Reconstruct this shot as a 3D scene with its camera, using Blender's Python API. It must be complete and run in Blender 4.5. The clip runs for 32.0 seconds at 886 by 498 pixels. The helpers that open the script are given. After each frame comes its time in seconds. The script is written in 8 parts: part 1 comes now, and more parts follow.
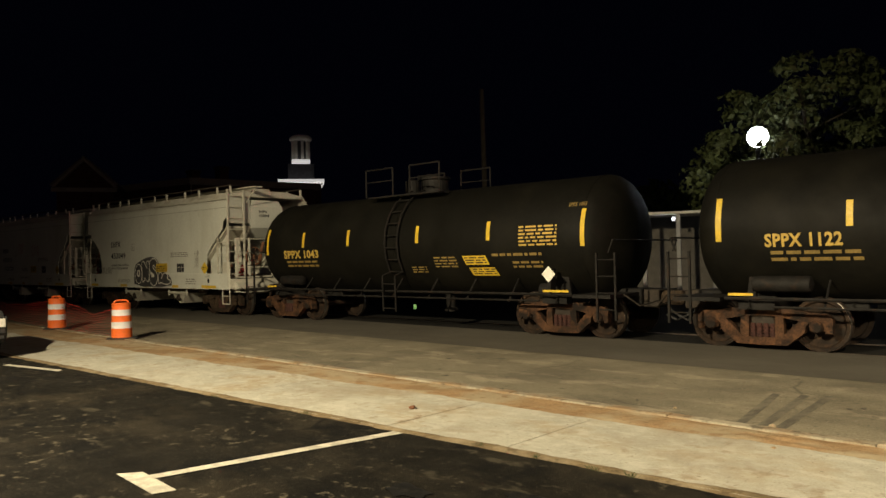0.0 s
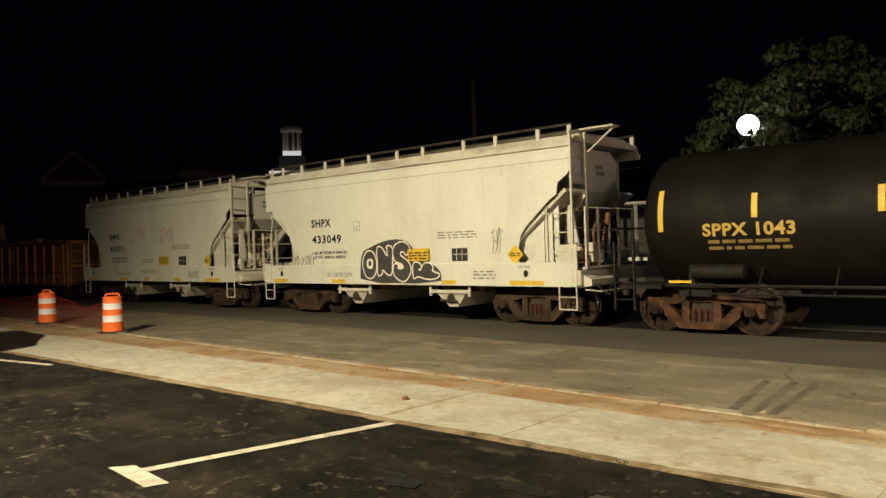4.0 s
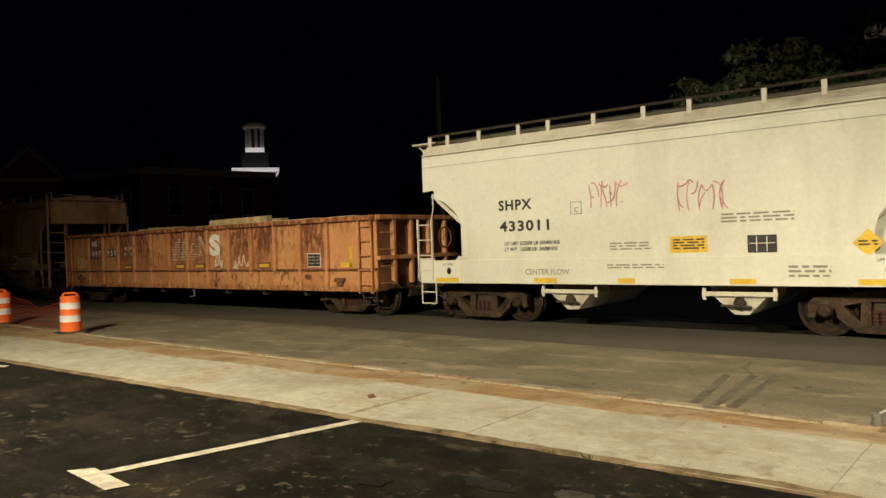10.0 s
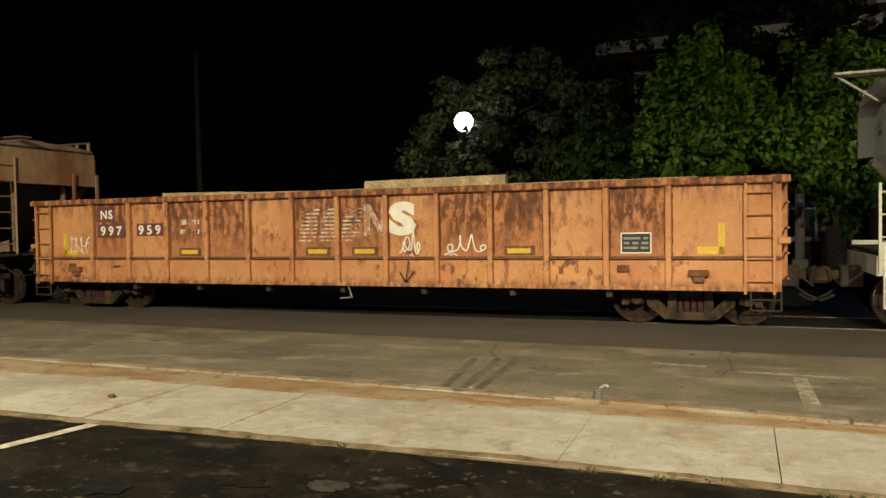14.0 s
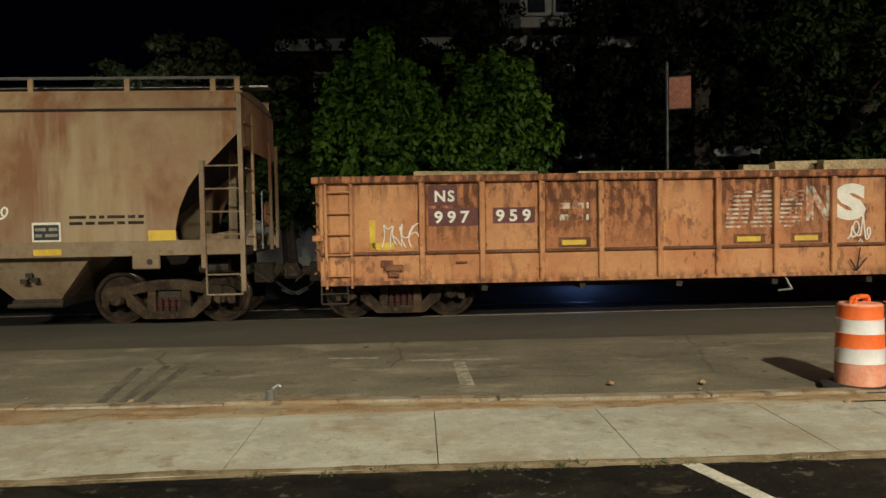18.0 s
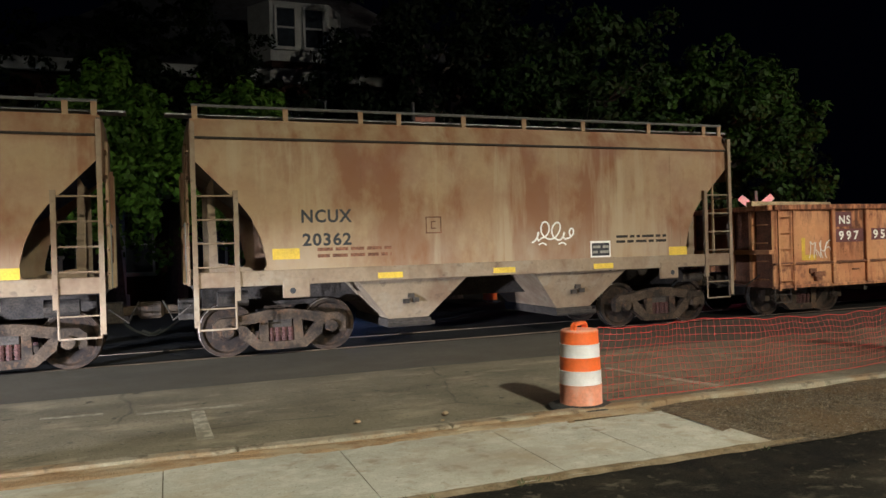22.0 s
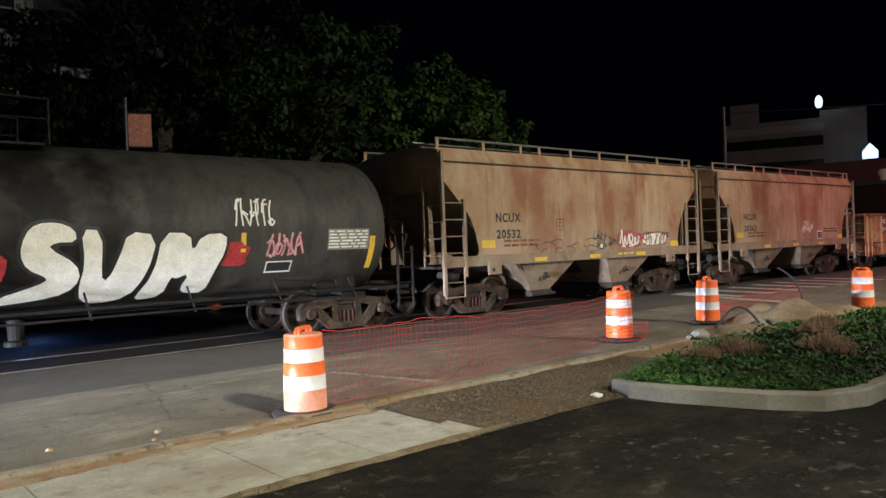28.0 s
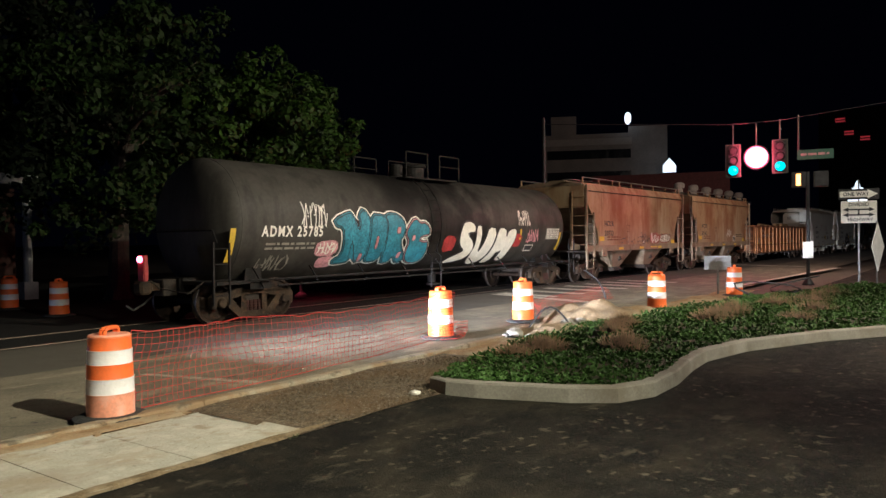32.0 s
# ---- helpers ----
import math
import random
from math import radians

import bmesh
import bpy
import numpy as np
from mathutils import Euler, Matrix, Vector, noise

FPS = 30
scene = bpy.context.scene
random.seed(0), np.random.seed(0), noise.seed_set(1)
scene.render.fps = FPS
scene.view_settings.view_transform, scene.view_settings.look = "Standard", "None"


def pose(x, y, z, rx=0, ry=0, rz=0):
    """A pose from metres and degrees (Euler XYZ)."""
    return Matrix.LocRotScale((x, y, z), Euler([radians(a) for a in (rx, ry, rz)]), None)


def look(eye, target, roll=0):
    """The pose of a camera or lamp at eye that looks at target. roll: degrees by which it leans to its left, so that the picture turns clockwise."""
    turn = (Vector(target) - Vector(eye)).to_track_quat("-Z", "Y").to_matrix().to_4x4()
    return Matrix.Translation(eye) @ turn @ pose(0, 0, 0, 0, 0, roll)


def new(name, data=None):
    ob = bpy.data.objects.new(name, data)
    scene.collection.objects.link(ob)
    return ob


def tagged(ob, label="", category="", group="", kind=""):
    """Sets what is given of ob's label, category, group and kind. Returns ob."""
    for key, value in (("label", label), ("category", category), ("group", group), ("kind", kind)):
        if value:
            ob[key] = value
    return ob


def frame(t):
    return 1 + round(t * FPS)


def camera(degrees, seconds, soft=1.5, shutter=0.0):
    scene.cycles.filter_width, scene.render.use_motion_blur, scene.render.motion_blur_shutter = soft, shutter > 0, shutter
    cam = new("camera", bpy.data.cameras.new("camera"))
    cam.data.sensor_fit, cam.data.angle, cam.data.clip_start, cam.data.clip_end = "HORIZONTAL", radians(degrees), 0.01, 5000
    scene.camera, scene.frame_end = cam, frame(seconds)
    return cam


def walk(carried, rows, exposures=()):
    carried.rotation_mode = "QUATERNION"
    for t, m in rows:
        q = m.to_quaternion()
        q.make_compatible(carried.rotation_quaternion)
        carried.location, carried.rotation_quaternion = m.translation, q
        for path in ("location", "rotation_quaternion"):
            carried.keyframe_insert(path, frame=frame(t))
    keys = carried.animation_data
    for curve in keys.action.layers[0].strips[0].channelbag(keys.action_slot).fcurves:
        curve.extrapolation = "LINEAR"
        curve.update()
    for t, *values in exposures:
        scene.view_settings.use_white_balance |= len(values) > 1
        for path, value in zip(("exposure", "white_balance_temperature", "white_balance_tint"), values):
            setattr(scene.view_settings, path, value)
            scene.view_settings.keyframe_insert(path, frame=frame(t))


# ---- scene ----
cam = camera(61.8, 32.0)
# seconds, eye, and the turn to the left, the tilt up and the lean, in degrees
PATH = [
    (0, (-0.160, -0.230, 1.757), 43.437, 0.562, -1.297),
    (0.5, (-0.159, -0.224, 1.758), 43.474, 0.384, -1.324),
    (1, (-0.161, -0.223, 1.756), 43.461, 0.285, -1.343),
    (1.5, (-0.160, -0.224, 1.755), 43.360, 0.144, -1.414),
    (2, (-0.156, -0.221, 1.753), 43.307, 0.024, -1.524),
    (2.5, (-0.159, -0.225, 1.752), 43.184, -0.035, -1.647),
    (3, (-0.161, -0.223, 1.755), 43.147, -0.095, -1.711),
    (3.5, (-0.158, -0.220, 1.754), 43.127, -0.181, -1.795),
    (5.5, (-0.159, -0.199, 1.752), 41.295, -0.166, -1.449),
    (6, (-0.160, -0.207, 1.753), 41.032, -0.275, -1.472),
    (6.5, (-0.163, -0.198, 1.743), 41.030, -0.322, -1.503),
    (7, (-0.161, -0.208, 1.751), 41.148, -0.330, -1.482),
    (7.5, (-0.159, -0.215, 1.747), 41.191, -0.232, -1.486),
    (8, (-0.158, -0.214, 1.752), 41.307, -0.354, -1.571),
    (8.5, (-0.165, -0.213, 1.753), 41.447, -0.477, -1.803),
    (9, (-0.164, -0.212, 1.753), 41.367, -0.541, -1.977),
    (9.5, (-0.164, -0.216, 1.756), 41.053, -0.426, -2.039),
    (10, (-0.165, -0.215, 1.752), 40.178, -0.465, -1.939),
    (10.5, (-0.163, -0.212, 1.755), 39.200, -0.578, -1.851),
    (11, (-0.157, -0.206, 1.754), 37.677, -0.706, -1.765),
    (11.5, (-0.154, -0.195, 1.754), 35.714, -0.844, -1.581),
    (12, (-0.148, -0.191, 1.754), 33.481, -0.998, -1.457),
    (12.5, (-0.146, -0.200, 1.764), 31.160, -1.270, -1.262),
    (13, (-0.142, -0.181, 1.760), 28.794, -1.402, -1.141),
    (13.5, (-0.139, -0.172, 1.759), 25.723, -1.594, -0.954),
    (15.5, (-0.080, -0.126, 1.754), 11.717, -2.060, -1.560),
    (16, (-0.047, -0.055, 1.757), 9.279, -2.107, -1.736),
    (16.5, (-0.005, -0.026, 1.751), 6.217, -2.243, -1.801),
    (17, (0.011, -0.011, 1.749), 3.500, -2.402, -1.491),
    (17.5, (-0.004, -0.011, 1.749), 1.229, -2.436, -1.127),
    (18, (-0.003, -0.011, 1.748), -1.813, -2.351, -1.031),
    (18.5, (0.031, 0.016, 1.754), -5.088, -1.980, -1.149),
    (19, (0.136, 0.061, 1.756), -8.694, -1.604, -1.337),
    (19.5, (0.185, 0.082, 1.749), -12.468, -1.586, -1.322),
    (20, (0.205, 0.084, 1.753), -13.576, -1.723, -1.329),
    (20.5, (0.182, 0.093, 1.753), -15.179, -1.700, -1.186),
    (21, (0.145, 0.115, 1.765), -16.702, -1.267, -1.430),
    (21.5, (0.157, 0.110, 1.781), -18.151, -0.405, -1.627),
    (22, (0.189, 0.131, 1.779), -20.364, -0.194, -1.649),
    (22.5, (0.199, 0.133, 1.769), -23.455, -0.291, -1.623),
    (23, (0.215, 0.130, 1.775), -25.928, -0.327, -1.656),
    (23.5, (0.215, 0.124, 1.775), -27.745, -0.220, -1.595),
    (24, (0.218, 0.134, 1.769), -29.520, -0.420, -1.336),
    (24.5, (0.225, 0.082, 1.768), -31.125, -0.613, -1.436),
    (25, (0.217, 0.070, 1.769), -31.891, -0.931, -1.418),
    (25.5, (0.223, 0.068, 1.761), -32.541, -0.690, -1.731),
    (27.5, (0.329, 0.202, 1.721), -40.961, -0.105, -1.978),
    (28, (0.329, 0.192, 1.710), -40.906, -0.186, -2.085),
    (28.5, (0.322, 0.207, 1.720), -39.916, -0.445, -1.816),
    (29, (0.331, 0.224, 1.723), -40.265, -0.670, -1.419),
    (29.5, (0.347, 0.219, 1.721), -41.723, -0.741, -1.240),
    (30, (0.365, 0.215, 1.725), -44.117, -0.775, -0.958),
    (30.5, (0.374, 0.200, 1.716), -46.823, -0.626, -0.846),
    (31, (0.369, 0.173, 1.719), -49.530, -0.543, -0.779),
    (31.5, (0.329, 0.121, 1.737), -51.762, -0.597, -0.628),
    (32, (0.323, 0.078, 1.734), -53.951, -0.653, -0.713),
]
walk(cam, [(t, pose(*eye, 90 + tilt, 0, turn) @ pose(0, 0, 0, 0, 0, lean)) for t, eye, turn, tilt, lean in PATH],
     exposures=[(0, -0.25, 6500, 10), (6, -0.2, 6450, 10), (9, -0.4, 6400, 10), (13, -0.4, 6300, 10), (16, -0.8, 5850, 8), (20, -0.98, 5450, 8), (25, -1.0, 5200, 8), (28, -0.98, 5200, 8), (30, -0.95, 5250, 8), (32, -0.68, 5500, 8)])

# ---- world and lights ----
world = bpy.data.worlds.new("night")
scene.world = world
world.use_nodes = True
world.node_tree.nodes["Background"].inputs[0].default_value = (0.12, 0.14, 0.40, 1)
world.node_tree.nodes["Background"].inputs[1].default_value = 0.004


def lamp(name, kind, where, power, colour, size=0.3, target=None, cone=60, blend=0.5):
    data = bpy.data.lights.new(name, kind)
    data.energy, data.color = power, colour
    if kind in ("POINT", "SPOT"):
        data.shadow_soft_size = size
    if kind == "SPOT":
        data.spot_size, data.spot_blend = radians(cone), blend
    if kind == "AREA":
        data.size = size
    ob = new(name, data)
    ob.matrix_basis = look(where, target) if target else pose(*where)
    return ob


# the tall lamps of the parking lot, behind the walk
lamp("lot_light", "SPOT", (4.8, -6.4, 8.6), 27000, (1.0, 0.84, 0.55), 0.2, (2.9, 5.8, 0.0), 58, 1.0)
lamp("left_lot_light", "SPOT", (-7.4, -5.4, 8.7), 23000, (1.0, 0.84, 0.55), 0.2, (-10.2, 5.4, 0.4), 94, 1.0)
lamp("far_lot_light", "SPOT", (16.0, -9.0, 9.0), 31000, (1.0, 0.82, 0.56), 0.2, (15.5, 13.5, 1.2), 70, 1.0)
# the white globe lamp behind the track
lamp("globe_light", "POINT", (-8.2, 21.6, 5.0), 18, (0.86, 0.88, 1.0), 0.2)
# the lamps of the crossing street
lamp("crossing_light", "POINT", (39.6, 2.6, 7.9), 5000, (1.0, 0.60, 0.42), 0.3)
lamp("flasher_light", "POINT", (31.2, 7.3, 4.9), 850, (1.0, 0.10, 0.16), 0.12)
# added fill with no lamp of its own; brightens the signs and island
lamp("corner_light", "POINT", (23.0, -1.0, 8.5), 4000, (1.0, 0.82, 0.60), 0.2)
# the uplight of the clock tower
lamp("tower_light", "SPOT", (-61.0, 40.0, 8.0), 70, (1.0, 0.96, 0.9), 0.2, (-65.0, 46.2, 13.5), 50, 0.5)


# ---- materials ----
def mat(name, base, rough=0.7, metal=0.0, vary=0.25, scale=3.0, fine=40.0, bump=0.15, stain=None, amount=0.5, stain_scale=0.8, streak=0.0, spec=0.5, layers=(), crack=None):
    m = bpy.data.materials.new(name)
    m.use_nodes = True
    n, l = m.node_tree.nodes, m.node_tree.links
    b = n["Principled BSDF"]
    b.inputs["Roughness"].default_value, b.inputs["Metallic"].default_value = rough, metal
    b.inputs["Specular IOR Level"].default_value = spec
    co = n.new("ShaderNodeTexCoord")

    def tex(s, detail=4.0, stretch=None):
        t = n.new("ShaderNodeTexNoise")
        t.inputs["Scale"].default_value, t.inputs["Detail"].default_value, t.inputs["Roughness"].default_value = s, detail, 0.62
        if stretch:
            mp = n.new("ShaderNodeMapping")
            mp.inputs["Scale"].default_value = stretch
            l.new(co.outputs["Object"], mp.inputs["Vector"])
            l.new(mp.outputs["Vector"], t.inputs["Vector"])
        else:
            l.new(co.outputs["Object"], t.inputs["Vector"])
        return t.outputs["Fac"]

    def ramp(fac, lo, hi, a, c):
        r = n.new("ShaderNodeMapRange")
        r.inputs["From Min"].default_value, r.inputs["From Max"].default_value = lo, hi
        r.inputs["To Min"].default_value, r.inputs["To Max"].default_value = a, c
        l.new(fac, r.inputs["Value"])
        return r.outputs["Result"]

    def blend(a, c, fac, how="MIX"):
        x = n.new("ShaderNodeMix")
        x.data_type, x.blend_type = "RGBA", how
        for sock, v in ((x.inputs["A"], a), (x.inputs["B"], c), (x.inputs["Factor"], fac)):
            if isinstance(v, bpy.types.NodeSocket):
                l.new(v, sock)
            else:
                sock.default_value = v
        return x.outputs["Result"]

    dark = (*[c * (1 - vary) for c in base], 1)
    light = (*[min(1, c * (1 + vary)) for c in base], 1)
    col = blend(dark, light, ramp(tex(scale), 0.3, 0.7, 0, 1))
    grain = ramp(tex(fine, 8), 0.34, 0.66, 1 - vary * 1.1, 1 + vary * 0.9)
    g3 = n.new("ShaderNodeCombineColor")
    for k in range(3):
        l.new(grain, g3.inputs[k])
    col = blend(col, g3.outputs["Color"], 1.0, "MULTIPLY")
    if stain:
        col = blend(col, (*stain, 1), ramp(tex(stain_scale, 9), 0.48, 0.60, 0, amount))
        if streak:
            col = blend(col, (*stain, 1), ramp(tex(1.0, 6, (2.6, 2.6, 0.22)), 0.45, 0.7, 0, streak))
    for tint, sc, lo, hi, most, stretch, mask in layers:
        fac = ramp(tex(sc, 7, stretch), lo, hi, 0, most)
        if mask:
            mul = n.new("ShaderNodeMath")
            mul.operation = "MULTIPLY"
            l.new(fac, mul.inputs[0])
            if mask[0] in ("X", "Z"):
                sep, sub, absl = n.new("ShaderNodeSeparateXYZ"), n.new("ShaderNodeMath"), n.new("ShaderNodeMath")
                sub.operation, absl.operation = "SUBTRACT", "ABSOLUTE"
                l.new(co.outputs["Object"], sep.inputs[0])
                l.new(sep.outputs[mask[0]], sub.inputs[0])
                sub.inputs[1].default_value = mask[1]
                l.new(sub.outputs[0], absl.inputs[0])
                l.new(ramp(absl.outputs[0], mask[2], mask[3], 1, 0), mul.inputs[1])
            else:
                l.new(ramp(tex(mask[0], 3, mask[1]), mask[2], mask[3], 0, 1), mul.inputs[1])
            fac = mul.outputs[0]
        col = blend(col, (*tint, 1), fac)
    if crack:
        size, wide, tint, most = crack
        warp = n.new("ShaderNodeTexNoise")
        warp.inputs["Scale"].default_value, warp.inputs["Detail"].default_value = size * 3, 6
        l.new(co.outputs["Object"], warp.inputs["Vector"])
        mixv = n.new("ShaderNodeMix")
        mixv.data_type = "VECTOR"
        mixv.inputs["Factor"].default_value = 0.3
        l.new(co.outputs["Object"], mixv.inputs["A"])
        l.new(warp.outputs["Color"], mixv.inputs["B"])
        vo = n.new("ShaderNodeTexVoronoi")
        vo.feature = "DISTANCE_TO_EDGE"
        vo.inputs["Scale"].default_value = size
        l.new(mixv.outputs["Result"], vo.inputs["Vector"])
        mul = n.new("ShaderNodeMath")
        mul.operation = "MULTIPLY"
        l.new(ramp(vo.outputs["Distance"], 0, wide, most, 0), mul.inputs[0])
        l.new(ramp(tex(0.7, 2), 0.45, 0.55, 0, 1), mul.inputs[1])
        col = blend(col, (*tint, 1), mul.outputs[0])
    l.new(col, b.inputs["Base Color"])
    l.new(ramp(tex(scale * 2.3), 0.3, 0.7, max(0, rough - 0.12), min(1, rough + 0.12)), b.inputs["Roughness"])
    if bump:
        bp = n.new("ShaderNodeBump")
        bp.inputs["Strength"].default_value, bp.inputs["Distance"].default_value = bump, 0.02
        l.new(tex(fine * 1.3, 5), bp.inputs["Height"])
        l.new(bp.outputs["Normal"], b.inputs["Normal"])
    return m


def glow(name, colour, strength):
    m = bpy.data.materials.new(name)
    m.use_nodes = True
    b = m.node_tree.nodes["Principled BSDF"]
    b.inputs["Base Color"].default_value = (*colour, 1)
    b.inputs["Emission Color"].default_value = (*colour, 1)
    b.inputs["Emission Strength"].default_value = strength
    return m


M_LOT = mat("lot_asphalt", (0.0095, 0.0085, 0.0066), 0.95, vary=0.5, scale=2.2, fine=40, bump=0.5, spec=0.15, layers=[
    ((0.034, 0.028, 0.019), 1.0, 0.48, 0.68, 0.75, (0.8, 1.3, 1), None), ((0.004, 0.004, 0.004), 1.4, 0.56, 0.64, 0.8, None, None),
    ((0.15, 0.132, 0.098), 42, 0.62, 0.70, 0.6, None, None), ((0.13, 0.112, 0.08), 8, 0.58, 0.65, 0.7, None, (0.6, None, 0.42, 0.58)), ((0.08, 0.07, 0.05), 2.2, 0.60, 0.68, 0.6, (0.7, 1.4, 1), None)], crack=(0.45, 0.012, (0.003, 0.003, 0.003), 0.9))
M_LANE = mat("lane_asphalt", (0.100, 0.090, 0.072), 0.85, vary=0.12, scale=0.5, fine=80, bump=0.3, spec=0.3, layers=[
    ((0.078, 0.070, 0.056), 0.5, 0.42, 0.6, 0.6, (0.5, 1.3, 1), None), ((0.15, 0.137, 0.113), 90, 0.6, 0.7, 0.35, None, None)])
M_STREET = mat("worn_street", (0.20, 0.176, 0.125), 0.9, vary=0.2, scale=0.9, fine=45, bump=0.5, spec=0.3, layers=[
    ((0.115, 0.10, 0.073), 0.8, 0.46, 0.62, 0.7, (0.8, 1.2, 1), None), ((0.34, 0.295, 0.21), 1.3, 0.54, 0.66, 0.7, (0.7, 1.4, 1), None),
    ((0.045, 0.04, 0.033), 30, 0.58, 0.66, 0.7, None, None), ((0.40, 0.37, 0.30), 26, 0.62, 0.70, 0.7, None, None), ((0.04, 0.036, 0.03), 3.0, 0.64, 0.68, 0.8, None, None)], crack=(0.30, 0.006, (0.06, 0.053, 0.042), 0.6))
M_WALK = mat("sidewalk_concrete", (0.415, 0.40, 0.335), 0.9, vary=0.12, scale=1.2, fine=50, bump=0.3, spec=0.3, layers=[
    ((0.35, 0.27, 0.16), 1.0, 0.50, 0.66, 0.6, (0.9, 1.1, 1), None), ((0.22, 0.15, 0.078), 4.5, 0.54, 0.64, 0.6, None, (0.7, None, 0.42, 0.58)),
    ((0.56, 0.54, 0.47), 6.0, 0.50, 0.62, 0.45, (0.9, 1.1, 1), None), ((0.15, 0.125, 0.085), 26, 0.62, 0.68, 0.7, None, None), ((0.26, 0.22, 0.16), 0.55, 0.5, 0.62, 0.45, (1, 1, 1), None)])
M_KERB = mat("kerb_concrete", (0.31, 0.275, 0.205), 0.9, vary=0.2, scale=2.0, fine=50, bump=0.4, spec=0.3, layers=[
    ((0.23, 0.14, 0.065), 1.4, 0.44, 0.58, 0.75, None, None), ((0.08, 0.066, 0.045), 6, 0.55, 0.64, 0.7, None, None)])
M_DIRT = mat("clay_dirt", (0.31, 0.205, 0.110), 0.95, vary=0.22, scale=1.5, fine=40, bump=0.8, spec=0.2, layers=[
    ((0.36, 0.30, 0.20), 1.1, 0.45, 0.58, 0.85, (0.8, 1.4, 1), None), ((0.20, 0.115, 0.055), 5, 0.55, 0.65, 0.65, None, None), ((0.10, 0.068, 0.036), 22, 0.62, 0.69, 0.7, None, None)])
M_GRAVEL = mat("gravel", (0.135, 0.105, 0.07), 0.95, vary=0.5, scale=12, fine=55, bump=0.9, spec=0.2, layers=[
    ((0.15, 0.10, 0.055), 1.2, 0.46, 0.60, 0.7, None, None), ((0.30, 0.27, 0.22), 30, 0.57, 0.66, 0.7, None, None), ((0.05, 0.038, 0.025), 18, 0.58, 0.66, 0.5, None, None)])
M_BALLAST = mat("track_bed", (0.014, 0.013, 0.011), 0.95, vary=0.5, scale=8, fine=30, bump=0.8, spec=0.2)
M_RAIL = mat("rail_steel", (0.22, 0.17, 0.13), 0.45, 0.7, vary=0.3, scale=4, fine=60)
M_LINE = mat("road_paint", (0.55, 0.52, 0.43), 0.8, vary=0.2, scale=5, fine=60, bump=0.2, stain=(0.22, 0.2, 0.17), amount=0.5, stain_scale=6)
M_OLDLINE = mat("worn_paint", (0.42, 0.385, 0.30), 0.85, vary=0.2, scale=6, fine=60, bump=0.1, layers=[((0.20, 0.18, 0.135), 8, 0.42, 0.56, 0.9, None, None)])
M_WHITE = mat("white_car_paint", (0.63, 0.64, 0.57), 0.55, vary=0.05, scale=0.7, fine=14, bump=0.05, layers=[
    ((0.46, 0.45, 0.37), 1.0, 0.5, 0.68, 0.35, (1.6, 1.6, 0.25), None), ((0.32, 0.30, 0.24), 1.6, 0.6, 0.72, 0.5, (1, 1, 0.6), (0.25, None, 0.5, 0.62))])
M_WHITE2 = mat("white_trim_paint", (0.56, 0.545, 0.465), 0.55, vary=0.08, scale=3, fine=30, bump=0.08, layers=[
    ((0.38, 0.33, 0.24), 2.0, 0.5, 0.64, 0.6, (1, 1, 0.5), None), ((0.20, 0.17, 0.12), 1.0, 0.56, 0.68, 0.6, (0.6, 3, 3), None)])
M_TAN = mat("rust_tan_paint", (0.335, 0.228, 0.122), 0.75, vary=0.05, scale=0.9, fine=8, bump=0.02, layers=[
    ((0.21, 0.09, 0.034), 1.0, 0.45, 0.57, 0.9, (0.75, 0.75, 0.4), None), ((0.40, 0.31, 0.185), 1.0, 0.52, 0.62, 0.8, (1.1, 1.1, 0.12), None),
    ((0.22, 0.095, 0.05), 1.0, 0.46, 0.68, 0.75, (0.8, 0.8, 0.8), ("Z", 3.5, 0.3, 1.7)), ((0.38, 0.315, 0.225), 1.0, 0.36, 0.66, 0.6, (1.3, 1.3, 0.5), ("Z", 1.45, 0.2, 1.0))])
M_TAN2 = mat("dusty_tan_steel", (0.255, 0.19, 0.12), 0.8, vary=0.1, scale=1.5, fine=12, bump=0.05, layers=[
    ((0.15, 0.085, 0.048), 1.3, 0.46, 0.64, 0.7, (1, 1, 0.6), None), ((0.30, 0.26, 0.19), 2.2, 0.52, 0.66, 0.5, None, None), ((0.08, 0.055, 0.038), 6, 0.58, 0.68, 0.6, None, None)])
M_ORANGE = mat("faded_orange_paint", (0.54, 0.265, 0.11), 0.75, vary=0.08, scale=1.1, fine=16, bump=0.2, layers=[
    ((0.44, 0.175, 0.07), 1.2, 0.45, 0.6, 0.7, None, None), ((0.14, 0.05, 0.022), 7.0, 0.54, 0.61, 0.9, (1, 1, 0.6), (0.55, None, 0.46, 0.6)),
    ((0.20, 0.075, 0.034), 3.0, 0.57, 0.68, 0.75, (1.6, 1.6, 0.4), None), ((0.15, 0.06, 0.03), 26, 0.63, 0.69, 0.8, None, None),
    ((0.16, 0.06, 0.028), 5.0, 0.44, 0.60, 0.8, (2.2, 2.2, 0.5), ("Z", 2.42, 0.05, 0.45)), ((0.10, 0.042, 0.022), 4.0, 0.40, 0.62, 0.8, (2.5, 2.5, 0.6), ("Z", 0.66, 0.03, 0.16))])
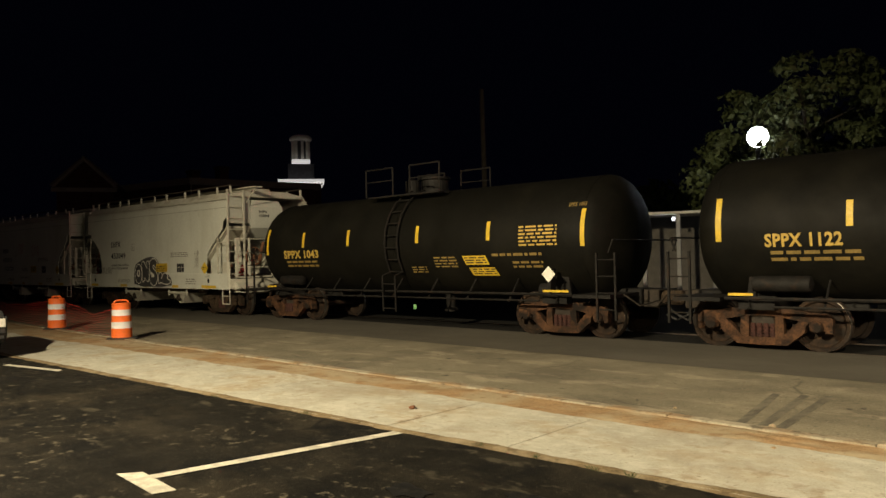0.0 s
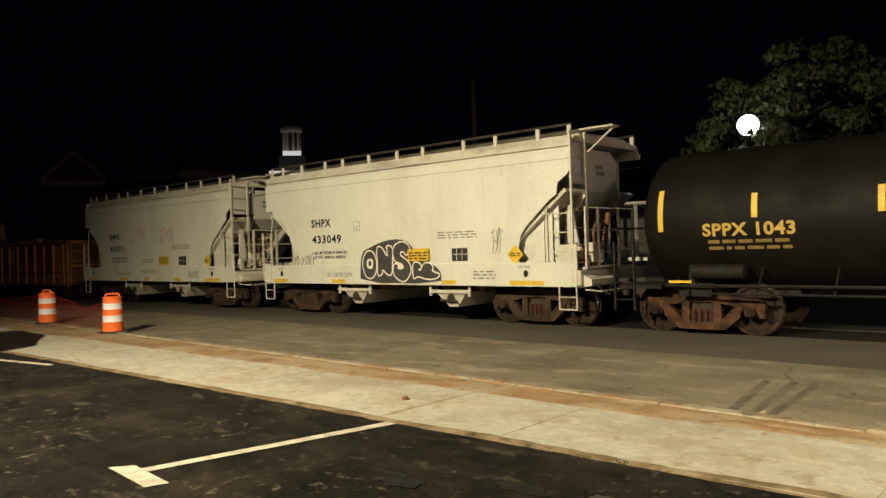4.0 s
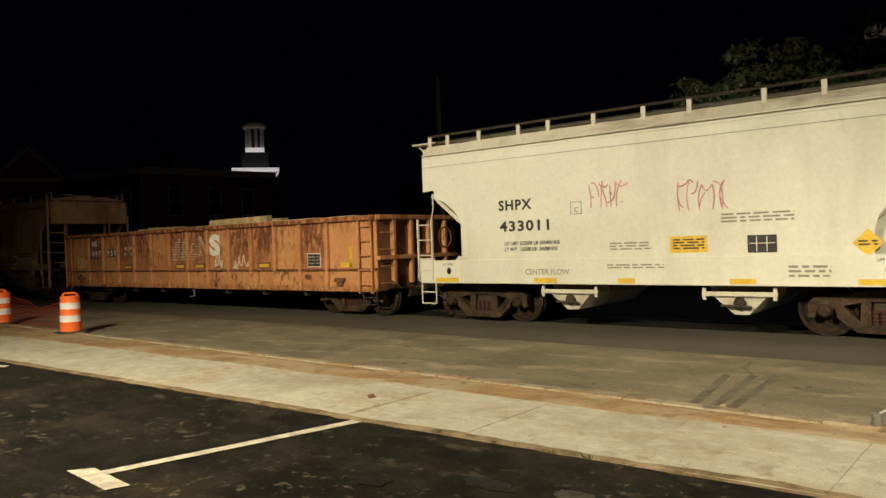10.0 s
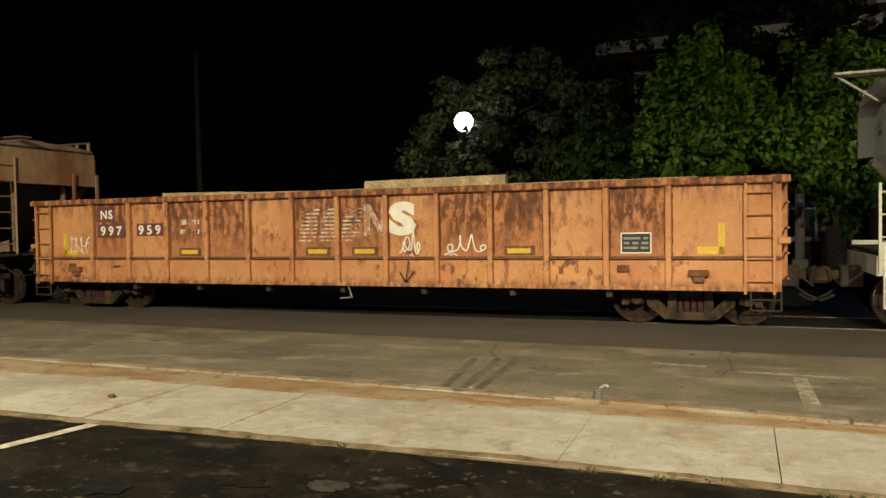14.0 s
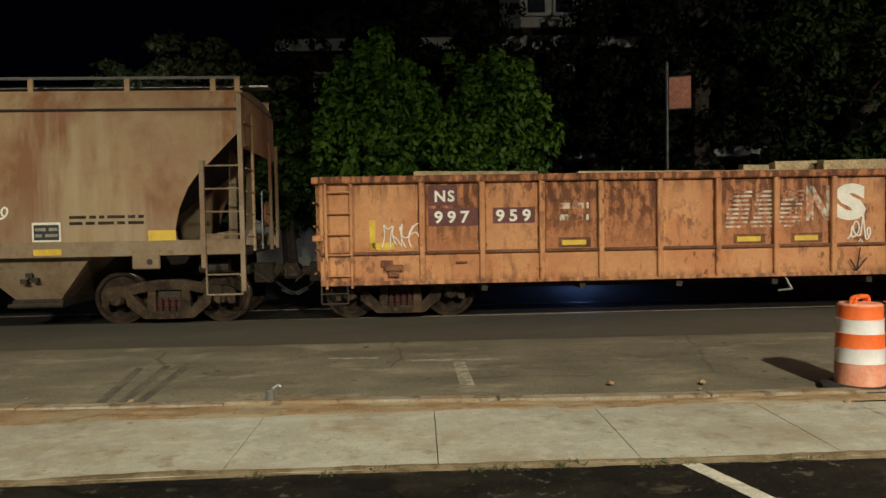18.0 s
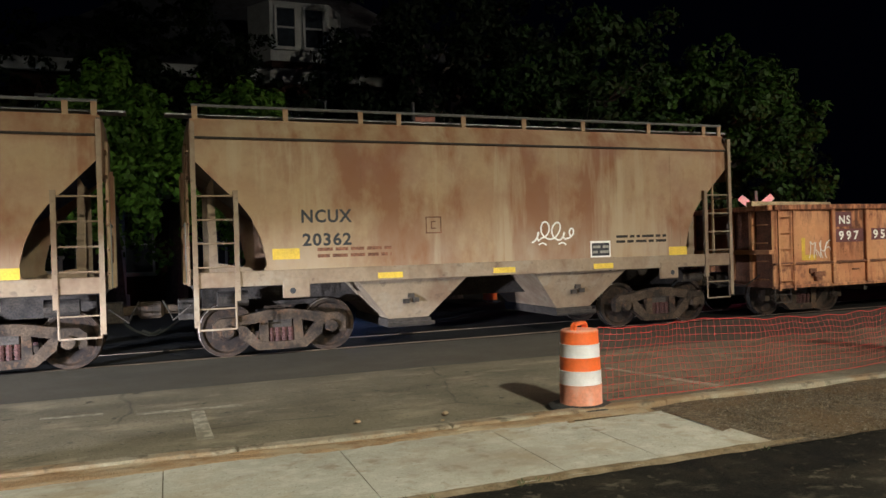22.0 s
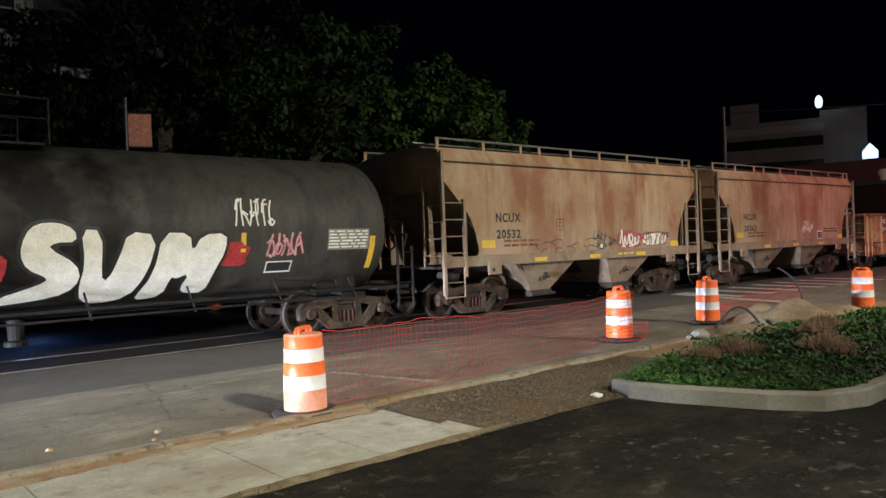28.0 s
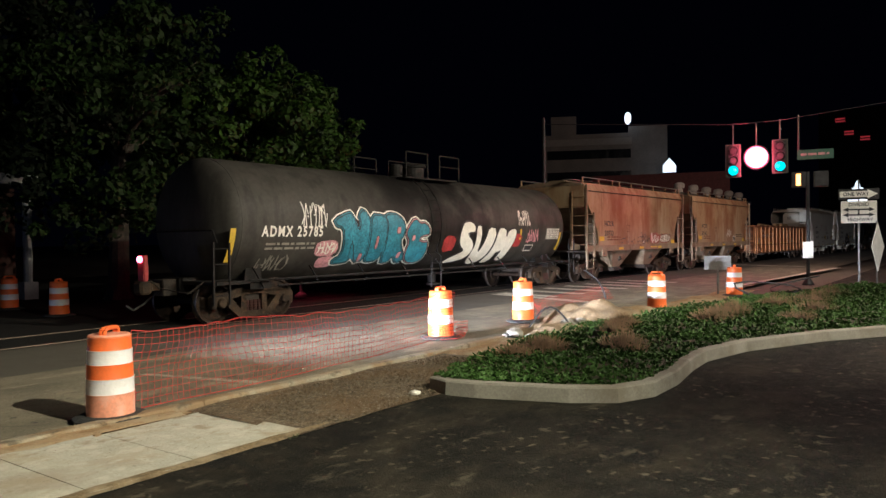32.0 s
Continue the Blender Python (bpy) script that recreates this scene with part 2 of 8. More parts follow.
M_ORANGED = mat("rusted_orange_panel", (0.45, 0.19, 0.08), 0.85, vary=0.15, scale=2.0, fine=18, bump=0.25, layers=[
    ((0.13, 0.048, 0.02), 8.0, 0.46, 0.56, 0.92, (1, 1, 0.5), ("Z", 2.3, 0.45, 1.15)), ((0.10, 0.036, 0.016), 3.5, 0.46, 0.60, 0.85, (2.4, 2.4, 0.35), ("Z", 2.3, 0.3, 1.2)), ((0.06, 0.026, 0.014), 18, 0.57, 0.66, 0.75, None, None)])
M_RUST = mat("rust", (0.16, 0.07, 0.035), 0.9, vary=0.45, scale=3, fine=30, bump=0.3)
M_TANK = mat("black_tank_paint", (0.0062, 0.0058, 0.0044), 0.6, vary=0.2, scale=0.8, fine=12, bump=0.04, spec=0.13, stain=(0.016, 0.0145, 0.010), amount=0.4, stain_scale=0.5)
# soot round the middle; the last layer paints shade on the lower half
M_TANKG = mat("grey_tank_paint_shaded_below", (0.062, 0.058, 0.050), 0.6, vary=0.12, scale=0.7, fine=12, bump=0.05, spec=0.25, layers=[
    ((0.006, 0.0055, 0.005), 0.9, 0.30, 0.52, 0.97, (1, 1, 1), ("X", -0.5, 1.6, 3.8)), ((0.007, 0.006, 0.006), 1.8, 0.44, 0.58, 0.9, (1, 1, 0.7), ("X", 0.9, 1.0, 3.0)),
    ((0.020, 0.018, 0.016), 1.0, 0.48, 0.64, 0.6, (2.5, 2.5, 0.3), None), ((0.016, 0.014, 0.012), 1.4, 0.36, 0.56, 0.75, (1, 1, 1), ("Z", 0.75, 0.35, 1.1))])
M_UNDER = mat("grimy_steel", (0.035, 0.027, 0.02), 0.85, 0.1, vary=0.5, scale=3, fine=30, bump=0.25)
M_FIT = mat("black_fittings", (0.012, 0.011, 0.010), 0.7, 0.1, vary=0.4, scale=3, fine=30, bump=0.2, spec=0.25, layers=[((0.03, 0.018, 0.012), 5, 0.56, 0.66, 0.7, None, None)])
M_TAG = mat("pale_green_tag", (0.16, 0.38, 0.16), 0.6, vary=0.1, bump=0)
M_TRUCK = mat("truck_steel", (0.058, 0.040, 0.025), 0.85, 0.1, vary=0.4, scale=4, fine=30, bump=0.25, spec=0.25, layers=[((0.010, 0.008, 0.007), 3.5, 0.44, 0.6, 0.85, None, None), ((0.11, 0.062, 0.032), 7, 0.54, 0.66, 0.7, None, None)])
M_TRUCKR = mat("rusty_truck_steel", (0.072, 0.035, 0.018), 0.85, 0.1, vary=0.4, scale=4, fine=30, bump=0.25, spec=0.25, layers=[((0.008, 0.007, 0.006), 3.0, 0.44, 0.58, 0.92, None, None), ((0.13, 0.062, 0.028), 7, 0.54, 0.66, 0.7, None, None)])
M_WHEEL = mat("wheel_steel", (0.030, 0.019, 0.012), 0.8, 0.1, vary=0.4, scale=5, fine=40, bump=0.15, spec=0.25, layers=[((0.008, 0.006, 0.005), 4, 0.45, 0.6, 0.8, None, None), ((0.075, 0.04, 0.02), 9, 0.55, 0.66, 0.6, None, None)])
M_TREAD = mat("worn_tread", (0.32, 0.29, 0.26), 0.35, 0.9, vary=0.2, scale=8, fine=60, bump=0.05)
M_TIE = mat("weathered_timber", (0.50, 0.39, 0.22), 0.9, vary=0.35, scale=2, fine=24, bump=0.4, stain=(0.16, 0.11, 0.07), amount=0.5, stain_scale=1.5)
M_YEL = mat("yellow_reflector", (0.66, 0.45, 0.03), 0.5, vary=0.15, scale=6, fine=40, bump=0.05, stain=(0.5, 0.32, 0.05), amount=0.3, stain_scale=5)
M_BLKP = mat("black_lettering", (0.02, 0.02, 0.022), 0.6, vary=0.2, scale=6, fine=40, bump=0)
M_GREYP = mat("grey_lettering", (0.25, 0.24, 0.2), 0.7, vary=0.2, scale=6, fine=40, bump=0)
M_WHTP = mat("white_lettering", (0.78, 0.76, 0.68), 0.6, vary=0.12, scale=5, fine=40, bump=0)
M_GOLD = mat("gold_lettering", (0.50, 0.34, 0.07), 0.6, vary=0.15, scale=6, fine=40, bump=0)
M_BROWNP = mat("maroon_patch", (0.13, 0.045, 0.045), 0.75, vary=0.2, scale=4, fine=30, bump=0.1)
M_TEAL = mat("teal_spray_paint", (0.04, 0.21, 0.29), 0.55, vary=0.35, scale=2.5, fine=20, bump=0)
M_PINK = mat("pink_spray_paint", (0.55, 0.26, 0.28), 0.6, vary=0.3, scale=3, fine=20, bump=0)
M_RED = mat("red_spray_paint", (0.34, 0.03, 0.03), 0.6, vary=0.3, scale=3, fine=20, bump=0)
M_DULLRED = mat("dull_red_spray_paint", (0.30, 0.085, 0.065), 0.65, vary=0.3, scale=3, fine=20, bump=0)
M_CHAR = mat("charcoal_spray_paint", (0.05, 0.05, 0.05), 0.6, vary=0.25, scale=3, fine=20, bump=0)
M_DRUM = mat("orange_drum_plastic", (0.80, 0.15, 0.025), 0.45, vary=0.08, scale=4, fine=30, bump=0.05, stain=(0.5, 0.13, 0.05), amount=0.3, stain_scale=4)
M_DRUMW = mat("white_drum_sheeting", (0.72, 0.71, 0.73), 0.35, vary=0.06, scale=6, fine=50, bump=0.03, stain=(0.62, 0.6, 0.6), amount=0.4, stain_scale=5)
M_RUBBER = mat("black_rubber", (0.025, 0.025, 0.025), 0.85, vary=0.3, scale=6, fine=40)
M_NET = mat("orange_net_plastic", (0.36, 0.022, 0.014), 0.6, vary=0.2, scale=4, fine=30, bump=0)
M_GRASS = mat("ground_cover_leaves", (0.046, 0.098, 0.019), 0.65, vary=0.5, scale=2, fine=20, bump=0, spec=0.2)
M_DRYGRASS = mat("dry_grass", (0.17, 0.10, 0.05), 0.85, vary=0.4, scale=5, fine=30, bump=0)
M_SOIL = mat("dark_soil", (0.05, 0.036, 0.022), 0.95, vary=0.4, scale=3, fine=30, bump=0.6)
M_SAND = mat("spoil_sand", (0.25, 0.18, 0.10), 0.95, vary=0.3, scale=2, fine=30, bump=0.6)
# leaf copies: each tree's lamplight or darkness is put into its leaf colour
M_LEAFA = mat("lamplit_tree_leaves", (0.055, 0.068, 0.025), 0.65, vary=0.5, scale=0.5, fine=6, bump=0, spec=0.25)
M_LEAF = mat("unlit_tree_leaves", (0.006, 0.010, 0.004), 0.7, vary=0.5, scale=0.5, fine=6, bump=0, spec=0.1)
M_LEAFG = mat("lit_tree_leaves", (0.024, 0.050, 0.006), 0.6, vary=0.5, scale=0.5, fine=6, bump=0, spec=0.2)
M_BARK = mat("bark", (0.045, 0.035, 0.025), 0.9, vary=0.4, scale=5, fine=20, bump=0.6)
# brick and house trim darkened in colour for the dim light back there
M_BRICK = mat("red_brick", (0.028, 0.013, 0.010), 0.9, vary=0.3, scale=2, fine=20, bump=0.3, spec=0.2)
M_HTRIM = mat("dimmed_house_trim", (0.30, 0.30, 0.29), 0.8, vary=0.15, scale=3, fine=30, bump=0.1)
M_TRIM = mat("painted_trim", (0.60, 0.58, 0.52), 0.7, vary=0.1, scale=3, fine=30, bump=0.1)
M_ROOF = mat("slate_roof", (0.045, 0.045, 0.05), 0.8, vary=0.3, scale=3, fine=20, bump=0.3)
M_PANE = mat("window_glass", (0.02, 0.024, 0.03), 0.12, vary=0.2, scale=1, fine=5, bump=0)
M_POLE = mat("wood_pole", (0.06, 0.048, 0.034), 0.9, vary=0.3, scale=4, fine=25, bump=0.4)
M_STEELP = mat("galvanised_steel", (0.20, 0.20, 0.19), 0.5, 0.5, vary=0.2, scale=5, fine=40, bump=0.05)
M_DARKST = mat("dark_painted_steel", (0.03, 0.03, 0.03), 0.5, vary=0.3, scale=5, fine=40, bump=0.05)
M_SIGNG = mat("green_sign", (0.01, 0.10, 0.05), 0.45, vary=0.1, scale=5, fine=40, bump=0)
M_CONC = mat("tower_concrete", (0.42, 0.40, 0.36), 0.85, vary=0.15, scale=0.4, fine=8, bump=0.1)
G_WHITE = glow("lamp_white", (0.93, 0.95, 1.0), 11)
G_RED = glow("signal_red", (1.0, 0.14, 0.22), 14)
G_GREEN = glow("signal_green", (0.004, 0.80, 0.86), 2.4)
G_AMBER = glow("signal_amber", (1.0, 0.42, 0.10), 8)
G_LIT = glow("lit_white_sign", (0.95, 0.97, 1.0), 2.5)
G_BEAM = glow("headlight_glow", (1.0, 0.93, 0.92), 1650000)
# emission instead of floodlight on the tower's cornice and ledge
G_RIM = glow("tower_glow", (1.0, 0.97, 0.93), 0.6)
G_WIN = glow("lit_window", (1.0, 0.72, 0.35), 0.6)
G_DIMRED = glow("dim_red_sign", (1.0, 0.08, 0.09), 0.3)
M_WORNW = mat("flaking_white_lettering", (0.60, 0.55, 0.46), 0.75, vary=0.2, scale=6, fine=40, bump=0.05, layers=[((0.42, 0.17, 0.075), 9, 0.45, 0.56, 0.95, (1, 1, 0.6), None), ((0.12, 0.045, 0.02), 5, 0.52, 0.6, 0.9, None, None)])
# copy of the painted trim, darkened to look unlit
M_DIMTRIM = mat("dimmed_trim", (0.11, 0.10, 0.085), 0.85, vary=0.2, scale=3, fine=30, bump=0.1)
# near-black; puts the night's dark into the far walls and globe post
M_NEARBLACK = mat("near_black", (0.004, 0.0038, 0.0036), 0.8, vary=0.3, scale=2, fine=20, bump=0.05, spec=0.1)
M_DIMGOLD = mat("faded_gold_lettering", (0.22, 0.15, 0.04), 0.7, vary=0.2, scale=6, fine=40, bump=0)
M_DRUMP = mat("sun_bleached_drum_plastic", (0.72, 0.30, 0.19), 0.5, vary=0.12, scale=4, fine=30, bump=0.05, stain=(0.7, 0.45, 0.38), amount=0.5, stain_scale=5)
# two more leaf copies, coloured for shade and for stronger light
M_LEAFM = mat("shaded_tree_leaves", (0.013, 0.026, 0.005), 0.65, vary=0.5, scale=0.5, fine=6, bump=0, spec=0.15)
M_LEAFD = mat("well_lit_tree_leaves", (0.08, 0.165, 0.016), 0.6, vary=0.5, scale=0.5, fine=6, bump=0, spec=0.2)


# ---- mesh helpers ----
def link(name, bm, material, smooth=False):
    me = bpy.data.meshes.new(name)
    if smooth:
        for f in bm.faces:
            f.smooth = True
    bm.to_mesh(me)
    bm.free()
    me.materials.append(material)
    if smooth:
        me.set_sharp_from_angle(angle=radians(38))
    return new(name, me)


def part(name, bm, material, parent, label="", smooth=False):
    ob = link(name, bm, material, smooth)
    ob.parent = parent
    return tagged(ob, label)


def empty(name, label, category, group="", m=None):
    ob = tagged(new(name), label, category, group)
    if m:
        ob.matrix_basis = m
    return ob


def twin(ob, parent, m=None):
    o = ob.copy()
    scene.collection.objects.link(o)
    o.parent = parent
    if m:
        o.matrix_basis = m
    return o


def box(bm, x0, x1, y0, y1, z0, z1, bevel=0.0):
    vs = [bm.verts.new(p) for p in ((x0, y0, z0), (x1, y0, z0), (x1, y1, z0), (x0, y1, z0), (x0, y0, z1), (x1, y0, z1), (x1, y1, z1), (x0, y1, z1))]
    fs = [bm.faces.new([vs[i] for i in q]) for q in ((3, 2, 1, 0), (4, 5, 6, 7), (0, 1, 5, 4), (1, 2, 6, 5), (2, 3, 7, 6), (3, 0, 4, 7))]
    if bevel:
        bmesh.ops.bevel(bm, geom=list({e for f in fs for e in f.edges}), offset=bevel, segments=1, affect="EDGES")
    return bm


def bar(bm, a, b, r=0.015, n=6, r2=None):
    """A round bar from a to b."""
    a, b = Vector(a), Vector(b)
    q = (b - a).to_track_quat("Z", "Y").to_matrix()
    rings = []
    for p, rr in ((a, r), (b, r if r2 is None else r2)):
        rings.append([bm.verts.new(p + q @ Vector((rr * math.cos(2 * math.pi * k / n), rr * math.sin(2 * math.pi * k / n), 0))) for k in range(n)])
    for k in range(n):
        bm.faces.new((rings[0][k], rings[0][(k + 1) % n], rings[1][(k + 1) % n], rings[1][k]))
    bm.faces.new(rings[0][::-1])
    bm.faces.new(rings[1])
    return bm


def tube(bm, pts, r=0.015, n=6):
    for a, b in zip(pts, pts[1:]):
        bar(bm, a, b, r, n)
    return bm


def sheet(bm, outline, y0, y1):
    """A plate with an outline in x and z, from y0 to y1."""
    a = [bm.verts.new((x, y0, z)) for x, z in outline]
    b = [bm.verts.new((x, y1, z)) for x, z in outline]
    k = len(a)
    bm.faces.new(a)
    bm.faces.new(b[::-1])
    for i in range(k):
        bm.faces.new((a[(i + 1) % k], a[i], b[i], b[(i + 1) % k]))
    bmesh.ops.recalc_face_normals(bm, faces=bm.faces[:])
    return bm


def flat(bm, outline, z0, z1):
    """A slab with an outline in x and y, from z0 to z1."""
    a = [bm.verts.new((x, y, z0)) for x, y in outline]
    b = [bm.verts.new((x, y, z1)) for x, y in outline]
    k = len(a)
    bm.faces.new(a)
    bm.faces.new(b)
    for i in range(k):
        bm.faces.new((a[i], a[(i + 1) % k], b[(i + 1) % k], b[i]))
    bmesh.ops.recalc_face_normals(bm, faces=bm.faces[:])
    return bm


def loft(bm, rings, close=True, caps=True):
    """Skin over rings of points."""
    vs = [[bm.verts.new(p) for p in r] for r in rings]
    k = len(vs[0])
    for a, b in zip(vs, vs[1:]):
        for i in range(k if close else k - 1):
            bm.faces.new((a[i], a[(i + 1) % k], b[(i + 1) % k], b[i]))
    if caps and close:
        bm.faces.new(vs[0][::-1])
        bm.faces.new(vs[-1])
    bmesh.ops.recalc_face_normals(bm, faces=bm.faces[:])
    return bm


def lathe(bm, profile, n=24, axis="z", centre=(0, 0, 0), caps=True):
    """Turn a profile of (radius, along) round an axis through centre."""
    c = Vector(centre)
    rings = []
    for r, h in profile:
        ring = []
        for k in range(n):
            u, v = r * math.cos(2 * math.pi * k / n), r * math.sin(2 * math.pi * k / n)
            ring.append(c + Vector({"z": (u, v, h), "y": (u, h, v), "x": (h, u, v)}[axis]))
        rings.append(ring)
    return loft(bm, rings, True, caps)


def ring(bm, profile, n=24, axis="z", centre=(0, 0, 0)):
    """A hollow ring: a closed profile turned round an axis."""
    return lathe(bm, list(profile) + [profile[0]], n, axis, centre, False)


def letters(text, height, wide=1.0, fat=0.0, gap=1.0, span=None):
    """A flat mesh of words in the built-in font: x along, y up, the lower left corner at the origin."""
    cu = bpy.data.curves.new("words", "FONT")
    cu.body, cu.size, cu.offset, cu.space_character, cu.resolution_u = text, height / 0.7, fat, gap, 3
    ob = new("words", cu)
    me = ob.to_mesh()
    bm = bmesh.new()
    bm.from_mesh(me)
    ob.to_mesh_clear()
    bpy.data.objects.remove(ob)
    bpy.data.curves.remove(cu)
    if span:
        wide = span / max(v.co.x for v in bm.verts)
    for v in bm.verts:
        v.co.x *= wide
    return bm


def on_side(bm, x, z, y, lift=0.006):
    """Lay a flat mesh on the near side of a car: x along, z up."""
    for v in bm.verts:
        v.co = Vector((x + v.co.x, y - lift - v.co.z, z + v.co.y))
    return bm


def on_tank(bm, x, z, r, cz, lift=0.008):
    """Wrap a flat mesh round the near side of a lying tank."""
    n = 12
    for k in range(1, n):
        bmesh.ops.bisect_plane(bm, geom=bm.verts[:] + bm.edges[:] + bm.faces[:], plane_co=(0, (k / n) * 2.0 - 0.3, 0), plane_no=(0, 1, 0))
    a0 = math.asin(max(-0.99, min(0.99, (z - cz) / r)))
    for v in bm.verts:
        a = a0 + v.co.y / r
        rr = r + lift + v.co.z
        v.co = Vector((x + v.co.x, -rr * math.cos(a), cz + rr * math.sin(a)))
    return bm


def slab(w, h):
    """A flat rectangle, lower left corner at the origin."""
    bm = bmesh.new()
    bm.faces.new([bm.verts.new(p) for p in ((0, 0, 0), (w, 0, 0), (w, h, 0), (0, h, 0))])
    return bm


def bars(w, h, rows, seed=0, step=None):
    """Lines of small writing that cannot be read, as bars."""
    rng = random.Random(seed)
    bm = bmesh.new()
    for r in range(rows):
        x, y = 0.0, h - (r + 0.7) * h / rows
        while x < w:
            d = min(w - x, rng.uniform(0.08, 0.28) * (step or 1))
            bm.faces.new([bm.verts.new(p) for p in ((x, y, 0), (x + d, y, 0), (x + d, y + 0.5 * h / rows, 0), (x, y + 0.5 * h / rows, 0))])
            x += d + 0.05
    return bm


def shift(bm, dx, dy, dz=0.0, turn=0.0, shear=0.0):
    c, s = math.cos(radians(turn)), math.sin(radians(turn))
    for v in bm.verts:
        x, y = v.co.x + shear * v.co.y, v.co.y
        v.co = Vector((c * x - s * y + dx, s * x + c * y + dy, v.co.z + dz))
    return bm


def merged(*bms):
    out = bmesh.new()
    for b in bms:
        me = bpy.data.meshes.new("tmp")
        b.to_mesh(me)
        b.free()
        out.from_mesh(me)
        bpy.data.meshes.remove(me)
    return out


def scrawl(w, h, loops, seed, r=0.012):
    """A sprayed tag of quick angular and curved strokes in a box w by h."""
    rng = random.Random(seed)
    bm = bmesh.new()
    piece = 0
    for k in range(loops):
        x0, cw = w * k / loops, w / loops
        lean = rng.uniform(-0.1, 0.25)
        for q in range(rng.choice((2, 3, 3))):
            a = Vector((rng.uniform(-0.15, 0.5), rng.choice((0.05, 0.5, 0.95)) + rng.uniform(-0.12, 0.12)))
            b = Vector((rng.uniform(0.5, 1.2), rng.choice((0.05, 0.5, 0.95)) + rng.uniform(-0.12, 0.12)))
            if q == 0:
                a, b = Vector((rng.uniform(0, 0.4), -0.05)), Vector((rng.uniform(0.1, 0.6), rng.uniform(0.85, 1.1)))
            side = Vector((-(b - a).y, (b - a).x)) * rng.uniform(-0.55, 0.55)
            pts = []
            for i in range(7):
                u = i / 6
                p = a.lerp(b, u) + side * 4 * u * (1 - u) * 0.6
                pts.append((x0 + (p.x + lean * p.y) * cw, p.y * h))
            for (ax, ay), (bx, by) in zip(pts, pts[1:]):
                d = math.hypot(bx - ax, by - ay) or 1
                nx, ny = -(by - ay) / d * r, (bx - ax) / d * r
                ex, ey = (bx - ax) / d * r * 0.6, (by - ay) / d * r * 0.6
                bm.faces.new([bm.verts.new((c, e, 0.0002 * piece)) for c, e in ((ax - nx - ex, ay - ny - ey), (bx - nx + ex, by - ny + ey), (bx + nx + ex, by + ny + ey), (ax + nx - ex, ay + ny - ey))])
            piece += 1
    return bm


def ribbon(bm, pts, r, z0=0.0):
    """A sprayed line of width 2 r through the points, smoothed."""
    for _ in range(2):
        pts = [pts[0]] + [(a[0] * u + b[0] * (1 - u), a[1] * u + b[1] * (1 - u)) for a, b in zip(pts, pts[1:]) for u in (0.75, 0.25)] + [pts[-1]]
    rims = []
    for k, (x, y) in enumerate(pts):
        (ax, ay), (bx, by) = pts[max(0, k - 1)], pts[min(len(pts) - 1, k + 1)]
        d = math.hypot(bx - ax, by - ay) or 1
        nx, ny = -(by - ay) / d * r, (bx - ax) / d * r
        z = z0 + 0.00004 * k
        rims.append((bm.verts.new((x - nx, y - ny, z)), bm.verts.new((x + nx, y + ny, z))))
    for (a, b), (c, d) in zip(rims, rims[1:]):
        bm.faces.new((a, c, d, b))


def script(w, h, loops, seed, r=0.014):
    """Round joined handwriting that spells nothing, in a box w by h."""
    rng = random.Random(seed)
    bm = bmesh.new()
    pts = []
    for k in range(loops):
        tall = h * rng.choice((0.45, 0.6, 1.0, 0.75))
        wide = w / loops * rng.choice((0.15, 0.5, 1.0, 1.5))
        base, lean = rng.uniform(-0.1, 0.15) * h, rng.uniform(-0.1, 0.3)
        for q in range(8):
            a = 2 * math.pi * q / 8
            y = tall * (0.5 - 0.5 * math.cos(a)) + 0.06 * h * rng.random()
            pts.append((w * (k + q / 8) / loops + 0.5 * wide * math.sin(a) + lean * y, base + y))
    ribbon(bm, pts, r)
    for k in range(2):
        x, y = rng.uniform(0.1, 0.7) * w, -0.12 * h
        ribbon(bm, [(x, y), (x + 0.1 * w, y + 0.12 * h), (x + 0.18 * w, y - 0.04 * h)], r * 0.8, 0.002)
    return bm


# ---- the track's line ----
def bend(x):
    """How far the track's line leaves the straight, and its slope."""
    c = max(-45.0, min(30.0, x))
    u = c / 10
    slope = 0.023 - 0.00922 * u - 0.002244 * u * u
    return 0.023 * c - 0.0461 * u * u - 0.00748 * u**3 + slope * (x - c), slope


TRACK_Y = 14.05
GO = (54.2493, 4.6767, 2.9465, -0.5857, -3.5775, 0.0799, 2.0107)


def gone(t):
    """Metres that the train has gone since 16 s."""
    u = (t - 16) / 16
    return sum(c * u ** (k + 1) for k, c in enumerate(GO))


def rail_pose(x):
    y, slope = bend(x)
    return pose(x, TRACK_Y + y, 0, 0, 0, math.degrees(math.atan(slope)))


# ---- ground ----
def band(y0, y1, x0, x1, step, z, rough=0.0, curve=False, rise=0.0, seed=3):
    """A strip of ground as a grid, wavy by rough; curve: y follows the track's line."""
    bm = bmesh.new()
    nx, ny = max(1, int((x1 - x0) / step)), max(1, int((y1 - y0) / step))
    vs = []
    for i in range(nx + 1):
        x = x0 + (x1 - x0) * i / nx
        off = bend(x)[0] if curve else 0
        vs.append([bm.verts.new((x, y0 + (y1 - y0) * j / ny + off, z + rise * j / ny + rough * noise.noise((x * 1.3 + seed, (y0 + (y1 - y0) * j / ny) * 1.3, 0)))) for j in range(ny + 1)])
    for i in range(nx):
        for j in range(ny):
            bm.faces.new((vs[i][j], vs[i + 1][j], vs[i + 1][j + 1], vs[i][j + 1]))
    return bm


def setting(name, bm, material, label, smooth=False):
    return tagged(link(name, bm, material, smooth), label, kind="structure")


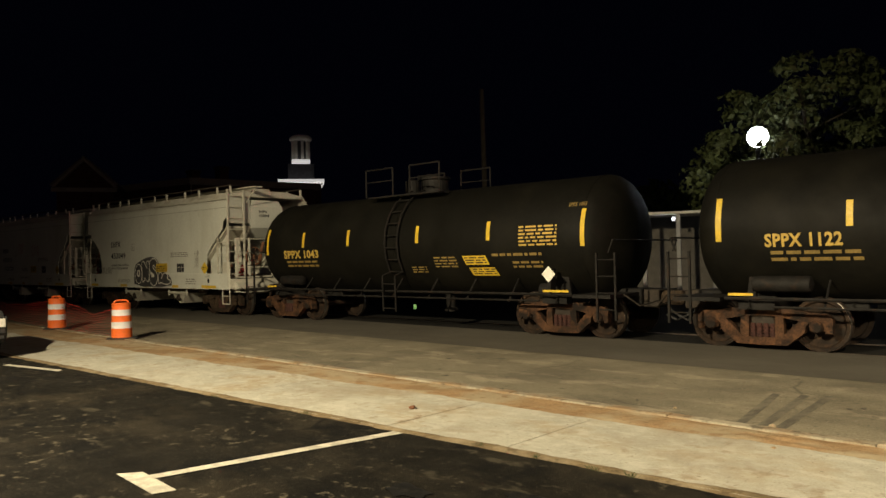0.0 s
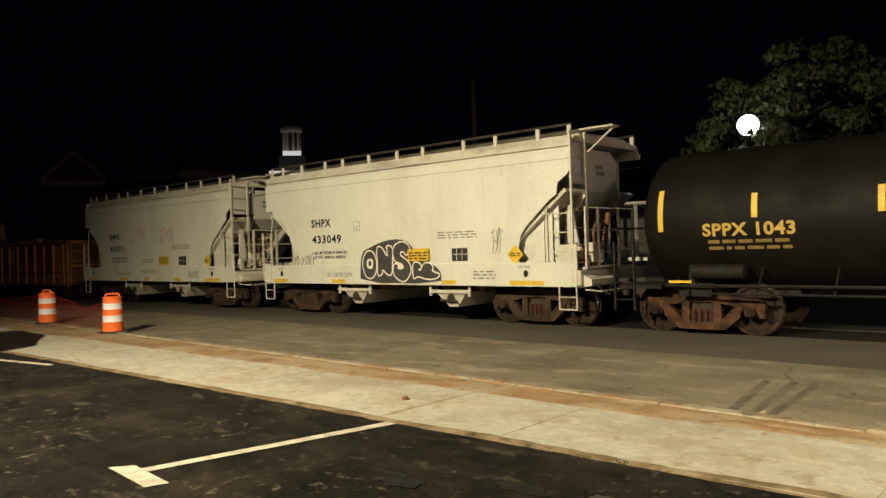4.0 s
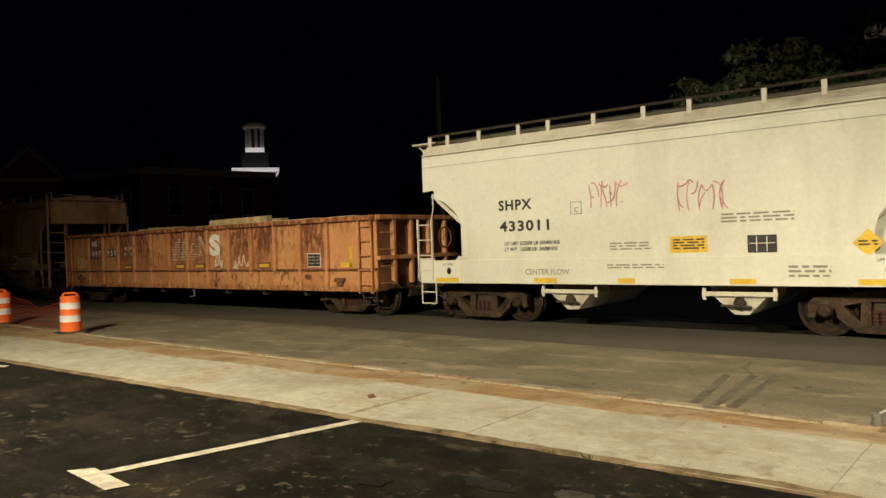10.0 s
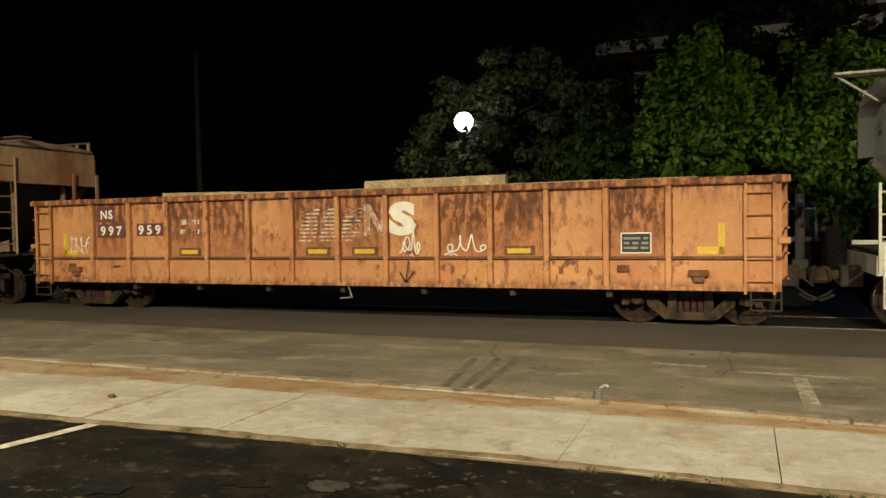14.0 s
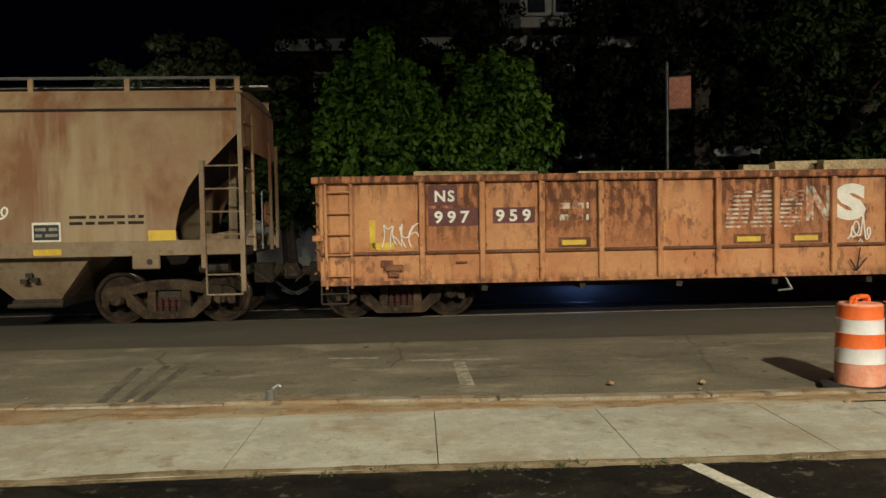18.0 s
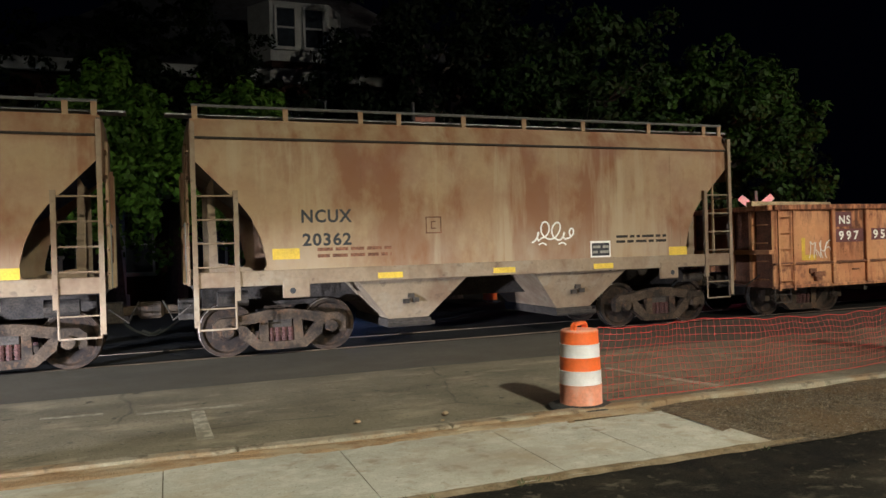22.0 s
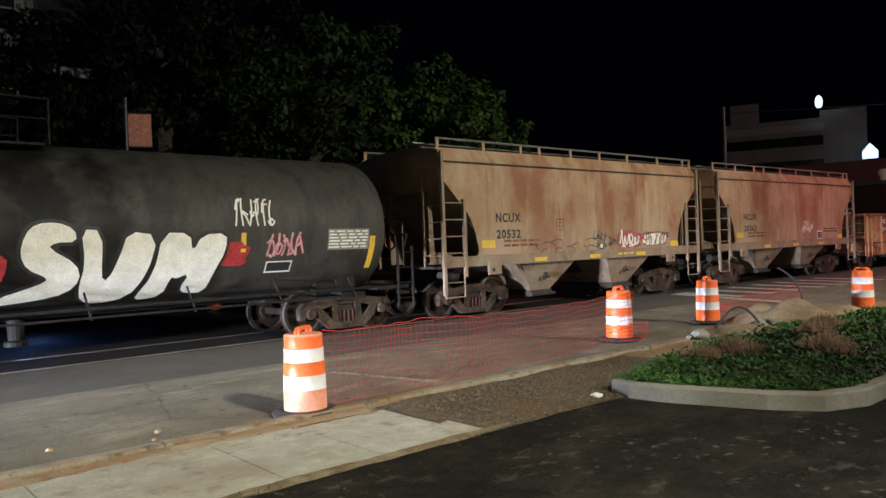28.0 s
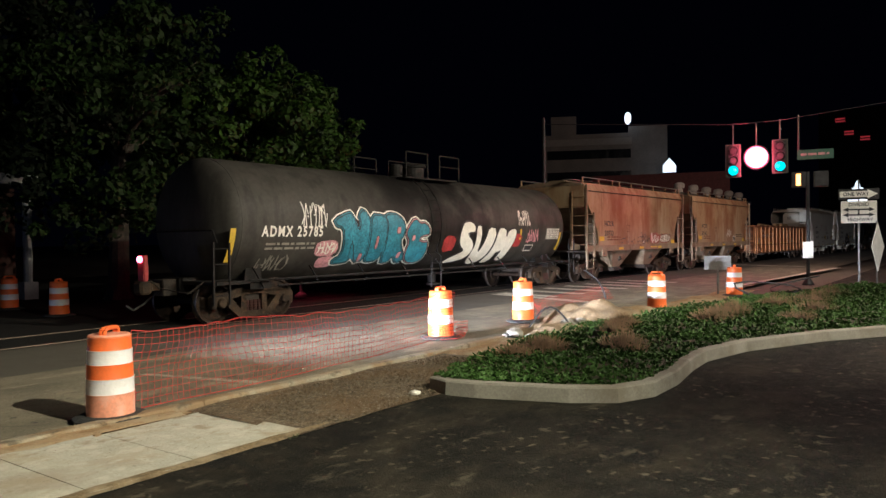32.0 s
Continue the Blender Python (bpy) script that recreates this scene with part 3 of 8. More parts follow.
def edge_y(x):
    """The near edge of the walk, which runs a little aslant."""
    return 5.08 + 0.045 * min(0, x + 1)


def kerb_y(x):
    """The near face of the kerb."""
    return 6.80 + 0.22 * max(0.0, min(1.0, (2.0 - x) / 5.0))


bm = bmesh.new()
box(bm, -1500, 1500, -1500, 1500, -0.6, -0.14)
setting("ground", bm, M_LANE, "dark flat ground reaching to the horizon")
setting("lot", band(-40, 4.6, -70, 60, 2.6, -0.004, 0.0), M_LOT, "dark worn asphalt of the parking lot")
# ragged lot edge against the walk
bm = bmesh.new()
rng = random.Random(5)
prev = None
for k in range(0, 340):
    x = -60 + k * 0.2
    y = edge_y(x) - 0.02 + 0.05 * noise.noise((x * 1.7, 2, 0)) + 0.03 * noise.noise((x * 6, 5, 0))
    cur = (bm.verts.new((x, 4.5, -0.003)), bm.verts.new((x, y, 0.004)))
    if prev:
        bm.faces.new((prev[0], cur[0], cur[1], prev[1]))
    prev = cur
setting("lot_edge", bm, M_LOT, "ragged asphalt edge of the lot along the sidewalk")
setting("street", band(6.82, 10.55, -90, 130, 0.9, -0.0327, 0.0, rise=0.0327), M_STREET, "worn grey concrete parking lane of the street")
setting("lane", band(10.5, 13.15, -90, 130, 1.3, 0.004, 0.004, curve=False), M_LANE, "dark smooth asphalt traffic lane beside the track")
setting("track_bed", band(12.95, 40, -120, 140, 2.0, -0.012, 0.01), M_BALLAST, "dark ballast and paving round the rails")
bm = bmesh.new()
prev = None
for k in range(0, 640):
    x = -58 + k * 0.1
    if x > 4.9:
        break
    e = 6.58 + 0.028 * min(0, x + 1)
    near = e + 0.10 * noise.noise((x * 0.9, 1, 0)) + 0.05 * noise.noise((x * 4, 8, 0))
    far = kerb_y(x) + 0.03 + 0.04 * noise.noise((x * 0.7, 4, 0)) + 0.03 * noise.noise((x * 5, 3, 0))
    col = [bm.verts.new((x, near + (far - near) * j / 7, (0.013 if j in (0, 7) else 0.024) + (0.0 if j in (0, 7) else 0.014) * noise.noise((x * 3, j * 1.1, 2)))) for j in range(8)]
    if prev:
        for j in range(7):
            bm.faces.new((prev[j], col[j], col[j + 1], prev[j + 1]))
    prev = col
setting("dirt_strip", bm, M_DIRT, "strip of orange clay dirt between sidewalk and street")


def gravel_bed():
    bm = band(5.02, 6.72, 4.9, 9.4, 0.12, 0.022, 0.03, seed=9)
    setting("gravel_verge", bm, M_GRAVEL, "dark gravel and dirt verge past the end of the sidewalk")
    setting("dirt_verge", band(5.9, 6.9, 8.4, 26, 0.125, 0.0, 0.06, seed=11), M_DIRT, "rough orange dirt dug up along the street")
    rng = random.Random(21)
    bm = bmesh.new()
    for _ in range(2600):
        x, y = rng.uniform(4.9, 9.2), rng.uniform(5.0, 6.6)
        if x < 5.2 + (y < 5.4) * 0.2:
            continue
        s = rng.uniform(0.007, 0.02)
        mtx = Matrix.Translation((x, y, 0.03)) @ Euler((rng.uniform(0, 3), rng.uniform(0, 3), rng.uniform(0, 3))).to_matrix().to_4x4() @ Matrix.Diagonal((s, s * 0.8, s * 0.6, 1))
        bmesh.ops.create_icosphere(bm, subdivisions=1, radius=1, matrix=mtx)
    setting("gravel", bm, M_GRAVEL, "loose grey gravel stones on the verge")["kind"] = "stuff"


gravel_bed()

# earth washed over the walk's near edge
bm = bmesh.new()
prev = None
for k in range(0, 660):
    x = -60 + k * 0.1
    y = edge_y(x)
    wide = 0.05 + 0.07 * max(0, 0.4 + noise.noise((x * 0.8, 3, 1))) + 0.03 * noise.noise((x * 5, 1, 6))
    cur = (bm.verts.new((x, y - 0.045 + 0.03 * noise.noise((x * 4, 9, 0)), 0.0075)), bm.verts.new((x, y + wide * 0.4, 0.021)), bm.verts.new((x, y + wide, 0.0185)))
    if prev:
        bm.faces.new((prev[0], cur[0], cur[1], prev[1]))
        bm.faces.new((prev[1], cur[1], cur[2], prev[2]))
    prev = cur
M_WASH = mat("washed_earth", (0.17, 0.125, 0.07), 0.95, vary=0.3, scale=3, fine=40, bump=0.6, spec=0.2, layers=[((0.30, 0.245, 0.16), 2, 0.45, 0.6, 0.8, None, None), ((0.08, 0.06, 0.036), 9, 0.55, 0.66, 0.6, None, None)])
setting("washed_earth", bm, M_WASH, "brown earth washed over the edge of the sidewalk")

# sidewalk slabs with tooled joints
walk_slabs = tagged(new("sidewalk"), "pale concrete sidewalk slabs with tooled joints", kind="structure")
joints = [5.05, 3.9, 3.02, 1.55, 0.1, -1.41, -2.9, -4.4, -5.9, -7.4, -8.9, -10.4, -11.9, -13.4, -14.9, -16.4, -17.9, -19.4, -22.4, -25.4, -28.4, -34.4, -44.4, -60]
for x1, x0 in zip(joints, joints[1:]):
    bm = bmesh.new()
    a, b = x0 + 0.004, x1 - 0.004
    fa, fb = [(6.64 + 0.028 * min(0, q + 1) if q < 3.9 else 6.54) for q in (a, b)]
    flat(bm, [(a, edge_y(a)), (b, edge_y(b) + (0.05 if x1 > 5 else 0)), (b, fb), (a, fa)], -0.1, 0.012 + 0.004 * rng.random())
    part("slab", bm, M_WALK, walk_slabs)
    bm = bmesh.new()
    box(bm, x1 - 0.02, x1 - 0.0, edge_y(x1) + 0.02, min(fa, fb) - 0.03, -0.09, 0.004)
    part("joint_filler", bm, M_WASH, walk_slabs)

# the old kerb along the street, which swings out a little past the end of the walk
kerb = tagged(new("kerb"), "low weathered concrete kerb along the street", kind="structure")
x = -62.0
while x < 11.4:
    e = min(11.4, x + rng.uniform(1.7, 2.6))
    bm = bmesh.new()
    top = (0.05 if x > -2 else 0.034) + rng.uniform(-0.004, 0.004)
    ya, yb = kerb_y(x) + rng.uniform(-0.012, 0.012), kerb_y(e) + rng.uniform(-0.012, 0.012)
    flat(bm, [(x + 0.005, ya), (e - 0.005, yb), (e - 0.005, yb + 0.16), (x + 0.005, ya + 0.16)], -0.12, top)
    bmesh.ops.bevel(bm, geom=[g for g in bm.edges if min(v.co.z for v in g.verts) > 0], offset=0.014, segments=1, affect="EDGES")
    part("kerb_stone", bm, M_KERB, kerb)
    x = e

# paint on the ground
def paint(name, pts, material, label, z=0.006):
    bm = bmesh.new()
    slope = name.startswith(("street", "skid"))
    bm.faces.new([bm.verts.new((x, y, -0.03 + 0.03 * (y - 7.2) / 3.35 + 0.004 if slope else z)) for x, y in pts])
    return setting(name, bm, material, label)


paint("stall_line", [(-6.17, 2.50), (-6.05, 2.46), (-5.55, 4.86), (-5.68, 4.90)], M_LINE, "cream painted stall line in the lot")
paint("stall_bar", [(-6.42, 2.36), (-5.66, 2.31), (-5.60, 2.48), (-6.30, 2.53)], M_LINE, "cream painted cross bar of the stall line", 0.007)
paint("stall_line_far", [(-14.9, 4.02), (-14.9, 3.9), (-13.2, 4.25), (-13.3, 4.36)], M_LINE, "cream painted stall line by the sidewalk")
paint("stall_line_near", [(1.79, 5.05), (1.93, 5.05), (2.55, 3.1), (2.42, 3.1)], M_LINE, "cream painted stall line at the end of the lot")
paint("street_mark", [(0.38, 9.0), (0.52, 9.0), (0.56, 7.66), (0.40, 7.66)], M_OLDLINE, "worn white parking mark on the street", 0.004)
paint("street_mark_bar", [(-0.2, 9.10), (0.95, 9.04), (0.95, 9.16), (-0.2, 9.22)], M_OLDLINE, "worn white parking mark on the street", 0.005)
paint("street_mark_dash", [(-1.2, 9.35), (-0.55, 9.3), (-0.55, 9.41), (-1.2, 9.46)], M_OLDLINE, "worn white parking mark on the street", 0.005)
paint("street_mark_far", [(5.9, 9.2), (6.02, 9.2), (6.55, 7.45), (6.4, 7.42)], M_OLDLINE, "worn white parking mark on the street", 0.004)
M_SKID = mat("skid_rubber", (0.085, 0.075, 0.056), 0.85, vary=0.2, scale=3, fine=40, bump=0.2, layers=[((0.15, 0.132, 0.096), 7, 0.42, 0.6, 0.9, (1, 0.4, 1), None)])
for k, (ax, bx) in enumerate(((-3.27, -3.5), (-3.05, -3.2), (-2.88, -2.95))):
    paint("skid_mark", [(ax, 7.4), (ax + 0.11, 7.4), (bx + 0.1, 9.1 + 0.1 * k), (bx, 9.1 + 0.1 * k)], M_SKID, "dark tyre skid mark on the street", 0.004 + 0.0 * k)
for x0, y0, x1, y1, w in ((20, 10.4, 20.6, 12.7, 0.5), (21.4, 10.2, 22, 12.7, 0.5), (22.8, 10.0, 23.4, 12.6, 0.5), (24.2, 9.9, 24.8, 12.5, 0.5), (25.6, 9.8, 26.2, 12.4, 0.5), (27.0, 9.7, 27.6, 12.3, 0.5), (28.4, 9.6, 29, 12.2, 0.5)):
    paint("crosswalk_bar", [(x0, y0), (x0 + w, y0), (x1 + w, y1), (x1, y1)], M_LINE, "white painted crosswalk bar", 0.010)
paint("stop_line", [(26.5, 7.2), (26.9, 7.0), (45.2, 6.2), (45.2, 6.6)], M_LINE, "white painted lane line at the crossing", 0.010)
paint("stop_line_far", [(46, 8.2), (46.7, 8.2), (49, 13), (48.2, 13)], M_LINE, "white painted stop line at the crossing", 0.010)
paint("crosswalk_edge", [(18.6, 8.4), (19.0, 8.3), (20.6, 12.6), (20.2, 12.7)], M_LINE, "white painted crosswalk edge line", 0.010)

# spills on the lot
M_OIL = mat("oil_stain", (0.005, 0.005, 0.005), 0.6, vary=0.3, scale=6, fine=60, bump=0.3, layers=[((0.012, 0.011, 0.01), 9, 0.5, 0.62, 0.9, None, None)])
M_DUST = mat("pale_spill", (0.06, 0.055, 0.043), 0.9, vary=0.3, scale=6, fine=60, bump=0.4, layers=[((0.014, 0.013, 0.011), 8, 0.42, 0.6, 0.9, None, None)])


def spill(name, x, y, r, material, label, seed):
    pts = []
    for k in range(26):
        a = 2 * math.pi * k / 26
        q = r * (1 + 0.5 * noise.noise((math.cos(a) * 1.6 + seed, math.sin(a) * 1.6, 0)) + 0.18 * noise.noise((math.cos(a) * 6, math.sin(a) * 6, seed)))
        pts.append((x + q * 1.2 * math.cos(a), y + q * 0.7 * math.sin(a)))
    paint(name, pts, material, label, 0.004)


spill("oil_stain", -4.23, 3.61, 0.17, M_OIL, "black oil stain on the lot", 1)
spill("oil_stain", -3.39, 4.03, 0.16, M_OIL, "black oil stain on the lot", 2)
spill("pale_spill", -2.77, 4.15, 0.16, M_DUST, "pale dried spill on the lot", 3)

# rails
for k, off in enumerate((-0.75, 0.75)):
    bm = bmesh.new()
    rings = []
    for i in range(0, 130):
        x = -130 + 2 * i
        y = TRACK_Y + bend(x)[0] + off
        rings.append([(x, y + a, b) for a, b in ((-0.036, 0.0), (0.036, 0.0), (0.036, -0.045), (0.010, -0.06), (0.010, -0.14), (-0.010, -0.14), (-0.010, -0.06), (-0.036, -0.045))])
    loft(bm, rings)
    tagged(link("rail", bm, M_RAIL), "rusty steel rail with a worn bright top", "rail", "rails of the track", "structure")


# ---- the train ----
M_SPRING = mat("rust_red_steel", (0.05, 0.016, 0.011), 0.85, vary=0.35, scale=5, fine=30, bump=0.2)
def truck_bogie(car, x, rusty=False):
    """A two-axle truck under a car at x: two side frames, a bolster, springs; its wheelsets turn."""
    mt = M_TRUCKR if rusty else M_TRUCK
    bm = bmesh.new()
    box(bm, x - 0.2, x + 0.2, -1.0, 1.0, 0.42, 0.66, 0.02)
    part("bolster", bm, M_UNDER, car)
    for side in (-1, 1):
        y = side * 1.0
        y0, y1 = y - 0.07, y + 0.07
        bm = bmesh.new()
        for s in (-1, 1):
            # jaw over the axle box, top chord, diagonal strut, column
            sheet(bm, [(x + s * 1.13, 0.34), (x + s * 1.13, 0.58), (x + s * 1.02, 0.67), (x + s * 0.74, 0.68), (x + s * 0.62, 0.56), (x + s * 0.66, 0.36), (x + s * 0.76, 0.50), (x + s * 0.98, 0.50), (x + s * 1.02, 0.34)], y0, y1)
            sheet(bm, [(x + s * 0.76, 0.69), (x + s * 0.22, 0.78), (x, 0.79), (x, 0.61), (x + s * 0.28, 0.60), (x + s * 0.66, 0.52)], y0 - 0.004, y1 + 0.004)
            sheet(bm, [(x + s * 0.74, 0.56), (x + s * 0.70, 0.34), (x + s * 0.42, 0.11), (x, 0.10), (x, 0.235), (x + s * 0.33, 0.24), (x + s * 0.52, 0.44), (x + s * 0.60, 0.52)], y0 - 0.008, y1 + 0.008)
            sheet(bm, [(x + s * 0.22, 0.64), (x + s * 0.35, 0.64), (x + s * 0.38, 0.20), (x + s * 0.22, 0.20)], y0 + 0.01, y1 - 0.01)
        part("side_frame", bm, mt, car, "cast steel side frame")
        first = None
        for k in range(4):
            m = pose(x - 0.165 + 0.11 * k, y, 0)
            if first:
                twin(first, car, m)
                continue
            bm = bmesh.new()
            prof = [(0.044, 0.22)]
            for q in range(4):
                prof += [(0.044, 0.245 + 0.055 * q), (0.056, 0.25 + 0.055 * q), (0.056, 0.27 + 0.055 * q), (0.044, 0.275 + 0.055 * q)]
            lathe(bm, prof + [(0.044, 0.47)], 8, "z")
            first = part("spring", bm, M_SPRING, car, "rust-red coil spring")
            first.matrix_basis = m
        for s in (-1, 1):
            bm = bmesh.new()
            box(bm, x + s * 0.88 - 0.12, x + s * 0.88 + 0.12, y0 - 0.01, y1 + 0.01, 0.36, 0.54, 0.03)
            lathe(bm, [(0.09, -0.06), (0.11, -0.03), (0.11, 0.04)], 12, "y", (x + s * 0.88, y + side * 0.07, 0.45))
            part("axle_box", bm, mt, car)
    made = []
    for s in (-1, 1):
        bm = bmesh.new()
        for side in (-1, 1):
            q = side * 0.75
            prof = [(0.08, -0.07), (0.16, -0.07), (0.18, -0.03), (0.37, -0.02), (0.40, -0.065), (0.457, -0.065), (0.45, 0.04), (0.475, 0.05), (0.48, 0.07), (0.40, 0.07), (0.38, 0.02), (0.18, 0.03), (0.16, 0.07), (0.08, 0.07)]
            lathe(bm, [(r, q + (h if side < 0 else -h)) for r, h in prof], 28, "y")
            for k in range(6):
                a = k * math.pi / 3
                bar(bm, (0.13 * math.cos(a), q + side * 0.07, 0.13 * math.sin(a)), (0.13 * math.cos(a), q + side * 0.09, 0.13 * math.sin(a)), 0.018, 6)
        bar(bm, (0, -1.05, 0), (0, 1.05, 0), 0.075, 10)
        w = part("wheelset", bm, M_WHEEL, car, "worn steel wheels on an axle", True)
        w.matrix_basis = pose(x + s * 0.88, 0, 0.457)
        for side in (-1, 1):
            bm = bmesh.new()
            ring(bm, [(0.448, side * 0.75 - 0.055), (0.4595, side * 0.75 - 0.05), (0.4595, side * 0.75 + 0.03), (0.448, side * 0.75 + 0.035)], 28, "y")
            part("tread", bm, M_TREAD, w, "bright worn tread", True)
        made.append(w)
    return made


def coupler(car, x, s):
    """Draft gear, knuckle, cut lever and air hose at an end; s: which way it faces."""
    bm = bmesh.new()
    box(bm, min(x, x + s * 0.35), max(x, x + s * 0.35), -0.18, 0.18, 0.62, 0.98, 0.02)
    part("striker", bm, M_UNDER, car)
    bm = bmesh.new()
    a, b = sorted((x + s * 0.3, x + s * 0.62))
    box(bm, a, b, -0.07, 0.07, 0.74, 0.9, 0.02)
    a, b = sorted((x + s * 0.58, x + s * 0.86))
    box(bm, a, b, -0.17, 0.15, 0.68, 0.96, 0.05)
    part("coupler", bm, M_TRUCK, car, "rusty knuckle coupler")
    bm = bmesh.new()
    tube(bm, [(x + s * 0.2, 0.3, 0.7), (x + s * 0.5, 0.33, 0.45), (x + s * 0.75, 0.3, 0.34), (x + s * 0.95, 0.25, 0.45)], 0.025)
    part("air_hose", bm, M_RUBBER, car)
    bm = bmesh.new()
    tube(bm, [(x + s * 0.18, -1.35, 0.95), (x + s * 0.45, -1.2, 0.72), (x + s * 0.5, -0.3, 0.8), (x + s * 0.6, -0.1, 0.98)], 0.014)
    part("cut_lever", bm, M_UNDER, car)


def ladder(car, x0, x1, y, z0, z1, rungs, material, r=0.018, name="ladder"):
    """Two uprights, and each rung a part of its own."""
    bm = bmesh.new()
    for x in (x0, x1):
        box(bm, x - 0.02, x + 0.02, y - 0.022, y + 0.022, z0, z1)
    rails = part(name, bm, material, car)
    bm = bmesh.new()
    bar(bm, (x0, y, 0), (x1, y, 0), r * 0.8, 6)
    first = None
    for k in range(rungs):
        m = pose(0, 0, z0 + (z1 - z0) * (k + 0.6) / rungs)
        if first is None:
            first = part("rung", bm, material, rails)
            first.matrix_basis = m
        else:
            twin(first, rails, m)


def stirrup(car, x0, x1, y, z0, z1, material):
    bm = bmesh.new()
    tube(bm, [(x0, y, z1), (x0, y, z0), (x1, y, z0), (x1, y, z1)], 0.017)
    bar(bm, (x0, y, (z0 + z1) / 2), (x1, y, (z0 + z1) / 2), 0.014)
    part("stirrup", bm, material, car)


def posts(car, xs, y, z0, z1, material):
    """Short rail posts, each a part on one mesh."""
    bm = bmesh.new()
    box(bm, -0.045, 0.045, -0.02, 0.02, z0, z1, 0.006)
    one = part("rail_post", bm, material, car)
    one.matrix_basis = pose(xs[0], y, 0)
    for x in xs[1:]:
        twin(one, car, pose(x, y, 0))


def shell(bm, section, xs):
    """A long shell with one section in y and z over xs."""
    return loft(bm, [[(x, y, z) for y, z in section] for x in xs])


def white_hopper(seed, number):
    car = empty("covered_hopper", "white two-bay covered hopper wagon with black lettering, graffiti and rail walkway", "train car", "cars of the freight train")
    Y = 1.55
    end = 5.05
    # rounded side sheets with cut-away lower corners
    for side in (-1, 1):
        bm = bmesh.new()
        prof = [(-end, 2.9), (-end, 3.66), (end, 3.66), (end, 3.2), (4.97, 3.12), (4.76, 2.98), (4.72, 2.74), (4.56, 2.64), (3.96, 2.12), (3.82, 1.94), (3.76, 1.7), (3.76, 1.36), (-3.86, 1.36), (-3.84, 1.6), (-3.9, 1.9), (-4.02, 2.2), (-4.2, 2.45), (-4.45, 2.64), (-4.72, 2.74), (-4.75, 2.92)]
        if side > 0:
            prof = [(min(x, 4.5), z) for x, z in prof[:9]] + prof[12:]
        sheet(bm, prof, side * Y, side * (Y - 0.03))
        part("side_sheet", bm, M_WHITE, car)
        bm = bmesh.new()
        # crease and sloping upper sheet
        sheet(bm, [(-end, 0), (end, 0), (end, 1), (-end, 1)], 0, 0.02)
        for v in bm.verts:
            u = v.co.z
            inn = v.co.y
            v.co.y = side * (Y + 0.006 - 0.20 * u * u - inn)
            v.co.z = 3.62 + 0.30 * u
        part("upper_sheet", bm, M_WHITE2, car)
        # thin grey strip paints the dark line of the sheet's crease
        bm = bmesh.new()
        box(bm, -end, end, side * (Y + 0.004) - 0.004, side * (Y + 0.004) + 0.004, 3.43, 3.44)
        part("crease", bm, M_GREYP, car)
        bm = bmesh.new()
        box(bm, -end, end, side * (Y + 0.008) - 0.012, side * (Y + 0.008) + 0.012, 3.69, 3.72, 0.004)
        part("eave_strip", bm, M_WHITE2, car)
        bm = bmesh.new()
        box(bm, -5.15, 5.15, side * (Y + 0.015) - 0.02, side * (Y + 0.015) + 0.02, 0.87, 1.37, 0.008)
        part("side_sill", bm, M_WHITE, car)
        # walkway rail on the roof's edge
        posts(car, (-4.95, -4.45, -3.6, -2.6, -1.9, -0.9, 0.1, 0.95, 2.2, 3.1, 4.2, 4.95), side * 1.36, 3.86, 4.14, M_WHITE2)
        bm = bmesh.new()
        bar(bm, (-5.0, side * 1.36, 4.14), (5.0, side * 1.36, 4.14), 0.028, 6)
        part("roof_rail", bm, M_UNDER, car, "dark handrail along the roof")
    bm = bmesh.new()
    shell(bm, [(-1.36, 3.88), (-0.7, 4.0), (0.7, 4.0), (1.36, 3.88), (1.3, 3.8), (-1.3, 3.8)], (-end, end))
    part("roof", bm, M_WHITE2, car, "white roof with a hatch trough")
    bm = bmesh.new()
    shell(bm, [(-0.4, 4.0), (-0.34, 4.12), (0.34, 4.12), (0.4, 4.0)], (-4.6, 4.6))
    part("hatch_trough", bm, M_WHITE2, car)
    bm = bmesh.new()
    box(bm, -5.75, 5.75, -1.05, -0.72, 4.04, 4.075)
    for s in (-1, 1):
        bar(bm, (s * 5.7, -0.9, 4.04), (s * 5.1, -0.9, 3.6), 0.02)
    part("running_board", bm, M_WHITE2, car, "grated roof running board")
    for s in (-1, 1):
        # swept end sheet, flat middle panel with marks, slope sheet below
        bm = bmesh.new()
        flat(bm, [(s * end, -1.5), (s * 4.92, -0.64), (s * 4.89, -0.64), (s * (end - 0.03), -1.5)], 2.95, 3.86)
        part("end_sheet", bm, M_WHITE, car)
        bm = bmesh.new()
        loft(bm, [[(s * 4.6, -w, z), (s * 4.6, w, z), (s * x, w, z), (s * x, -w, z)] for w, z, x in ((0.40, 2.5, 4.62), (0.62, 2.82, 4.92), (0.62, 3.5, 4.92), (0.50, 3.72, 4.84))])
        part("end_panel", bm, M_WHITE, car, "white middle panel of the end with stencilled marks")
        for w, dz in (("SHPX", 3.30), (number, 3.17)):
            bm = letters(w, 0.085, 1.0, 0.004, 1.1)
            for v in bm.verts:
                v.co = Vector((s * 4.926, s * (v.co.x - 0.3), v.co.y + dz))
            part("lettering", bm, M_BLKP, car)
        bm = bmesh.new()
        sheet(bm, [(s * 2.9, 1.3), (s * 4.86, 2.86), (s * 4.90, 2.8), (s * 2.97, 1.23)], -1.46, 1.46)
        part("slope_sheet", bm, M_WHITE2, car)
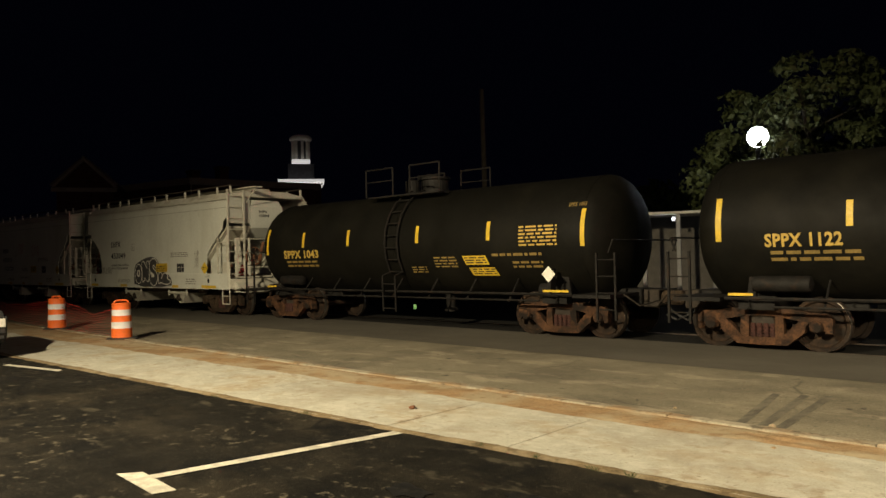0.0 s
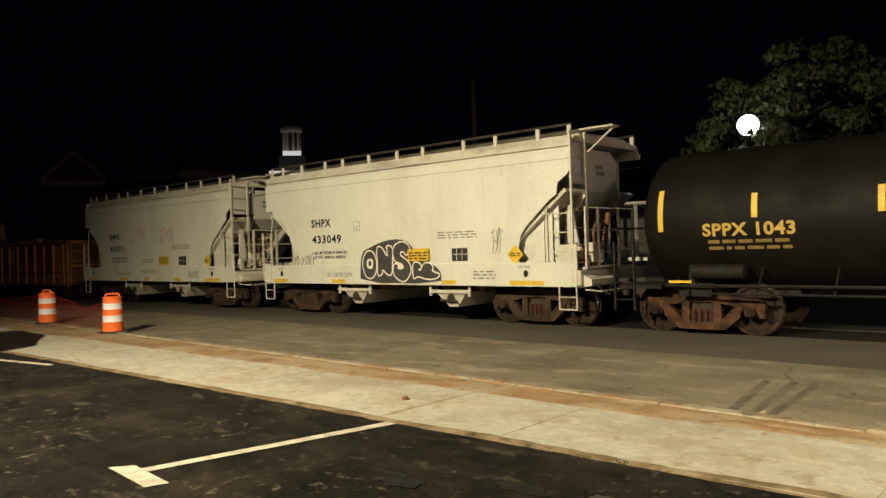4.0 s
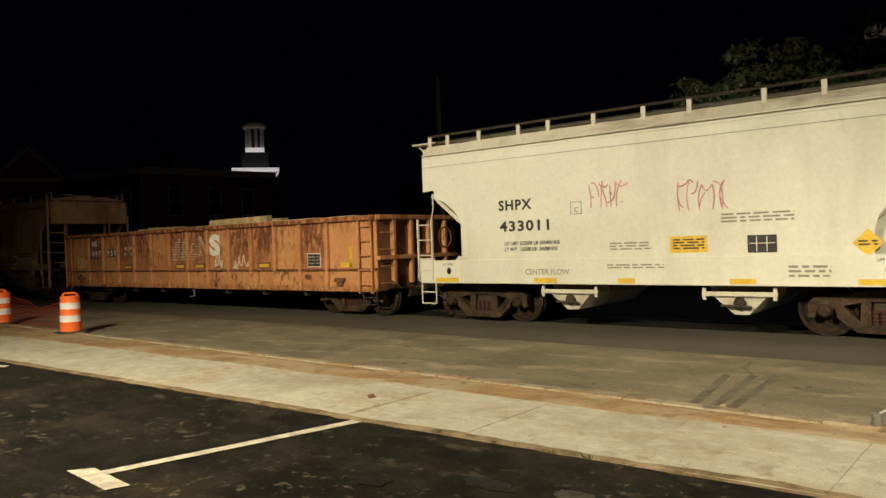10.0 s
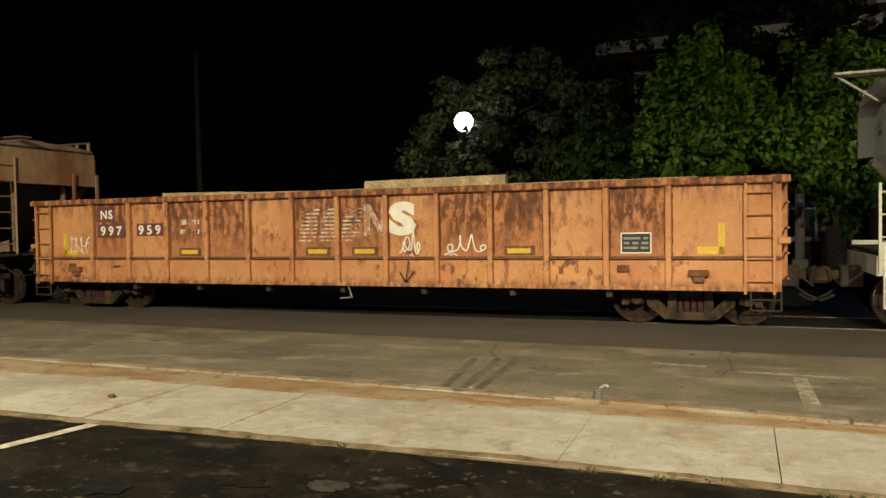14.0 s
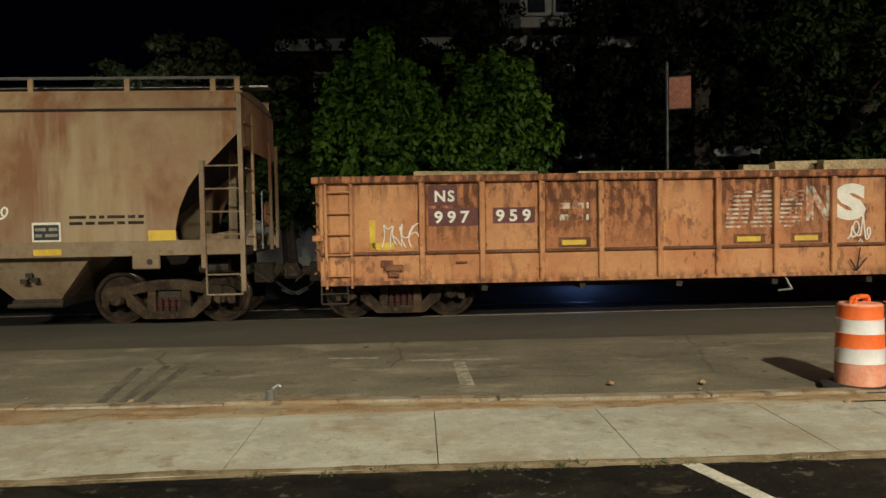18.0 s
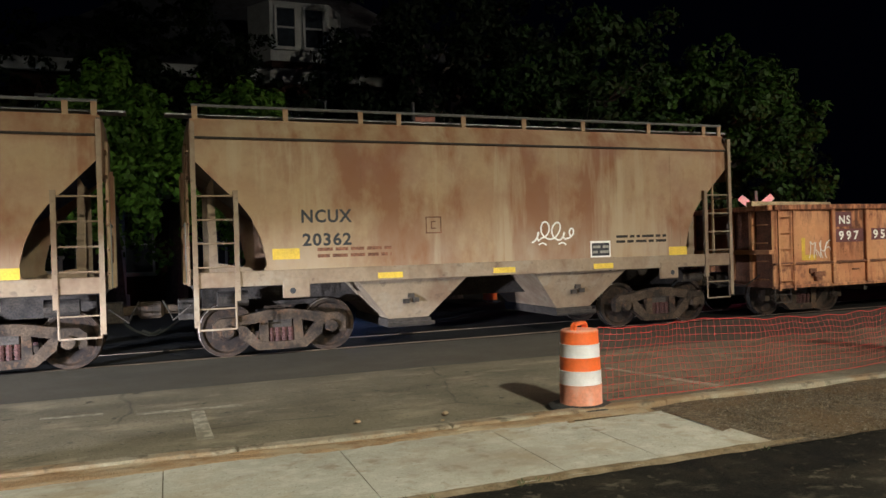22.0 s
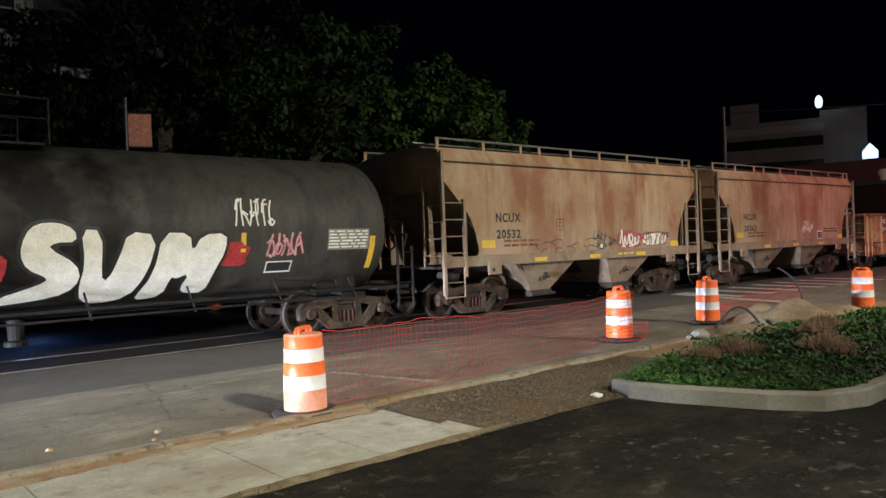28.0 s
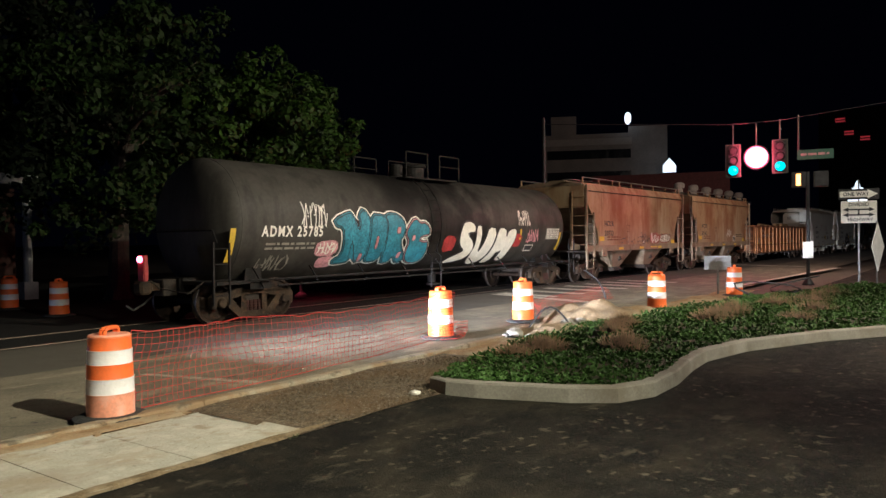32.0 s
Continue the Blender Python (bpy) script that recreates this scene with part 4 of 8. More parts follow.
        for y in (-0.75, 0.75) if s > 0 else (0.75,):
            bm = bmesh.new()
            sheet(bm, [(s * 2.95, 1.26), (s * 4.92, 2.84), (s * 4.95, 2.7), (s * 4.7, 2.4), (s * 3.25, 1.22)], y - 0.05, y + 0.05)
            part("slope_stiffener", bm, M_WHITE2, car)
        if s > 0:
            # recessed web plates that close the cut-away corner, and the bolster web
            for x0, x1, h0, h1 in ((3.66, 4.26, 2.0, 2.5), (4.28, 4.62, 2.5, 2.78)):
                bm = bmesh.new()
                sheet(bm, [(x0, 1.3), (x1, 1.3), (x1, h1), (x0, h0)], -1.32, -1.29)
                part("web_plate", bm, M_WHITE, car)
            bm = bmesh.new()
            sheet(bm, [(4.5, 1.3), (4.95, 1.3), (4.72, 2.5), (4.58, 2.5)], -0.98, -0.92)
            part("end_brace", bm, M_WHITE2, car)
        else:
            bm = bmesh.new()
            sheet(bm, [(-3.6, 1.3), (-4.45, 1.3), (-4.45, 2.8), (-3.6, 2.8)], -0.98, -0.95)
            part("web_plate", bm, M_WHITE, car)
            bm = bmesh.new()
            sheet(bm, [(-3.7, 1.3), (-4.4, 1.3), (-4.2, 1.46), (-4.0, 1.40), (-3.8, 1.52)], -1.4, -1.37)
            part("bolster_web", bm, M_WHITE2, car)
        bm = bmesh.new()
        a, b = sorted((s * 3.8, s * 5.2))
        box(bm, a, b, -1.5, 1.5, 1.24, 1.29)
        part("end_platform", bm, M_UNDER, car)
        bm = bmesh.new()
        a, b = sorted((s * 5.12, s * 5.24))
        box(bm, a, b, -1.56, 1.56, 0.9, 1.2, 0.01)
        part("end_sill", bm, M_WHITE2, car)
        coupler(car, s * 5.2, s)
        stirrup(car, s * 4.94 - 0.2, s * 4.94 + 0.2, -1.57, 0.42, 0.92, M_WHITE2)
    # tall ladder at the brake end, low rail ladder at the other
    bm = bmesh.new()
    for y, w in ((-1.56, 0.03), (-0.98, 0.035)):
        box(bm, 5.06, 5.10, y - w, y + w, 0.95 if y < -1.5 else 1.25, 4.0, 0.006)
    rails = part("end_ladder", bm, M_WHITE2, car)
    for k in range(8):
        bm = bmesh.new()
        bar(bm, (5.08, -1.56, 1.35 + 0.35 * k), (5.08, -0.98, 1.35 + 0.35 * k), 0.016)
        part("rung", bm, M_WHITE2, rails)
    ladder(car, 4.50, 5.04, -1.575, 1.36, 2.5, 3, M_WHITE2, name="grab_ladder")
    for a, b, c, d in ((4.74, 5.17, 1.0, 1.72), (-5.22, -4.76, 1.0, 1.42)):
        bm = bmesh.new()
        box(bm, a, b, -1.578, -1.55, c, d, 0.008)
        part("corner_plate", bm, M_WHITE2, car)
    # brake valves and pipes on the end platform
    rng = random.Random(seed + 90)
    for k in range(7):
        bm = bmesh.new()
        vx, vy, vz, q = rng.uniform(4.6, 5.2), rng.uniform(-1.35, -0.5), rng.uniform(1.32, 1.7), rng.uniform(0.06, 0.14)
        lathe(bm, [(q * 0.6, -q), (q, -q * 0.6), (q, q * 0.5), (q * 0.5, q)], 10, "z", (vx, vy, vz))
        tube(bm, [(vx, vy, vz), (vx + 0.1, vy + 0.1, vz - 0.15), (vx + rng.uniform(-0.3, 0.1), vy, 1.27)], 0.018)
        part("brake_valve", bm, (M_RUST, M_WHITE2, M_RED)[k % 3], car)
    bm = bmesh.new()
    bar(bm, (5.22, -0.55, 1.75), (5.22, -0.35, 2.35), 0.05, 8)
    part("hand_brake_rod", bm, M_RUST, car)
    ladder(car, -5.2, -4.8, -1.585, 0.95, 2.3, 4, M_WHITE2)
    bm = bmesh.new()
    tube(bm, [(-4.8, -1.58, 2.3), (-4.75, -1.57, 2.55), (-4.78, -1.56, 2.8)], 0.016)
    part("grab_iron", bm, M_WHITE2, car)
    bm = bmesh.new()
    ring(bm, [(0.26, -0.02), (0.30, -0.02), (0.30, 0.02), (0.26, 0.02)], 20, "x", (5.25, -0.75, 1.9))
    for k in range(5):
        a = 2 * math.pi * k / 5
        bar(bm, (5.25, -0.75, 1.9), (5.25, -0.75 + 0.27 * math.cos(a), 1.9 + 0.27 * math.sin(a)), 0.014)
    part("brake_wheel", bm, M_RUST, car, "rusty brake wheel")
    bm = bmesh.new()
    box(bm, 5.05, 5.2, -1.0, -0.5, 1.35, 1.75, 0.02)
    box(bm, 5.05, 5.3, -1.4, -0.1, 1.22, 1.27)
    part("brake_housing", bm, M_WHITE2, car)
    for y, wide in ((-1.42, 0.05), (-0.95, 0.035), (-0.1, 0.035), (0.55, 0.05)):
        bm = bmesh.new()
        box(bm, 5.29, 5.33, y - wide, y + wide, 1.25, 2.46, 0.006)
        part("rail_upright", bm, M_WHITE2, car)
    for z in (1.55, 2.0, 2.44):
        bm = bmesh.new()
        bar(bm, (5.31, -1.42, z), (5.31, 0.55, z), 0.018)
        part("platform_rail", bm, M_WHITE2, car)
    bm = bmesh.new()
    sheet(bm, [(5.1, 0.84), (5.42, 0.90), (5.42, 1.02), (5.1, 1.16)], -1.45, -0.5)
    part("crossover_step", bm, M_WHITE2, car)
    bm = bmesh.new()
    tube(bm, [(5.3, -1.5, 0.82), (5.55, -1.3, 0.78), (5.6, -0.4, 0.8)], 0.016)
    part("uncoupling_rod", bm, M_WHITE2, car)
    # bays and outlets
    for x in (-1.5, 1.72):
        bm = bmesh.new()
        loft(bm, [[(x - 0.75, -1.3, 1.3), (x + 0.75, -1.3, 1.3), (x + 0.75, 1.3, 1.3), (x - 0.75, 1.3, 1.3)], [(x - 0.6, -0.9, 0.68), (x + 0.6, -0.9, 0.68), (x + 0.6, 0.9, 0.68), (x - 0.6, 0.9, 0.68)]])
        part("bay", bm, M_TAN2, car)
        bm = bmesh.new()
        loft(bm, [[(x - 0.46, -1.40, 0.70), (x + 0.46, -1.40, 0.70), (x + 0.46, 1.40, 0.70), (x - 0.46, 1.40, 0.70)], [(x - 0.12, -1.30, 0.36), (x + 0.12, -1.30, 0.36), (x + 0.12, 1.30, 0.36), (x - 0.12, 1.30, 0.36)]])
        part("outlet", bm, M_WHITE2, car, "white outlet gate")
        bm = bmesh.new()
        box(bm, x - 0.62, x + 0.62, -1.46, -1.40, 0.68, 0.76, 0.01)
        for d in (-0.58, 0.58):
            box(bm, x + d - 0.03, x + d + 0.03, -1.45, -1.41, 0.62, 0.84)
        part("outlet_rail", bm, M_WHITE2, car)
        bm = bmesh.new()
        lathe(bm, [(0.0001, -0.05), (0.08, -0.04), (0.11, 0.0)], 12, "y", (x, -1.40, 0.56))
        part("gear_cover", bm, M_UNDER, car)
        bm = bmesh.new()
        bar(bm, (x - 0.3, -1.43, 0.52), (x + 0.2, -1.43, 0.5), 0.025, 8)
        part("outlet_shaft", bm, M_UNDER, car)
    bm = bmesh.new()
    box(bm, -5.1, 5.1, -0.3, 0.3, 0.85, 1.2)
    part("centre_sill", bm, M_UNDER, car)
    bm = bmesh.new()
    for y in (-1.2, 1.2):
        bar(bm, (-2.9, y, 1.28), (2.9, y, 1.28), 0.06)
    part("train_line", bm, M_UNDER, car)
    # yellow reflectors on the sill
    for x, w in ((-4.71, 0.62), (-2.2, 0.52), (-0.4, 0.34), (1.63, 0.42), (3.53, 0.86)):
        part("reflector", on_side(slab(w, 0.09), x, 0.9, -Y - 0.035), M_YEL, car, "yellow reflector strip")
    return car, truck_bogie(car, -3.83) + truck_bogie(car, 3.83)


def decal(car, bm, x, z, material, name="lettering", y=-1.55, lift=0.006, label=""):
    ob = part(name, on_side(bm, x, z, y, lift), material, car, label)
    if "writing" in name or "scrawl" in name:
        ob["kind"] = "stuff"
    return ob


def white_marks(car, number, centre_word):
    decal(car, letters("SHPX", 0.20, 1.05, 0.009, 1.15, 0.80), -3.02, 2.38, M_BLKP)
    decal(car, letters(number, 0.20, 1.0, 0.009, 1.15, 1.17), -3.0, 1.95, M_BLKP)
    decal(car, letters("LD LMT 232500 LB 105450 KG", 0.07, 1.0, 0.003), -2.9, 1.66, M_BLKP)
    decal(car, letters("LT WT   53500 LB  24250 KG", 0.07, 1.0, 0.003), -2.9, 1.54, M_BLKP)
    decal(car, letters(centre_word, 0.11, 0.95, 0.002, 1.0, 1.0), -2.4, 1.06, M_GREYP, y=-1.585)
    bm = bmesh.new()
    for a, b, c, d in ((0, 0.24, 0, 0.014), (0, 0.24, 0.226, 0.24), (0, 0.014, 0, 0.24), (0.226, 0.24, 0, 0.24)):
        bm.faces.new([bm.verts.new(p) for p in ((a, c, 0), (b, c, 0), (b, d, 0), (a, d, 0))])
    decal(car, merged(bm, shift(letters("C", 0.09, 1, 0.003), 0.08, 0.04)), -1.35, 2.22, M_GREYP, "plate_mark")
    decal(car, slab(0.66, 0.29), 0.60, 1.44, M_YEL, "yellow_panel", label="yellow notice panel")
    decal(car, bars(0.55, 0.2, 4, 3), 0.66, 1.49, M_BLKP, "panel_writing", lift=0.012)
    decal(car, slab(0.46, 0.29), 1.92, 1.42, M_BLKP, "black_panel")
    for k in range(2):
        decal(car, slab(0.012, 0.25), 2.06 + 0.16 * k, 1.44, M_WHTP, "panel_rule", lift=0.012)
    decal(car, slab(0.40, 0.01), 1.95, 1.57, M_WHTP, "panel_rule", lift=0.013)
    decal(car, bars(1.15, 0.18, 3, 5), 1.5, 1.92, M_GREYP, "small_writing")
    decal(car, bars(0.8, 0.16, 3, 6), -0.55, 1.5, M_GREYP, "small_writing")
    decal(car, bars(0.62, 0.22, 3, 7), 2.55, 1.0, M_GREYP, "small_writing", y=-1.585)
    decal(car, bars(1.1, 0.10, 2, 8), -0.6, 1.16, M_GREYP, "small_writing", y=-1.585)
    bm = slab(0.3, 0.3)
    shift(bm, 0, 0, 0, 45)
    decal(car, bm, 3.67, 1.33, M_YEL, "placard", label="yellow diamond placard")
    decal(car, shift(bars(0.26, 0.1, 2, 4), -0.13, 0.16), 3.67, 1.33, M_BLKP, "placard_writing", lift=0.012)
    for x in (-4.35, 3.95):
        bm = bmesh.new()
        lathe(bm, [(0.0001, 0), (0.075, 0)], 14, "z")
        for v in bm.verts:
            v.co.z = 0
            v.co.x *= 0.8
        decal(car, bm, x, 1.14, M_BLKP, "jack_hole", y=-1.585)
        decal(car, letters("LIFT HERE", 0.045), x - 0.17, 1.26, M_BLKP, y=-1.585)


# sprayed letters as outlines, in metres along and up the side of their wagons
TANK_N = [(-4.69, 2.36), (-4.13, 2.56), (-4.03, 2.47), (-3.8, 2.07), (-3.74, 2.35), (-3.82, 2.47), (-3.61, 2.67), (-3.37, 2.35), (-3.43, 2.11), (-3.33, 1.3), (-3.68, 1.23), (-3.91, 1.68), (-4.03, 1.9), (-3.98, 1.44), (-3.91, 1.32), (-3.98, 1.25), (-4.41, 1.21), (-4.47, 1.32), (-4.23, 1.44), (-4.32, 2.08), (-4.44, 2.22), (-4.6, 2.22)]
TANK_O = [(-3.32, 2.51), (-2.85, 2.49), (-2.72, 2.38), (-2.71, 2.07), (-2.74, 1.36), (-2.93, 1.23), (-3.23, 1.24), (-3.29, 1.34), (-3.35, 2.07)]
TANK_R = [(-2.81, 2.48), (-2.6, 2.58), (-2.23, 2.53), (-2.0, 2.36), (-1.97, 2.06), (-2.15, 1.85), (-1.76, 1.37), (-1.69, 1.23), (-1.93, 1.16), (-2.23, 1.47), (-2.3, 1.17), (-2.64, 1.23), (-2.69, 2.07), (-2.67, 2.36)]
TANK_E = [(-1.86, 2.19), (-1.53, 2.49), (-1.28, 2.32), (-1.09, 2.36), (-0.89, 2.25), (-0.84, 2.05), (-1.23, 2.01), (-1.3, 1.86), (-1.04, 1.8), (-0.89, 1.83), (-0.8, 1.51), (-0.87, 1.2), (-1.23, 1.13), (-1.62, 1.27), (-1.73, 1.54), (-1.71, 1.88), (-1.88, 2.02)]
TANK_S = [(0.79, 2.28), (0.94, 2.44), (1.24, 2.47), (1.5, 2.36), (1.53, 2.15), (1.21, 2.15), (1.12, 2.07), (1.54, 1.81), (1.62, 1.52), (1.45, 1.26), (1.0, 1.12), (0.36, 1.05), (0.49, 1.25), (0.83, 1.39), (1.12, 1.52), (1.1, 1.6), (0.83, 1.74), (0.72, 1.99)]
TANK_U = [(1.58, 2.4), (1.9, 2.38), (1.92, 1.62), (2.02, 1.51), (2.17, 1.94), (2.3, 2.36), (2.79, 2.29), (2.65, 1.6), (2.42, 1.11), (1.97, 0.97), (1.67, 1.09), (1.6, 1.42), (1.65, 1.84)]
TANK_M = [(2.85, 2.32), (3.35, 2.31), (3.39, 1.97), (3.56, 2.28), (4.02, 2.3), (4.02, 2.0), (3.84, 1.56), (3.77, 1.1), (3.42, 1.1), (3.28, 1.24), (3.39, 1.58), (3.17, 1.47), (3.08, 1.53), (3.01, 1.08), (2.64, 0.99), (2.53, 1.1), (2.75, 1.6)]
SIDE_O = [(-0.49, 1.37), (-0.52, 1.54), (-0.61, 1.67), (-0.74, 1.71), (-0.86, 1.67), (-0.95, 1.54), (-0.99, 1.37), (-0.95, 1.19), (-0.86, 1.06), (-0.74, 1.02), (-0.61, 1.06), (-0.52, 1.19)]
SIDE_N = [(-0.48, 1.77), (-0.31, 1.81), (-0.1, 1.52), (-0.09, 1.69), (-0.12, 1.83), (0.09, 1.78), (0.06, 1.46), (0.04, 1.12), (-0.11, 1.11), (-0.28, 1.27), (-0.31, 1.11), (-0.46, 1.09), (-0.44, 1.43)]
SIDE_S = [(0.12, 1.8), (0.32, 1.9), (0.53, 1.88), (0.69, 1.74), (0.53, 1.57), (0.5, 1.64), (0.4, 1.69), (0.32, 1.62), (0.38, 1.54), (0.56, 1.46), (0.69, 1.3), (0.65, 1.11), (0.47, 0.95), (0.29, 0.98), (0.11, 1.11), (0.09, 1.27), (0.14, 1.38), (0.27, 1.35), (0.26, 1.25), (0.38, 1.24), (0.47, 1.3), (0.35, 1.4), (0.18, 1.43), (0.09, 1.56)]
SIDE_E = [(0.75, 1.4), (0.96, 1.4), (1.03, 1.27), (0.92, 1.25), (0.97, 1.18), (1.11, 1.39), (1.32, 1.38), (1.39, 1.27), (1.33, 1.22), (1.45, 1.16), (1.59, 1.13), (1.51, 1.04), (1.21, 1.01), (0.91, 1.09), (0.81, 1.04), (0.76, 1.04)]
SIDE_CLOUD = [(-1.09, 0.91), (-1.09, 1.3), (-1.01, 1.69), (-0.75, 1.78), (-0.48, 1.87), (-0.14, 1.95), (0.32, 1.98), (0.67, 1.85), (0.76, 1.69), (0.79, 1.46), (1.14, 1.44), (1.42, 1.33), (1.63, 1.17), (1.61, 0.91)]


def grow(poly, d):
    """Push a closed outline outwards by d."""
    area = sum(a[0] * b[1] - b[0] * a[1] for a, b in zip(poly, poly[1:] + poly[:1]))
    sign = 1 if area > 0 else -1
    out = []
    for k, p in enumerate(poly):
        a, b = Vector(poly[k - 1]), Vector(poly[(k + 1) % len(poly)])
        e, f = (Vector(p) - a).normalized(), (b - Vector(p)).normalized()
        n = Vector((e.y + f.y, -(e.x + f.x))) * sign
        c = max(0.55, n.length / 2)
        out.append(Vector(p) + n.normalized() * d / c)
    return out


def rounded(poly, times=2):
    """Cut the corners of a closed outline."""
    for _ in range(times):
        poly = [tuple(Vector(a).lerp(Vector(b), f)) for a, b in zip(poly, poly[1:] + poly[:1]) for f in (0.25, 0.75)]
    return poly


def outline(car, poly, d, material, lift, wrap=None, y=-1.588, label=""):
    """One sprayed shape on the side of a wagon, or wrapped round a tank."""
    bm = bmesh.new()
    z0 = min(q[1] for q in poly)
    bm.faces.new([bm.verts.new((q.x, q.y - z0, 0)) for q in grow(poly, d)])
    bmesh.ops.triangulate(bm, faces=bm.faces[:])
    if wrap:
        on_tank(bm, 0, z0, wrap[0], wrap[1], lift)
    else:
        on_side(bm, 0, z0, y, lift)
    bmesh.ops.recalc_face_normals(bm, faces=bm.faces[:])
    part("graffiti", bm, material, car, label)


def cloud(x, z, w, h, seed, n=22):
    """A ragged sprayed patch."""
    pts = []
    for k in range(n):
        a = 2 * math.pi * k / n
        q = 1 + 0.22 * noise.noise((math.cos(a) * 2 + seed, math.sin(a) * 2, 0))
        c, t = math.cos(a), math.sin(a)
        pts.append((x + w / 2 * (1 + q * math.copysign(abs(c) ** 0.6, c)), z + h / 2 * (1 + q * math.copysign(abs(t) ** 0.6, t))))
    return pts


def tan_hopper():
    car = empty("covered_hopper", "rust-stained tan covered hopper wagon with black lettering and graffiti tags", "train car", "cars of the freight train")
    Y, end = 1.55, 5.38
    for side in (-1, 1):
        bm = bmesh.new()
        cut = [(end, 3.3), (4.87, 2.78), (4.66, 2.58), (4.48, 2.34), (4.33, 2.0), (4.25, 1.65), (4.24, 1.56), (4.29, 1.49), (4.29, 1.42)]
        prof = [(-end, 3.65), (end, 3.65)] + cut + [(-x, z) for x, z in reversed(cut)]
        sheet(bm, prof, side * Y, side * (Y - 0.03))
        part("side_sheet", bm, M_TAN, car)
        for x, top in ((-4.12, 2.55), (-3.9, 3.61), (-2.6, 3.61), (-1.3, 3.61), (0.0, 3.61), (1.3, 3.61), (2.6, 3.61), (3.9, 3.61), (4.12, 2.55)):
            bm = bmesh.new()
            box(bm, x - 0.012, x + 0.012, side * (Y + 0.001) - 0.003, side * (Y + 0.001) + 0.003, 1.46, top)
            part("seam", bm, M_TAN, car)
        bm = bmesh.new()
        sheet(bm, [(-end, 0), (end, 0), (end, 1), (-end, 1)], 0, 0.02)
        for v in bm.verts:
            u, inn = v.co.z, v.co.y
            v.co.y = side * (Y + 0.03 - 0.17 * u - inn)
            v.co.z = 3.64 + 0.32 * u
        part("upper_sheet", bm, M_TAN, car)
        # dark steel draws the shadow line of the eave gap
        bm = bmesh.new()
        box(bm, -end, end, side * (Y + 0.012) - 0.03, side * (Y + 0.012) + 0.02, 3.61, 3.645, 0.004)
        part("eave_angle", bm, M_UNDER, car, "eave angle, dark as the shadow line below the roof edge")
        bm = bmesh.new()
        box(bm, -5.4, 5.4, side * (Y + 0.02) - 0.03, side * (Y + 0.02) + 0.03, 1.22, 1.47, 0.01)
        part("side_sill", bm, M_TAN2, car)
        posts(car, (-5.3, -3.85, -2.55, -1.85, -0.6, 0.65, 1.95, 3.5, 4.9, 5.3), side * 1.40, 3.9, 4.17, M_TAN)
        bm = bmesh.new()
        bar(bm, (-5.35, side * 1.40, 4.17), (5.35, side * 1.40, 4.17), 0.026)
        part("roof_rail", bm, M_STEELP, car, "grey handrail along the roof")
        for s in (-1, 1):
            bm = bmesh.new()
            a, b = sorted((s * 3.55, s * 4.0))
            box(bm, a, b, side * (Y + 0.03) - 0.03, side * (Y + 0.03) + 0.03, 1.0, 1.35, 0.02)
            part("jacking_pad", bm, M_TAN2, car)
            if side < 0:
                bm = bmesh.new()
                bm.faces.new([bm.verts.new((0.05 * math.cos(math.pi * k / 8), 0.05 * math.sin(math.pi * k / 8), 0)) for k in range(16)])
                part("jack_hole", on_side(bm, s * 3.84, 1.12, -Y - 0.06), M_BLKP, car)
    bm = bmesh.new()
    shell(bm, [(-1.42, 3.94), (-0.7, 4.03), (0.7, 4.03), (1.42, 3.94), (1.3, 3.84), (-1.3, 3.84)], (-end, end))
    part("roof", bm, M_TAN2, car)
    bm = bmesh.new()
    shell(bm, [(-0.4, 4.03), (-0.34, 4.13), (0.34, 4.13), (0.4, 4.03)], (-4.9, 4.9))
    part("hatch_trough", bm, M_TAN2, car)
    bm = bmesh.new()
    box(bm, -5.75, 5.75, -1.1, -0.75, 4.06, 4.09)
    part("running_board", bm, M_STEELP, car, "grated roof running board")
    for s in (-1, 1):
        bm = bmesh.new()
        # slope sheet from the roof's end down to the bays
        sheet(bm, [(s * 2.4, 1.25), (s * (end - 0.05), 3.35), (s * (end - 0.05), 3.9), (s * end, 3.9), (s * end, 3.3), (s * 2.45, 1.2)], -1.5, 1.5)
        # darker steel at the right end stands in for shade under the slope
        part("slope_sheet", bm, M_TAN2 if s < 0 else M_UNDER, car, "slope sheet, coloured dark for shade at the right end")
        bm = bmesh.new()
        a, b = sorted((s * (end + 0.002), s * (end + 0.022)))
        box(bm, a, b, -1.49, 1.49, 2.98, 3.84)
        part("end_panel", bm, M_TAN, car, "dusty end panel under the roof")
        for y in (-0.75, 0.75):
            bm = bmesh.new()
            sheet(bm, [(s * 4.3, 1.3), (s * 5.1, 1.3), (s * 5.1, 2.9), (s * 5.0, 3.1), (s * 4.95, 1.6), (s * 4.4, 1.5)], y - 0.03, y + 0.03)
            part("end_brace", bm, M_TAN2, car)
        bm = bmesh.new()
        for x in (5.36, 4.72):
            box(bm, s * x - 0.038, s * x + 0.038, -1.63, -1.56, 0.6 if x > 5 else 1.0, 3.86 if x > 5 else 2.78)
        for k in range(4):
            bar(bm, (s * 4.72, -1.6, 1.55 + 0.38 * k), (s * 5.33, -1.6, 1.55 + 0.38 * k), 0.016)
        part("ladder", bm, M_TAN2, car, "dusty corner ladder")
        bm = bmesh.new()
        x = s * (end + 0.06)
        bar(bm, (x, -1.0, 1.25), (x, -1.0, 3.6), 0.028)
        for k in range(6):
            bar(bm, (x, -1.6, 1.5 + 0.38 * k), (x, -1.0, 1.5 + 0.38 * k), 0.015)
